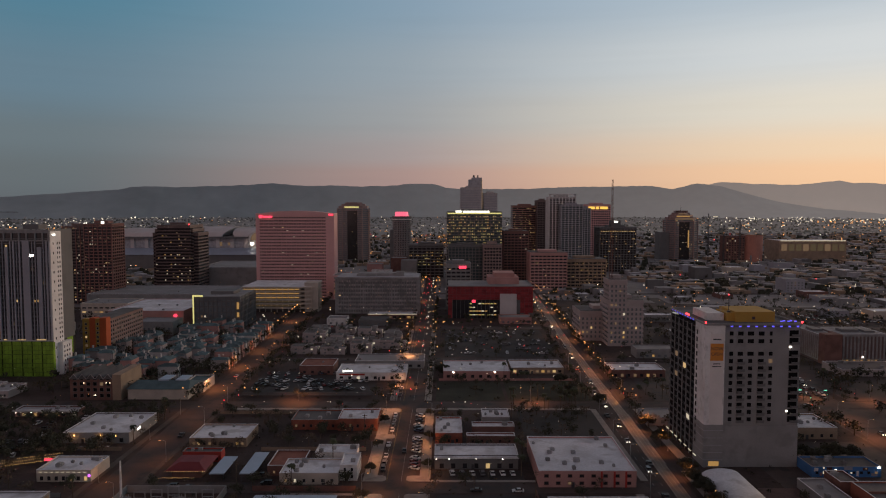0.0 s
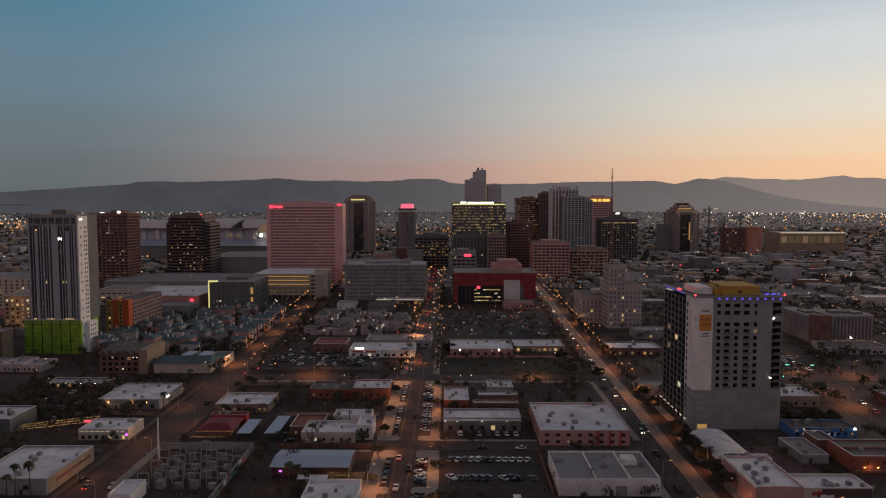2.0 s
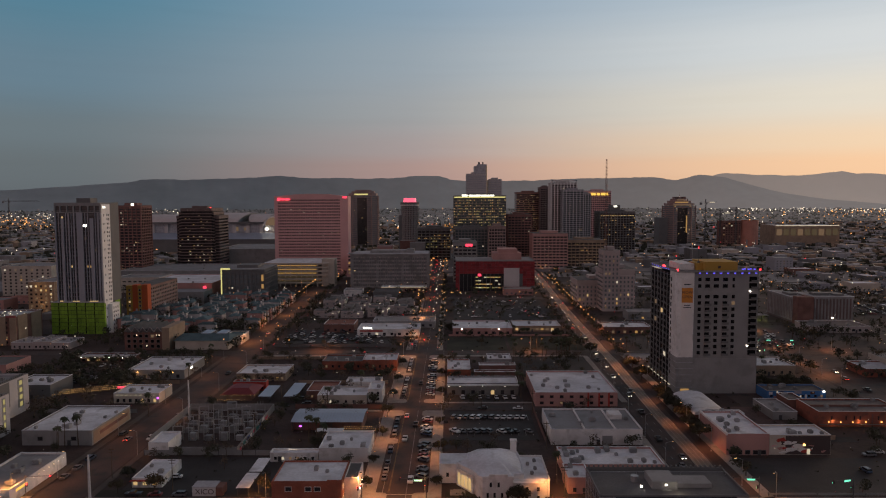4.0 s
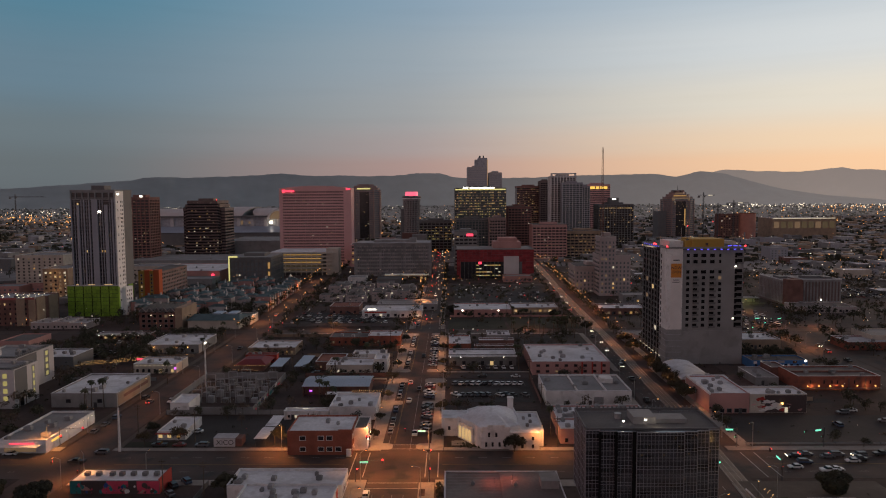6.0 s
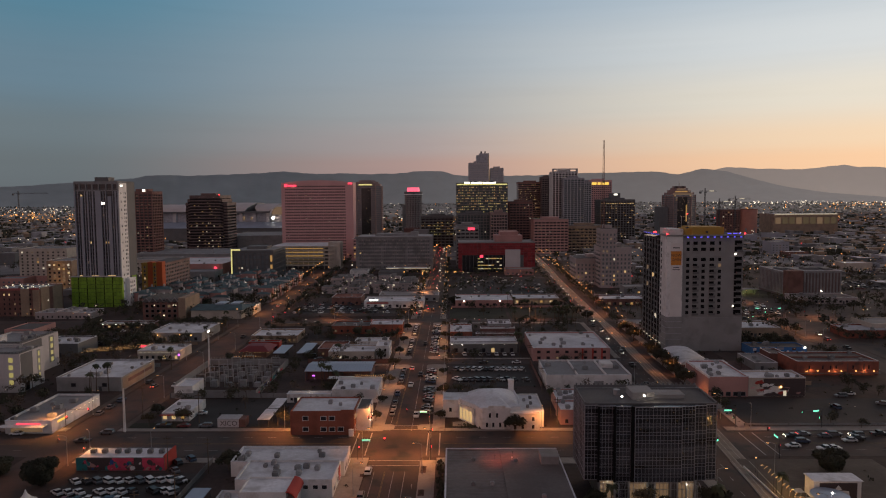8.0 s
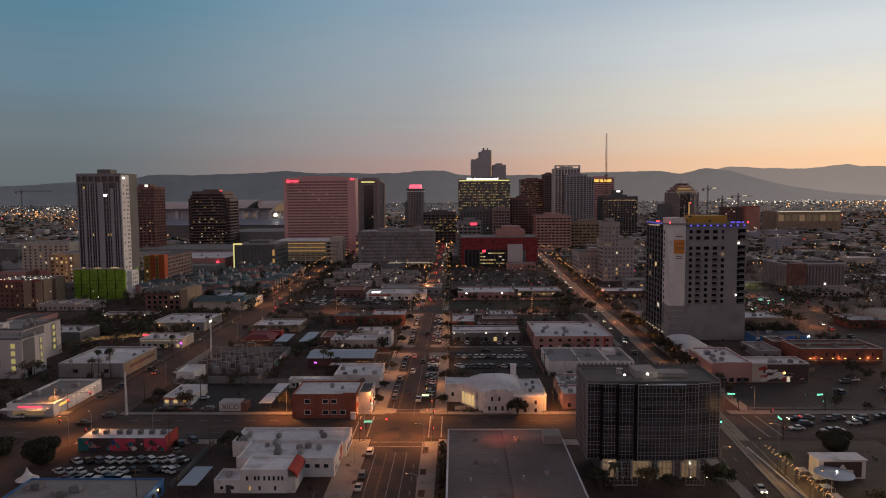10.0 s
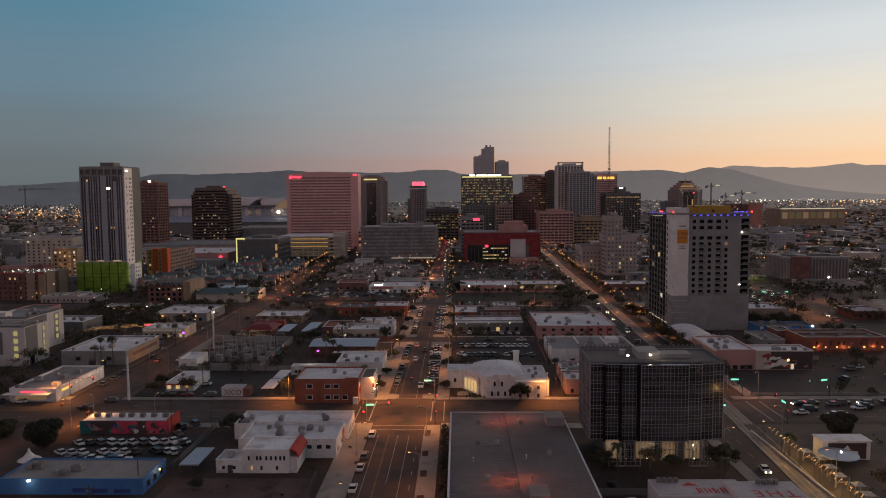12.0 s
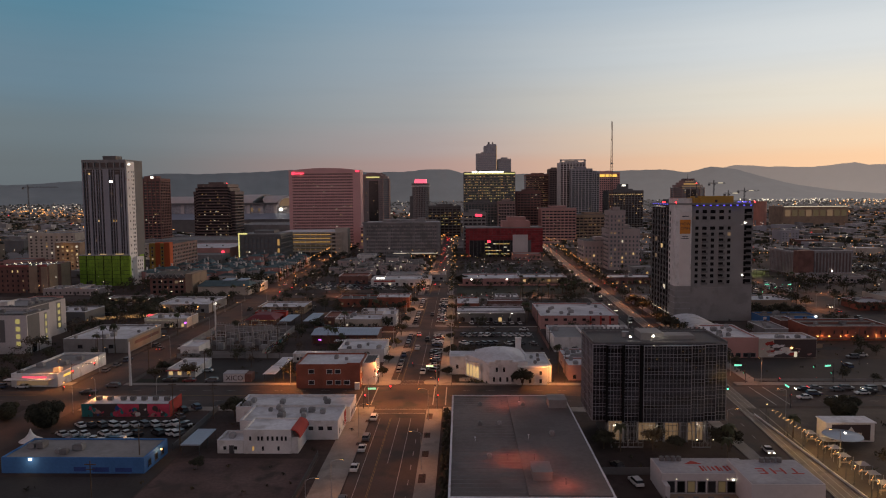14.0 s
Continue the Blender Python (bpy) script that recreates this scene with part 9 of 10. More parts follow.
for y, o, fr in ((180, -2, 1), (170, -3, 1), (159, -2, 1), (272, -4, 1), (281, -1.5, 1), (300, -5.6, 0), (335, -4, 1), (362, -3.5, 1), (369, -1.2, 1), (398, -4, 1), (421, -3, 1), (436, -5.5, 0), (455, -3, 1), (480, -4, 1), (505, -2, 1), (540, -5, 0), (575, -3, 1), (610, -3, 1), (650, -5, 0), (700, -3, 1)):
    lit_car(along(ROAD_B, y) + o, y, 180 if fr else 0, fr)
for x, y, tn, fr in ((118, 238, 270, 0), (128, 237.5, 270, 0), (143, 238, 270, 0), (150, 233.5, 270, 0), (133, 233.5, 270, 0), (210.5, 408, 180, 1), (207.5, 393, 0, 0), (206.5, 371, 0, 0), (224, 512, 0, 0), (220, 500, 180, 1), (216, 470, 0, 0), (200, 456, 90, 0), (190, 460, 270, 1), (-15.5, 318, 180, 1), (-20, 330, 0, 0), (-15.5, 500, 180, 1), (-20, 560, 0, 0), (-15, 620, 180, 1), (-20, 690, 0, 0), (-15, 760, 180, 1), (-130, 300, 0, 0), (-123, 405, 180, 1), (-131, 520, 0, 0), (-125, 232, 90, 0), (113, 236.5, 90, 1), (121, 225, 270, 0), (135, 237, 90, 1)):
    lit_car(x, y, tn, fr)


# the far lots: too many small cars to tell apart
FAR_CAR = {}
for x, y, turn, k in FAR_ROWS:
    for nm, src in (("body", CARS[k].children[0]), ("cabin_glass", CARS[k].children[1])):
        bm = FAR_CAR.setdefault(src.data.materials[0].name, bmesh.new())
        m = pose(x, y, .05, 0, 0, turn)
        base = {v.index: bm.verts.new(m @ v.co) for v in src.data.vertices}
        for f in src.data.polygons:
            bm.faces.new([base[i] for i in f.vertices])
for gn, bm in FAR_CAR.items():
    tagged(part("far_parked_cars", bm, bpy.data.materials[gn], None), label="crowded small parked cars in far lots", category="cars", kind="stuff")

# ---------------------------------------------------------------- trees


def leaf_cloud(bm, centre, radius, count, size):
    c = Vector(centre)
    for _ in range(count):
        d = Vector((R.gauss(0, 1), R.gauss(0, 1), R.gauss(0, .8))).normalized()
        p = c + Vector((d.x * radius[0], d.y * radius[1], d.z * radius[2])) * (R.random() ** .4)
        a = Vector((R.gauss(0, 1), R.gauss(0, 1), R.gauss(0, 1))).normalized() * size * R.uniform(.6, 1.3)
        n = a.cross(d)
        if n.length < 1e-4:
            continue
        n = n.normalized() * size * R.uniform(.4, .8)
        v = [bm.verts.new(p - a), bm.verts.new(p + n), bm.verts.new(p + a), bm.verts.new(p - n)]
        bm.faces.new(v)


def tree(kind, h, spread, leaf, label, dense):
    t = thing("tree", 0, -440, 0, label, "tree", "street trees")
    bm = bmesh.new()
    fork = h * .32
    tube(bm, (0, 0, 0), (.1, 0, fork), h * .03, h * .022)
    tips = []
    for i in range(6):
        a = i * 1.05 + R.uniform(-.3, .3)
        r = spread * R.uniform(.35, .65)
        p = (math.cos(a) * r * .5, math.sin(a) * r * .5, fork + h * R.uniform(.12, .22))
        q = (math.cos(a) * r, math.sin(a) * r, h * R.uniform(.55, .82))
        tube(bm, (.1, 0, fork * .95), p, h * .015, h * .011, 5)
        tube(bm, p, q, h * .011, h * .004, 5)
        tips.append(q)
    part("trunk", bm, M["bark"], t)
    bm = bmesh.new()
    for q in tips + [(0, 0, h * .8), (spread * .2, 0, h * .68)]:
        k = spread * R.uniform(.28, .46)
        leaf_cloud(bm, q, (k, k, k * .75), dense, h * (.042 if dense > 500 else .046))
    if dense > 500:
        for z, k in ((.5, .62), (.34, .58)):
            leaf_cloud(bm, (0, 0, h * z), (spread * k, spread * k, h * .3), dense * 3, h * .048)
    part("crown", bm, leaf, t)
    return t


def palm(h):
    t = thing("palm_tree", 0, -440, 0, "tall fan palm with a small drooping crown", "palm", "palm trees")
    bm = bmesh.new()
    z, x = 0, 0
    for k in range(4):
        tube(bm, (x, 0, h * k / 4), (x + .08, 0, h * (k + 1) / 4), .22 - .03 * k, .2 - .03 * k)
        x += .08
    part("trunk", bm, M["bark"], t)
    bm = bmesh.new()
    for i in range(26):
        a = i * 2.4
        up = R.uniform(-.6, .9)
        d = Vector((math.cos(a), math.sin(a), 0))
        side = Vector((-d.y, d.x, 0))
        p = Vector((x, 0, h))
        prev = None
        for s in range(5):
            f = s / 4
            c = p + d * (1.9 * f) + Vector((0, 0, up * f * 1.5 - 1.5 * f * f))
            wd = (.06, .32, .42, .3, .04)[s]
            row = (bm.verts.new(c - side * wd), bm.verts.new(c + side * wd))
            if prev:
                bm.faces.new((prev[0], prev[1], row[1], row[0]))
            prev = row
    part("crown", bm, M["palm"], t)
    return t


TREES = [tree(0, 7, 5, M["leaf"], "dark evergreen street tree with a broad crown", 340), tree(1, 5.5, 4.4, M["leaf"], "low dark bushy tree", 340), tree(2, 8, 5.5, M["leaf_dry"], "half-bare winter street tree", 130), tree(3, 6, 4.6, M["leaf_dry"], "thin olive-brown street tree", 110)]
BIG = tree(4, 8, 6.2, M["leaf"], "large dark spreading tree with a dense crown", 1300)
PALMS = [palm(9), palm(12), palm(7)]
first = set()


def plant(t, x, y, s=1.0):
    if t.name in first:
        o = copy_thing(t, pose(x, y, 0, 0, 0, R.uniform(0, 360)))
    else:
        first.add(t.name)
        o = t
        o.matrix_basis = pose(x, y, 0)
    o.scale = (s, s, s * R.uniform(.9, 1.1))


plant(BIG, -118.7, 197.5, .95)
plant(BIG, 110.5, 207, .95)
plant(BIG, -135, 205, .7)
plant(BIG, 0.5, 530, .8)
for x, y, k, s in ((20.5, 241.5, 0, .95), (-29, 254, 0, .6), (-29, 276, 1, .6), (-5.5, 256, 1, .6), (-5.5, 288, 0, .6), (-28.5, 305, 0, .6), (-28.5, 330, 2, .7), (-5.4, 320, 1, .6), (-28.5, 360, 0, .6), (-28.5, 390, 1, .7), (-5.4, 365, 0, .6), (-5.4, 400, 0, .7), (-28.5, 425, 0, .7), (-5.4, 438, 1, .7),
                   (-36, 200, 1, .6), (-68, 208, 0, .9), (-150, 212, 2, 1), (-165, 205, 0, 1), (-142, 199, 1, 1), (-64, 168, 1, .5),
                   (36.4, 182.5, 0, .75), (48.6, 181.5, 2, .7), (54.6, 181.4, 0, .55), (66.4, 182, 0, .8), (69.4, 183.5, 1, .8), (112, 175, 0, .9), (120, 180, 2, 1), (108, 160, 2, .9), (125, 170, 0, 1), (118, 150, 1, .9), (100, 165, 2, .8), (76, 240 + 13, 3, 1.1),
                   (98, 300, 0, 1.0), (98.5, 312, 0, 1.1), (100, 324, 1, 1.2), (99.5, 336, 0, 1.2), (100, 348, 1, 1.1), (101, 358, 0, 1.0), (-98, 250, 2, .8), (-110, 249, 3, .8), (-112, 262, 1, .7), (86, 455, 0, 1), (148, 372, 0, 1.2), (155, 373, 0, 1.2), (162, 372, 1, 1.3), (169, 373, 0, 1.2), (176, 372, 1, 1.2), (72, 466, 0, 1), (75, 480, 1, 1), (72, 500, 0, 1), (100, 392, 0, 1.1), (101, 420, 1, 1.1)):
    plant(TREES[k], x, y, s)


def clear_of_roads(x, y, gap=2.0):
    if any(abs(x - along(r, y)) < hw + gap for r, hw in ((ROAD_B, 9), (ROAD_C, 9), (ROAD_D, 8), ([(-17.6, 0), (-17.6, 1300)], 9))):
        return False
    if any(a - 1.5 < x < b + 1.5 and c - 1.5 < y < d + 1.5 for a, b, c, d in FOOT):
        return False
    return not any(c0 - gap < y < c1 + gap for c0, c1 in ((219, 242), (452, 464), (692, 704), (812, 824), (930, 942)))


def grove(name, mat, rows, label, leaves=75):
    """A wood of small far trees: stems and leaf clumps in one mesh."""
    bm = bmesh.new()
    st = bmesh.new()
    for x, y, h in rows:
        tube(st, (x, y, 0), (x, y, h * .6), h * .03, h * .015, 5)
        for _ in range(3):
            leaf_cloud(bm, (x + R.gauss(0, h * .2), y + R.gauss(0, h * .2), h * R.uniform(.45, .85)), (h * .34, h * .34, h * .26), leaves // 3, h * (.062 if leaves > 100 else .09))
    tagged(part(name, bm, mat, None), label=label, category="trees", kind="stuff")
    tagged(part(name + "_stems", st, M["bark"], None), label="thin stems of far trees", category="trees", kind="stuff")


def scatter(n, x0, x1, y0, y1, hs, skip=()):
    out = []
    while n > 0:
        n -= 1
        x, y = R.uniform(x0, x1), R.uniform(y0, y1)
        if clear_of_roads(x, y) and not any(a < x < b and c < y < d for a, b, c, d in skip):
            out.append((x, y, R.uniform(*hs)))
    return out


KEEP = [(-118, -38, 480, 536), (-72, 46, 506, 572), (0, 90, 578, 690), (105, 165, 514, 545), (-285, -240, 515, 550), (108, 152, 360, 416)]
grove("far_green_trees", M["leaf"], scatter(330, -240, -110, 466, 690, (5, 9), KEEP) + scatter(210, -115, 95, 466, 745, (4, 8), KEEP) + scatter(60, 2, 86, 580, 745, (3, 6)) + scatter(900, 112, 560, 390, 940, (4, 8), KEEP)
      + scatter(240, -620, -240, 260, 800, (5, 9), KEEP) + scatter(70, -230, -142, 380, 460, (4, 8), KEEP) + scatter(90, 195, 420, 180, 450, (5, 9), KEEP) + scatter(160, -700, 800, 820, 1300, (6, 11)), "dark far street and yard trees")
grove("far_dry_trees", M["leaf_dry"], scatter(60, -240, -110, 466, 690, (5, 9), KEEP) + scatter(50, -115, 95, 466, 745, (4, 8), KEEP) + scatter(90, 112, 460, 390, 800, (5, 10), KEEP) + scatter(50, -600, -240, 260, 800, (5, 9), KEEP), "brown half-bare far street trees", 54)
YARDS = [(-96, -76, 242, 262), (-164, -136, 344, 372), (-112, -74, 182, 206), (-1, 35, 300, 338), (-3, 34, 352, 364), (-3, 36, 240, 272), (104, 178, 249, 281), (-120, -80, 284, 341), (-56, -30, 297, 310), (-72, -60, 250, 275), (-110, -86, 243, 275), (100, 130, 300, 346), (86, 130, 60, 217), (-112, -72, 349, 378)]
grove("yard_trees", M["leaf"], scatter(110, -118, -33, 246, 450, (3.5, 7), YARDS) + scatter(60, -4, 80, 246, 450, (3.5, 6.5), YARDS) + scatter(170, -235, -140, 180, 450, (4, 8), YARDS) + scatter(90, 100, 195, 240, 365, (4, 7.5), YARDS + [(118, 182, 340, 366), (150, 192, 300, 322)]), "dark low trees between shops and yards", 260)
grove("bare_yard_trees", M["bark"], scatter(110, -118, -33, 246, 450, (4, 7), YARDS) + scatter(60, -4, 80, 246, 450, (4, 7), YARDS) + scatter(120, -235, -140, 180, 450, (4, 8), YARDS), "bare winter trees between yards", 110)
# street trees along the far stretches of the three streets
grove("far_street_trees", M["leaf"], [(-27.5 + R.uniform(-.6, .6), y, R.uniform(4, 7)) for y in range(470, 900, 11)] + [(-7 + R.uniform(-.6, .6), y, R.uniform(4, 7)) for y in range(470, 900, 13)]
      + [(along(ROAD_B, y) + 11 + R.uniform(-1, 1), y, R.uniform(5, 8)) for y in range(420, 900, 10)] + [(along(ROAD_B, y) - 11, y, R.uniform(4, 7)) for y in range(470, 900, 13)]
      + [(along(ROAD_C, y) + 11, y, R.uniform(4, 8)) for y in range(466, 900, 10)] + [(along(ROAD_C, y) - 11, y, R.uniform(5, 8)) for y in range(466, 900, 12)], "dark far trees in rows along streets")


def weeds(n, x0, x1, y0, y1, mat, name, size):
    bm = bmesh.new()
    for _ in range(n):
        x, y = R.uniform(x0, x1), R.uniform(y0, y1)
        if clear_of_roads(x, y, 4):
            r = R.uniform(.4, 1.1) * size
            leaf_cloud(bm, (x, y, r * .5), (r, r, r * .6), 9, r * .45)
    tagged(part(name, bm, mat, None), label="scattered low shrubs and weeds", category="shrubs", kind="stuff")


weeds(900, -240, 200, 60, 470, M["leaf"], "green_shrubs", 1.0)
weeds(700, -240, 240, 60, 470, M["leaf_dry"], "dry_shrubs", .9)
weeds(900, -400, 460, 466, 800, M["leaf"], "far_shrubs", 1.5)
for x, y, k in ((-150.5, 291, 1), (-146, 292.5, 1), (-153, 290, 0), (-54, 298.5, 0), (-57, 297.6, 0), (-51.5, 299, 2), (-45, 367.5, 1), (-58, 346, 0), (35.2, 258, 1), (34.5, 372, 0), (33.5, 379.5, 2), (33, 357, 0), (-134.6, 330, 1), (-140, 392, 0), (-141, 430, 1), (180, 440, 1), (190, 470, 0), (176, 420, 2), (222, 470, 1), (232, 500, 1), (112, 470, 0), (118, 478, 0), (125, 470, 1), (134, 466, 0), (-250, 530, 1), (-238, 530, 0), (88, 190, 2), (64, 172, 2), (40.2, 180.6, 2), (67.8, 180.6, 2)):
    plant(PALMS[k], x, y, R.uniform(.9, 1.1))
for i in range(26):
    plant(PALMS[R.randrange(3)], R.uniform(38, 86), R.choice((466, 510, 449)) + R.uniform(-1, 1), .9)

# ---------------------------------------------------------------- plaza things


def plaza():
    s = thing("stage_container", 95.5, 187.5, .15, "white stage box with a black and white painted front", "stage")
    part("box", boxes((0, 12.5, 0, 5, 0, 5.0)), M["white"], s)
    part("roof", boxes((-.3, 12.8, -.3, 5.3, 5.0, 5.25)), M["roof_white"], s)
    part("painted_panel", boxes((1.4, 11.4, -.06, 0, .4, 4.6)), M["ink"], s, "black painted front")
    bm = bmesh.new()
    for pts in (((2.6, 1.2), (5.6, 1.2), (5.0, 2.6), (2.8, 2.2)), ((6.2, 1.2), (9.4, 1.2), (9.2, 2.4), (6.6, 2.6)), ((5.2, 2.7), (7.4, 2.7), (6.4, 4.0))):
        bm.faces.new([bm.verts.new((x, -.08, z)) for x, z in pts])
    part("painted_shape", bm, M["white"], s, "white painted shapes")
    bm = bmesh.new()
    tube(bm, (4.0, -.05, 1.7), (4.0, -.1, 1.7), .55, n=12)
    part("painted_spot", bm, M["redawning"], s)
    u = thing("round_canopy", 97, 182.5, .15, "round pale blue canopy on a central post", "canopy")
    bm = bmesh.new()
    tube(bm, (0, 0, 3.4), (0, 0, 3.6), 4.8, 4.7, 28)
    tube(bm, (0, 0, 3.6), (0, 0, 4.1), 4.7, .3, 28)
    part("cover", bm, M["roof_metal"], u)
    bm = bmesh.new()
    tube(bm, (0, 0, 0), (0, 0, 3.4), .12)
    part("post", bm, M["steel"], u)
    part("lamp", boxes((.3, .6, -.5, -.2, 4.1, 4.4)), M["lamp"], u)
    for i in range(13):
        y = 122 + i * 5.4
        t = thing("market_tent", 90.2 + (i % 3) * .7, y, .15, "small white market tent lit from within", "market tent", "market tents")
        bm = bmesh.new()
        lo = [bm.verts.new(c) for c in ((.2, .2, 2.2), (2.8, .2, 2.2), (2.8, 2.8, 2.2), (.2, 2.8, 2.2))]
        hi = bm.verts.new((1.5, 1.5, 2.9))
        for k in range(4):
            bm.faces.new((lo[k], lo[(k + 1) % 4], hi))
        part("canopy", bm, M["roof_pale"], t)
        part("lamp", boxes((1.3, 1.7, 1.3, 1.7, 2.0, 2.3)), M["softlamp"], t)
        part("table", boxes((.3, 2.7, .3, 1.1, .72, .8), (.3, .4, .3, 1.1, 0, .72), (2.6, 2.7, .3, 1.1, 0, .72)), M["tan"], t)
        for px in (0, 3):
            for py in (0, 3):
                shared("pole", mesh_of("tent pole", lambda: boxes((-.04, .04, -.04, .04, 0, 2.3)), M["metal"]), t, pose(px, py, 0))
    f = thing("festoon_line", 86.8, 122, .15, "string of warm bulbs between posts along a plaza", "string lights")
    bm = bmesh.new()
    for i in range(110):
        z = 4.0 + .5 * abs(math.sin(i * .31))
        x, y = (i % 3) * .6, i * .72
        box(bm, x, x + .13, y, y + .13, z, z + .13)
    tagged(part("bulb_string", bm, M["festoon"], f), kind="stuff")

    def festoon_post():
        bm = bmesh.new()
        tube(bm, (0, 0, 0), (0, 0, 4.6), .06)
        return bm
    me = mesh_of("festoon post", festoon_post, M["steel"])
    for i in range(9):
        shared("post", me, f, pose(0, i * 10, 0))
    w = thing("low_wall", 86.2, 60, .15, "low pale kerb wall along a plaza", "wall")
    part("wall", boxes((-.2, .1, 0, 150, 0, .5)), M["white"], w)


plaza()

# ---------------------------------------------------------------- houses


def far_windows(b, places, w, h, lit=.2):
    """Small windows of a far building, dark ones and lit ones; 0 faces -y, else +x at that distance."""
    for name, mat, share in (("window_panes", M["glass_blue"], 0), ("lit_window_panes", R.choice(LIT), 1)):
        bm = bmesh.new()
        for side, u, z in places:
            if (hash((round(u, 1), round(z, 1), round(b.location.x))) % 100 < lit * 100) != bool(share):
                continue
            if side:
                box(bm, side - .04, side + .06, u - w / 2, u + w / 2, z, z + h)
            else:
                box(bm, u - w / 2, u + w / 2, -.06, .04, z, z + h)
        if bm.faces:
            tagged(part(name, bm, mat, b), label="rows of small far-off windows", kind="stuff")
        else:
            bm.free()


def house(variant):
    """A three-storey town house with a hipped teal roof, or a pale stucco one with a flat stepped roof."""
    if variant < 3:
        t = thing("town_house", 0, -460, 0, "narrow pale town house with a teal tile roof", "house", "teal-roofed town houses")
        w, d, h = ((7, 10, 9.2), (8.4, 11, 10), (6.4, 12, 8.4))[variant]
        part("wall", boxes((0, w, 0, d, 0, h), (w * .08, w * .46, -1.1, 0, 0, h * .96), (w * .56, w * .94, -.6, 0, 0, h * .7), (w * .5, w * .56, -1.3, 0, 0, h * .5)), (M["stone"], M["pink"], M["towergrey"])[variant], t)
        bm = bmesh.new()
        o = .45

        def hip(x0, x1, y0, y1, z, up):
            lo = [bm.verts.new(c) for c in ((x0, y0, z), (x1, y0, z), (x1, y1, z), (x0, y1, z))]
            hi = [bm.verts.new(((x0 + x1) / 2, y0 + (y1 - y0) * .32, z + up)), bm.verts.new(((x0 + x1) / 2, y0 + (y1 - y0) * .68, z + up))]
            for f in ((lo[0], lo[1], hi[0]), (lo[1], lo[2], hi[1], hi[0]), (lo[2], lo[3], hi[1]), (lo[3], lo[0], hi[0], hi[1]), lo[::-1]):
                bm.faces.new(f)
        hip(-o, w + o, -o, d + o, h, 1.7)
        hip(w * .03, w * .51, -1.5, d * .35, h * .96, 1.7)
        hip(w * .53, w * .97, -1.0, .4, h * .7, .9)
        part("roof", bm, M["teal"], t)
        part("chimney", boxes((w * .66, w * .66 + .8, d * .55, d * .55 + 1.2, h, h + 3.3)), M["towergrey"], t)
    else:
        t = thing("town_house", 0, -460, 0, "white stucco town house with stepped flat roofs", "house", "white stucco town houses")
        w, d, h = ((10, 12, 7.5), (8, 13, 8.5))[variant - 3]
        part("wall", boxes((0, w, 0, d, 0, h * .75), (0, w * .55, 1, d, h * .75, h), (w * .75, w, 0, 2.2, h * .75, h * .95)), M["stone"] if variant == 3 else M["grey"], t)
        part("roof", boxes((.3, w - .3, .3, d - .3, h * .75, h * .75 + .1), (.2, w * .53, 1.2, d - .2, h, h + .1)), M["roof_dark"] if variant == 3 else M["roof_brown"], t)
        part("stair_box", boxes((w * .6, w * .6 + 2, d * .6, d * .6 + 2, h * .75, h + 1)), M["grey"], t)
    n = 3
    far_windows(t, [(0, u, z) for u, z in grid(.5, w - .5, n, 1.2, 3, 2)] + [(w, u, z) for u, z in grid(.5, d - .5, 4, 1.2, 3, 2)], .8, 1.2, .10)
    return t


HOUSES = [house(i) for i in range(5)]


def settle(k, x, y, turn):
    h = HOUSES[k]
    if h.name in first:
        c = copy_thing(h, pose(x, y, 0, 0, 0, turn))
    else:
        first.add(h.name)
        c = h
        h.matrix_basis = pose(x, y, 0, 0, 0, turn)
    c.scale = (R2.uniform(.85, 1.2) * (1.7 if k > 2 else 1), R2.uniform(.85, 1.1), R2.uniform(.72, 1.12))


# a terrace along the oblique street, then staggered courts behind it
for j in range(16):
    y = 538 + j * 9.2
    settle(j % 3, along(ROAD_C, y) - 12.5, y, 90)
for i in range(6):
    for j in range(13):
        x = -238 + i * 13.2 + (j % 2) * 4 + R2.uniform(-1.5, 1.5)
        y = 500 + j * 14.5 + R2.uniform(-2, 2)
        if x > along(ROAD_C, y) - 31 or x < -168 and y < 504 or R2.random() < .16 or x < -222 and y > 640:
            continue
        settle(R2.randrange(3), x, y, R2.choice((0, 0, 90, 180, 270)))
for i in range(4):
    for j in range(5):
        if R2.random() < .4:
            continue
        settle(3 + R2.randrange(2), -113 + i * 22 + R2.uniform(-2, 2), 586 + j * 21 + R2.uniform(-4, 4), 0)

c = thing("long_canopy", -177, 468, 0, "teal hall with pale skylight roofs", "building")
part("wall", boxes((0, 34, 0, 18, 0, 6)), M["cream"], c)
bm = bmesh.new()
lo = [bm.verts.new(p) for p in ((-1, -1, 6), (35, -1, 6), (35, 19, 6), (-1, 19, 6))]
hi = [bm.verts.new(p) for p in ((2, 9, 9), (32, 9, 9))]
for f in ((lo[0], lo[1], hi[1], hi[0]), (lo[1], lo[2], hi[1]), (lo[2], lo[3], hi[0], hi[1]), (lo[3], lo[0], hi[0]), (lo[3], lo[2], lo[1], lo[0])):
    bm.faces.new(f)
part("roof", bm, M["teal"], c)
part("skylight", boxes((14, 20, 8, 19, 8.6, 9.4), (24, 30, 8, 19, 8.6, 9.4)), M["roof_metal"], c, "pale metal skylight roof")

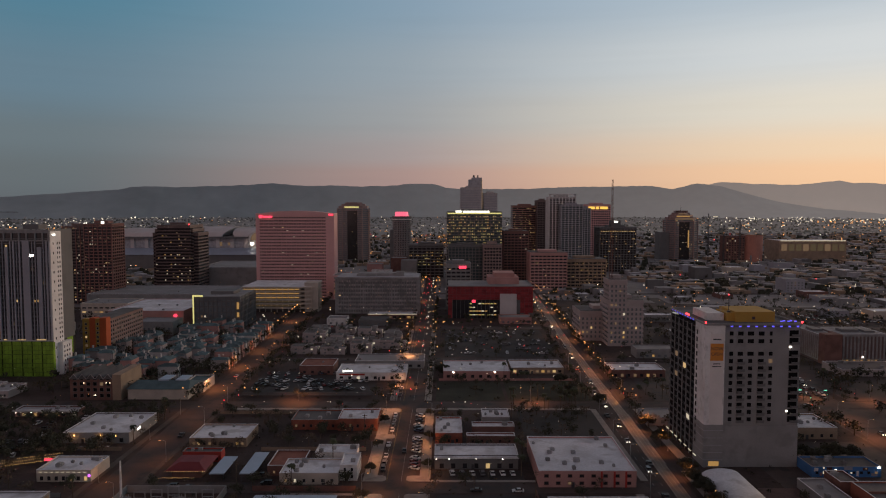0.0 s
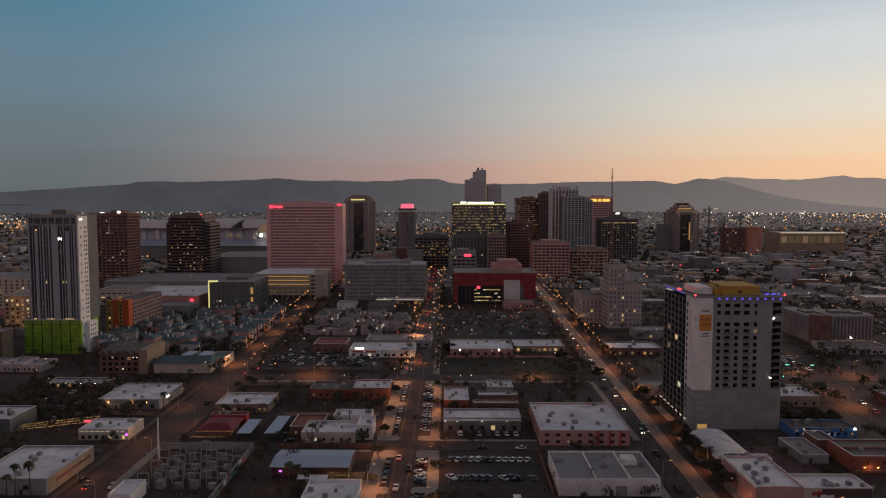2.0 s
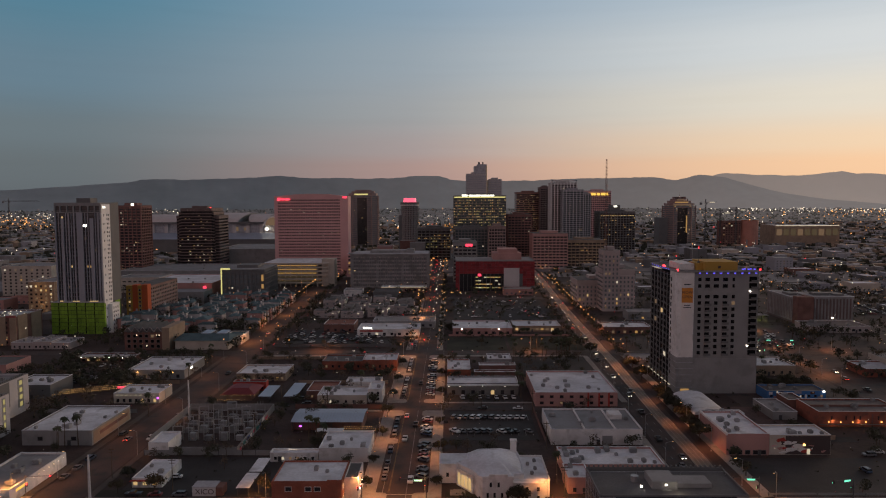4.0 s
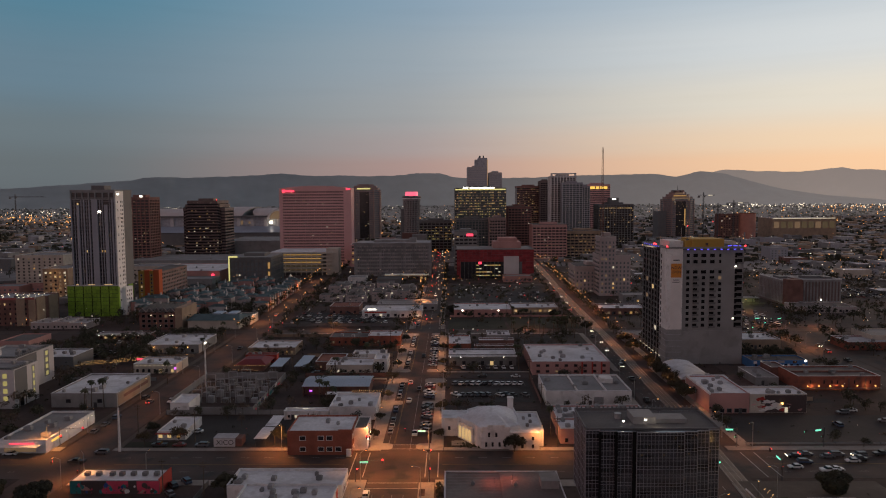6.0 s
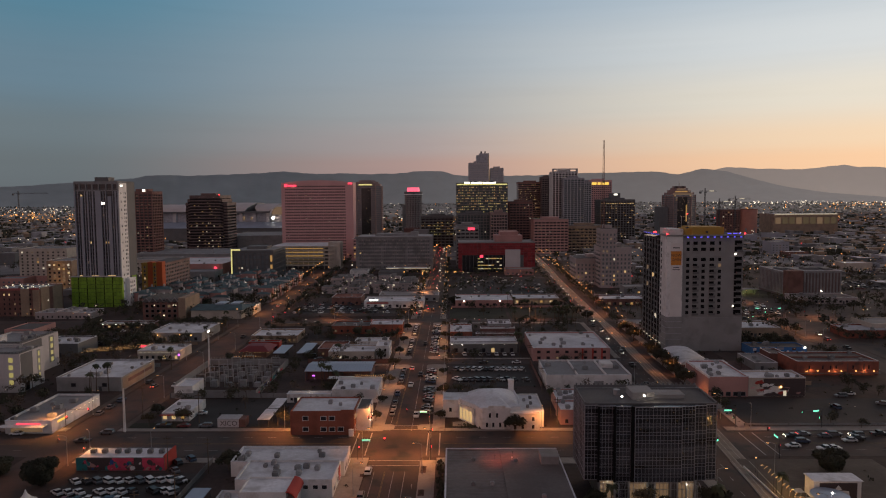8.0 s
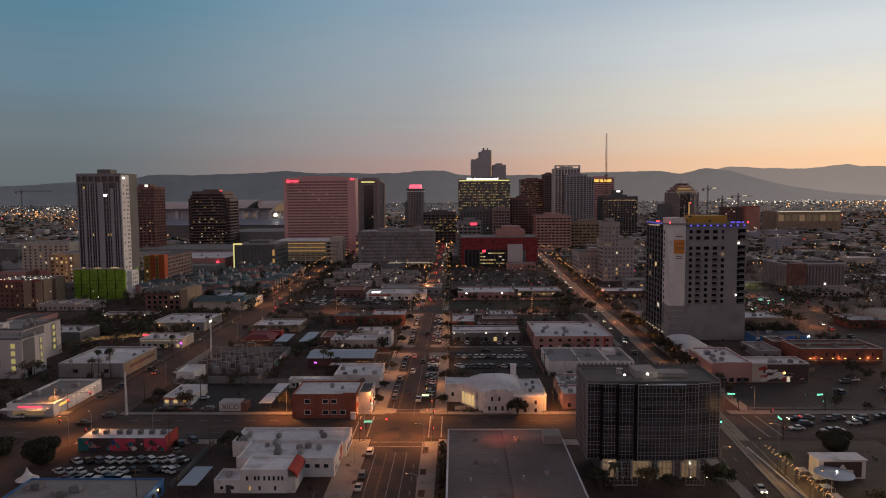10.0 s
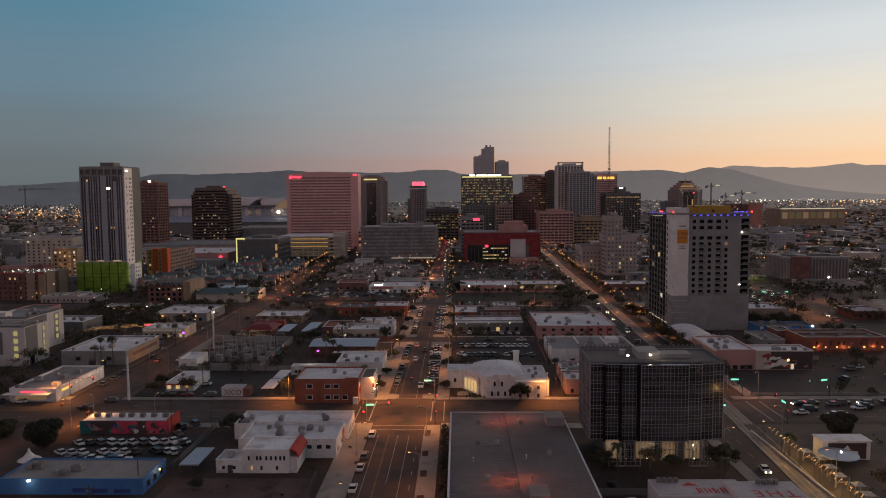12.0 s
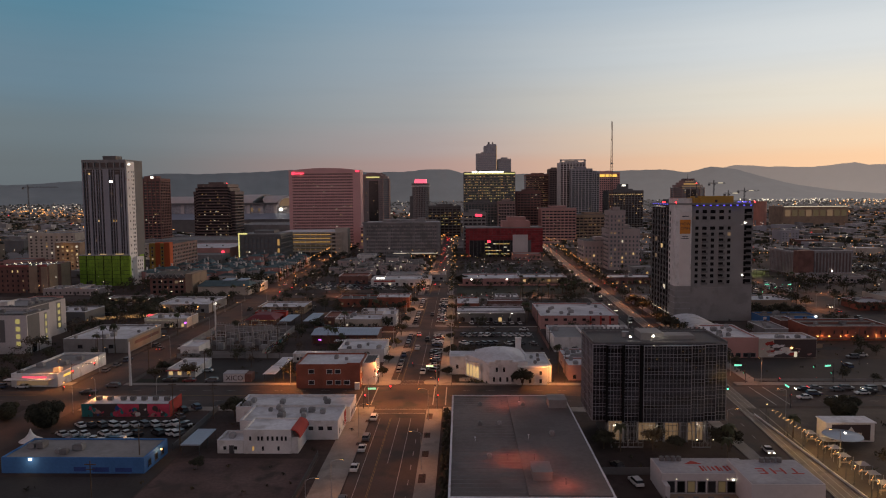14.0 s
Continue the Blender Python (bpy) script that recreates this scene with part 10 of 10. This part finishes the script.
# ---------------------------------------------------------------- further blocks of low buildings
WALLS = [M["cream"], M["tan"], M["grey"], M["white"], M["brickdark"], M["pink"], M["greydark"]]
EAST = [M["grey"], M["greydark"], M["bluegrey"], M["cream"], M["grey"], M["brickdark"]]
PALE_ROOFS = [M["roof_white"], M["roof_pale"], M["roof_white"], M["roof_grey"]]
ROOFS = [M["roof_white"], M["roof_grey"], M["roof_grey"], M["roof_dark"], M["terracotta"]]
WORD = {M["bluegrey"].name: "blue-grey", M["cream"].name: "cream", M["tan"].name: "tan", M["grey"].name: "grey", M["white"].name: "white", M["brickdark"].name: "dark brick", M["pink"].name: "pink", M["greydark"].name: "dark grey"}


def fill(x0, x1, y0, y1, n, hs, skip=()):
    placed = []
    tries = 0
    while len(placed) < n and tries < n * 30:
        tries += 1
        w, d = R.uniform(14, 34), R.uniform(14, 30)
        x, y = R.uniform(x0, x1 - w), R.uniform(y0, y1 - d)
        box_ = (x - 3, x + w + 3, y - 3, y + d + 3)
        if any(box_[0] < q[1] and box_[1] > q[0] and box_[2] < q[3] and box_[3] > q[2] for q in placed + list(skip)):
            continue
        if any(abs(x + w / 2 - along(r, y)) < w / 2 + 11 for r in (ROAD_B, ROAD_C, ROAD_D, [(-17.6, 0), (-17.6, 1300)])):
            continue
        if any(y < c1 + 2 and y + d > c0 - 2 for c0, c1 in ((219, 242), (452, 464), (692, 704), (812, 824), (930, 942))):
            continue
        placed.append(box_)
        h = R.uniform(*hs)
        wl, rf = R.choice(WALLS if x < 100 else EAST), R.choice(ROOFS if x < 100 else ROOFS[:4] if y < 700 else PALE_ROOFS)
        rows = max(1, int((h - 2) / 3.3))
        b = lowrise("low_building", x, x + w, y, y + d, h, wl, rf, "%s %s with a flat roof" % (WORD[wl.name], "low commercial building" if h < 8 else "mid-rise city building"), units=R.randrange(0, 3) if y < 560 else 0, lit=.0, door=False, cap=False)

        far_windows(b, [] if y > 1000 else [(0, u, z) for u, z in grid(1, w - 1, max(3, int(w / 4.5)), 1.2, 3.3, min(rows, 5))], 1.8, 1.5, .07)


fill(235, 460, 255, 450, 14, (4, 7), [(150, 195, 240, 430)])
fill(235, 520, 470, 690, 11, (4, 7), [(236, 330, 525, 645)])
fill(100, 185, 395, 450, 3, (4, 6), [(155, 190, 398, 428), (108, 152, 360, 416)])
fill(-236, -142, 262, 292, 3, (4, 6), [(-160, -138, 236, 280), (-216, -180, 288, 345)])
fill(-236, -178, 180, 216, 3, (4, 6))
fill(118, 235, 545, 690, 7, (4, 9), [(100, 165, 615, 680)])
fill(118, 560, 705, 930, 19, (4, 9))
fill(-5, 100, 860, 930, 4, (10, 22), [(0, 95, 745, 875)])
fill(-560, -215, 570, 690, 14, (5, 12), [(-375, -350, 635, 670), (-300, -236, 560, 640)])
fill(-620, -400, 400, 560, 10, (4, 9))
fill(-420, -230, 250, 450, 12, (4, 8), [(-225, -180, 280, 380)])
fill(-700, -380, 705, 1000, 18, (6, 22), [(-455, -395, 715, 765), (-420, -355, 835, 875)])
fill(-120, -30, 945, 1200, 8, (10, 30))
fill(330, 900, 945, 1400, 16, (6, 18), [(430, 500, 1430, 1490), (560, 800, 1400, 1500)])
fill(40, 84, 705, 742, 2, (5, 9))
fill(-110, -30, 705, 742, 3, (5, 9))


def fences(rows):
    for x0, x1, y0, y1, mat, hh in rows:
        f = thing("yard_fence", x0, y0, 0, "long low fence round a yard", "fence", "yard fences")
        w, d = x1 - x0, y1 - y0
        part("rail", boxes((0, max(w, .12), 0, max(d, .12), .25, hh)), M[mat], f)
        n = max(2, int(max(w, d) / 14))
        for i in range(n + 1):
            shared("post", mesh_of("fence post %.1f" % hh, lambda: boxes((-.09, .09, -.09, .09, 0, hh + .15)), M["steel"]), f, pose(w * i / n, d * i / n, 0))


fences([(-116, -60, 283, 283, "grey", 2.2), (-72, -32, 341, 341, "brickdark", 2.4), (-80, -33, 385, 385, "tan", 2), (-75, -75, 180, 214, "greydark", 1.9), (-36.5, -36.5, 60, 176, "steel", 1.6), (38, 80, 390, 390, "tan", 2.2), (-115, -40, 449 + 27, 449 + 27, "greydark", 2.2),
        (-2, 84, 510, 510, "pink", 1.6), (-116, -33, 440, 440, "tan", 2), (-185, -142, 335, 335, "grey", 2), (-190, -142, 385, 385, "tan", 2), (36.6, 36.6, 296, 338, "brickdark", 2.3), (102, 180, 248, 248, "grey", 1), (118, 152, 300, 300, "tan", 2), (32, 72, 165, 165, "greydark", 2)])

# ---------------------------------------------------------------- the far city


def far_city():
    """Countless low roofs, trees and lamps out to the mountains."""
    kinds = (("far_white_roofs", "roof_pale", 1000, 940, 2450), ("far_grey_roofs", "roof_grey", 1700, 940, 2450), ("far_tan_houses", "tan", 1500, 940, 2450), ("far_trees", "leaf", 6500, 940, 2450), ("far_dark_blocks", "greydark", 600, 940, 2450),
             # backdrop roofs and trees carry painted haze in their emission
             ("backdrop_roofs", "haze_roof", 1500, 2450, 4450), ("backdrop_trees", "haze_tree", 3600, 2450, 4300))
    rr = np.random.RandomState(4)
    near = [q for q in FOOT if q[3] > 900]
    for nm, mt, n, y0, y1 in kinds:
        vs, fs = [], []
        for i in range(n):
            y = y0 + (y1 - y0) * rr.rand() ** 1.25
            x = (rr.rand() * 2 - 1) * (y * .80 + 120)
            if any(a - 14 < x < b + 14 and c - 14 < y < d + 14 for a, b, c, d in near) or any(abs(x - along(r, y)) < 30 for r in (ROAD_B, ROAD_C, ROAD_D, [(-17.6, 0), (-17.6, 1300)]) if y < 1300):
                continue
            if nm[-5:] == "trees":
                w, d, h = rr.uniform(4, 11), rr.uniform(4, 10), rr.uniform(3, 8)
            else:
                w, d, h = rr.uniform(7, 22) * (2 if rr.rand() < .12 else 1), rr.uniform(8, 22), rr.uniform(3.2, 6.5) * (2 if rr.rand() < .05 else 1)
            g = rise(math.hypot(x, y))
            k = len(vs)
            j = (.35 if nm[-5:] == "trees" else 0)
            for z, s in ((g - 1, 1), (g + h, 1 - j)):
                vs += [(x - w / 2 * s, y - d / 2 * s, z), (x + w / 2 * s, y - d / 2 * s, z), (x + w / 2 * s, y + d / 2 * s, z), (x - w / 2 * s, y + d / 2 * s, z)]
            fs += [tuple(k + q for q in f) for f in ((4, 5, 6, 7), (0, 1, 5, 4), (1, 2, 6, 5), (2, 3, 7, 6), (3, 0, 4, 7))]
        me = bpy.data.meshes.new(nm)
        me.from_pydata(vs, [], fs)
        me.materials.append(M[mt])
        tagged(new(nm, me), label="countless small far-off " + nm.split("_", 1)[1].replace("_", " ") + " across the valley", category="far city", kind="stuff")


far_city()


def far_lights(name, mat, n, zone, size, seed, clusters=()):
    """Countless distant lamps as tiny lit blocks on short masts."""
    rr = np.random.RandomState(seed)
    vs, fs = [], []
    (r0, r1), (a0, a1) = zone
    for i in range(n):
        if clusters and rr.rand() < .7:
            ca, cr, sa, sr = clusters[rr.randint(len(clusters))]
            a, r = rr.normal(ca, sa), rr.normal(cr, sr)
        else:
            a, r = rr.uniform(a0, a1), r0 + (r1 - r0) * rr.rand() ** 1.2
        x, y = r * math.sin(radians(a)), r * math.cos(radians(a))
        if abs(x + 17) < 8 and r < 900:
            continue
        s = size * r / 1238 * rr.choice([.5, .6, .75, 1.0, 1.4])
        z = 6 + 5 * rr.rand() + rise(r)
        k = len(vs)
        vs += [(x - s, y, z), (x, y - s, z), (x + s, y, z), (x, y + s, z), (x, y, z + s), (x, y, z - s)]
        fs += [tuple(k + q for q in f) for f in ((0, 1, 4), (1, 2, 4), (2, 3, 4), (3, 0, 4), (1, 0, 5), (2, 1, 5), (3, 2, 5), (0, 3, 5))]
    me = bpy.data.meshes.new(name)
    me.from_pydata(vs, [], fs)
    me.materials.append(mat)
    tagged(new(name, me), label="countless tiny %s lamps across the valley" % name.split("_")[1], category="city lights", kind="stuff")


far_lights("far_white_lamps", M["whitedot"], 650, ((1500, 4300), (-40, 40)), .72, 1, ((26.5, 4150, 1.9, 140), (29.5, 4000, 1.6, 160), (24.5, 3900, 1.6, 260), (-23, 4200, 2.5, 120), (-27, 3300, 4, 350), (2, 2600, 6, 500), (17, 2900, 6, 700), (-30, 3600, 3, 250), (-8, 2300, 4, 400)))
far_lights("far_amber_lamps", M["amberdot"], 700, ((1300, 4200), (-40, 40)), .80, 2, ((-31, 3000, 2.0, 160), (-28, 2500, 2, 160), (25, 2400, 6, 400), (-3, 2200, 5, 300), (31, 3600, 2, 300)))
far_lights("far_red_lamps", M["reddot"], 60, ((700, 2600), (-36, 36)), .9, 3)
far_lights("near_amber_lamps", M["amberdot"], 330, ((640, 1400), (-36, 36)), .66, 5, ((4, 900, 2.2, 120), (8.5, 800, 2, 120), (-11, 850, 3, 120), (13, 760, 4, 120), (20, 820, 4, 130), (26, 800, 4, 150), (30, 1000, 3, 160)))
far_lights("near_white_lamps", M["whitedot"], 420, ((480, 1500), (-36, 36)), .62, 6)


def lamp_rows(name, mat, rows, size):
    """Tiny lamp heads in rows along the far stretches of streets."""
    vs, fs = [], []
    for x, y, z in rows:
        s = size * y / 1238 * R2.choice((.55, .7, .85, 1.0, 1.35))
        k = len(vs)
        vs += [(x - s, y, z), (x, y - s, z), (x + s, y, z), (x, y + s, z), (x, y, z + s), (x, y, z - s)]
        fs += [tuple(k + q for q in f) for f in ((0, 1, 4), (1, 2, 4), (2, 3, 4), (3, 0, 4), (1, 0, 5), (2, 1, 5), (3, 2, 5), (0, 3, 5))]
    me = bpy.data.meshes.new(name)
    me.from_pydata(vs, [], fs)
    me.materials.append(mat)
    tagged(new(name, me), label="rows of tiny street lamps and car lamps on far streets", category="city lights", kind="stuff")


lamp_rows("far_street_amber_lamps", M["amberdot"], [(-26 + R.uniform(-6, 2), y + R.uniform(-7, 7), R.uniform(3, 9)) for y in range(480, 1250, 18)] + [(-9 + R.uniform(-2, 6), y + R.uniform(-7, 7), R.uniform(3, 9)) for y in range(480, 1250, 24)]
          + [(along(ROAD_B, y) + R.choice((-9, 9)), y + R.uniform(-5, 5), 8) for y in range(460, 1150, 14)] + [(along(ROAD_C, y) + R.choice((-9, 9)), y + R.uniform(-5, 5), 8) for y in range(460, 1150, 13)] + [(R.uniform(-300, 400), y + R.uniform(-2, 2), 7) for y in (452, 466, 690, 706, 826) for _ in range(16)], .85)
lamp_rows("far_car_stop_lamps", M["reddot"], [(-20 + R2.uniform(-3, 5), y + R2.uniform(-8, 8), R2.choice((1, 1, 6))) for y in range(600, 1240, 34)], .75)
lamp_rows("far_car_tail_lamps", M["reddot"], [(-20 + R.uniform(-2, 1), y + R.uniform(-6, 6), .9) for y in range(520, 1200, 26)][::2] + [(R.uniform(-230, 330), y, 1) for y in (457, 698, 818) for _ in range(10)] + [(along(ROAD_B, y) + 3, y, .9) for y in range(460, 1000, 40)] + [(R.uniform(-120, 90), R.uniform(580, 750), 1) for _ in range(14)], .7)
lamp_rows("far_car_head_lamps", M["whitedot"], [(-15 + R.uniform(-1, 2), y + R.uniform(-6, 6), .9) for y in range(540, 1200, 30)] + [(along(ROAD_B, y) - 3, y + R.uniform(-8, 8), .9) for y in range(470, 1000, 24)] + [(R.uniform(-230, 330), y, 1) for y in (460, 700, 820) for _ in range(7)], .7)
lamp_rows("yard_lamps", M["whitedot"], [(x, y, 4.2) for x, y, h in scatter(85, -235, -33, 250, 470, (1, 2)) + scatter(32, -4, 84, 250, 470, (1, 2)) + scatter(63, 100, 340, 240, 470, (1, 2)) + scatter(116, -240, 95, 466, 740, (1, 2)) + scatter(126, 110, 460, 466, 900, (1, 2))], 0.30)
lamp_rows("yard_amber_lamps", M["amberdot"], [(x, y, 3.4) for x, y, h in scatter(52, -235, -33, 250, 470, (1, 2)) + scatter(20, -4, 84, 250, 470, (1, 2)) + scatter(34, 100, 340, 240, 470, (1, 2)) + scatter(50, -240, 95, 466, 740, (1, 2)) + scatter(64, 110, 460, 466, 900, (1, 2))], 0.27)
lamp_rows("yard_red_lamps", M["reddot"], [(x, y, 1.4) for x, y, h in scatter(35, -235, -33, 250, 470, (1, 2)) + scatter(23, 100, 340, 240, 470, (1, 2)) + scatter(44, -240, 95, 466, 740, (1, 2)) + scatter(37, 110, 460, 466, 900, (1, 2))], 0.34)


# ---------------------------------------------------------------- lit apartment house beside the tall tower
a = lowrise("amber_lit_apartment_block", -357, -335, 610, 650, 27, M["tan"], M["roof_grey"], "tan apartment house with an amber-lit front", "apartment block", units=3, front=(5, 7, 1.8, 1.7, 2, 3.4), lit=.5)
for k in range(7):
    part("gallery_lamp", boxes((19.6, 20.2, -.5, -.2, 3.4 + 3.4 * k, 4.0 + 3.4 * k)), M["pale"], a)
# points added in front of the wall to tint it amber
AMBER = bpy.data.lights.new("gallery_lamp_light", "POINT")
AMBER.energy, AMBER.color, AMBER.shadow_soft_size = 420, (1, .55, .18), .2
for k in (1, 4):
    new("gallery_lamp_light", AMBER).location = (-346, 604, 4 + 5 * k)

# darker trees and shrubs over the eastern lots and along the yards' edges
grove("lot_trees", M["leaf"], scatter(70, 216, 330, 420, 520, (4, 9), KEEP) + scatter(40, 205, 330, 340, 396, (4, 8), KEEP) + scatter(16, 196, 206, 395, 450, (5, 9)) + scatter(30, -235, -150, 385, 465, (3, 7), KEEP), "dark trees over the eastern lots and western yards")
lamp_rows("waiting_car_lamps", M["reddot"], [(x, y, .85) for x, y in ((115.5, 237.4), (115.5, 238.6), (125.5, 237), (125.5, 238.2), (130.4, 233), (130.4, 234.2), (140.4, 237.4), (140.4, 238.6), (147.4, 233), (147.4, 234.2))], 1.3)
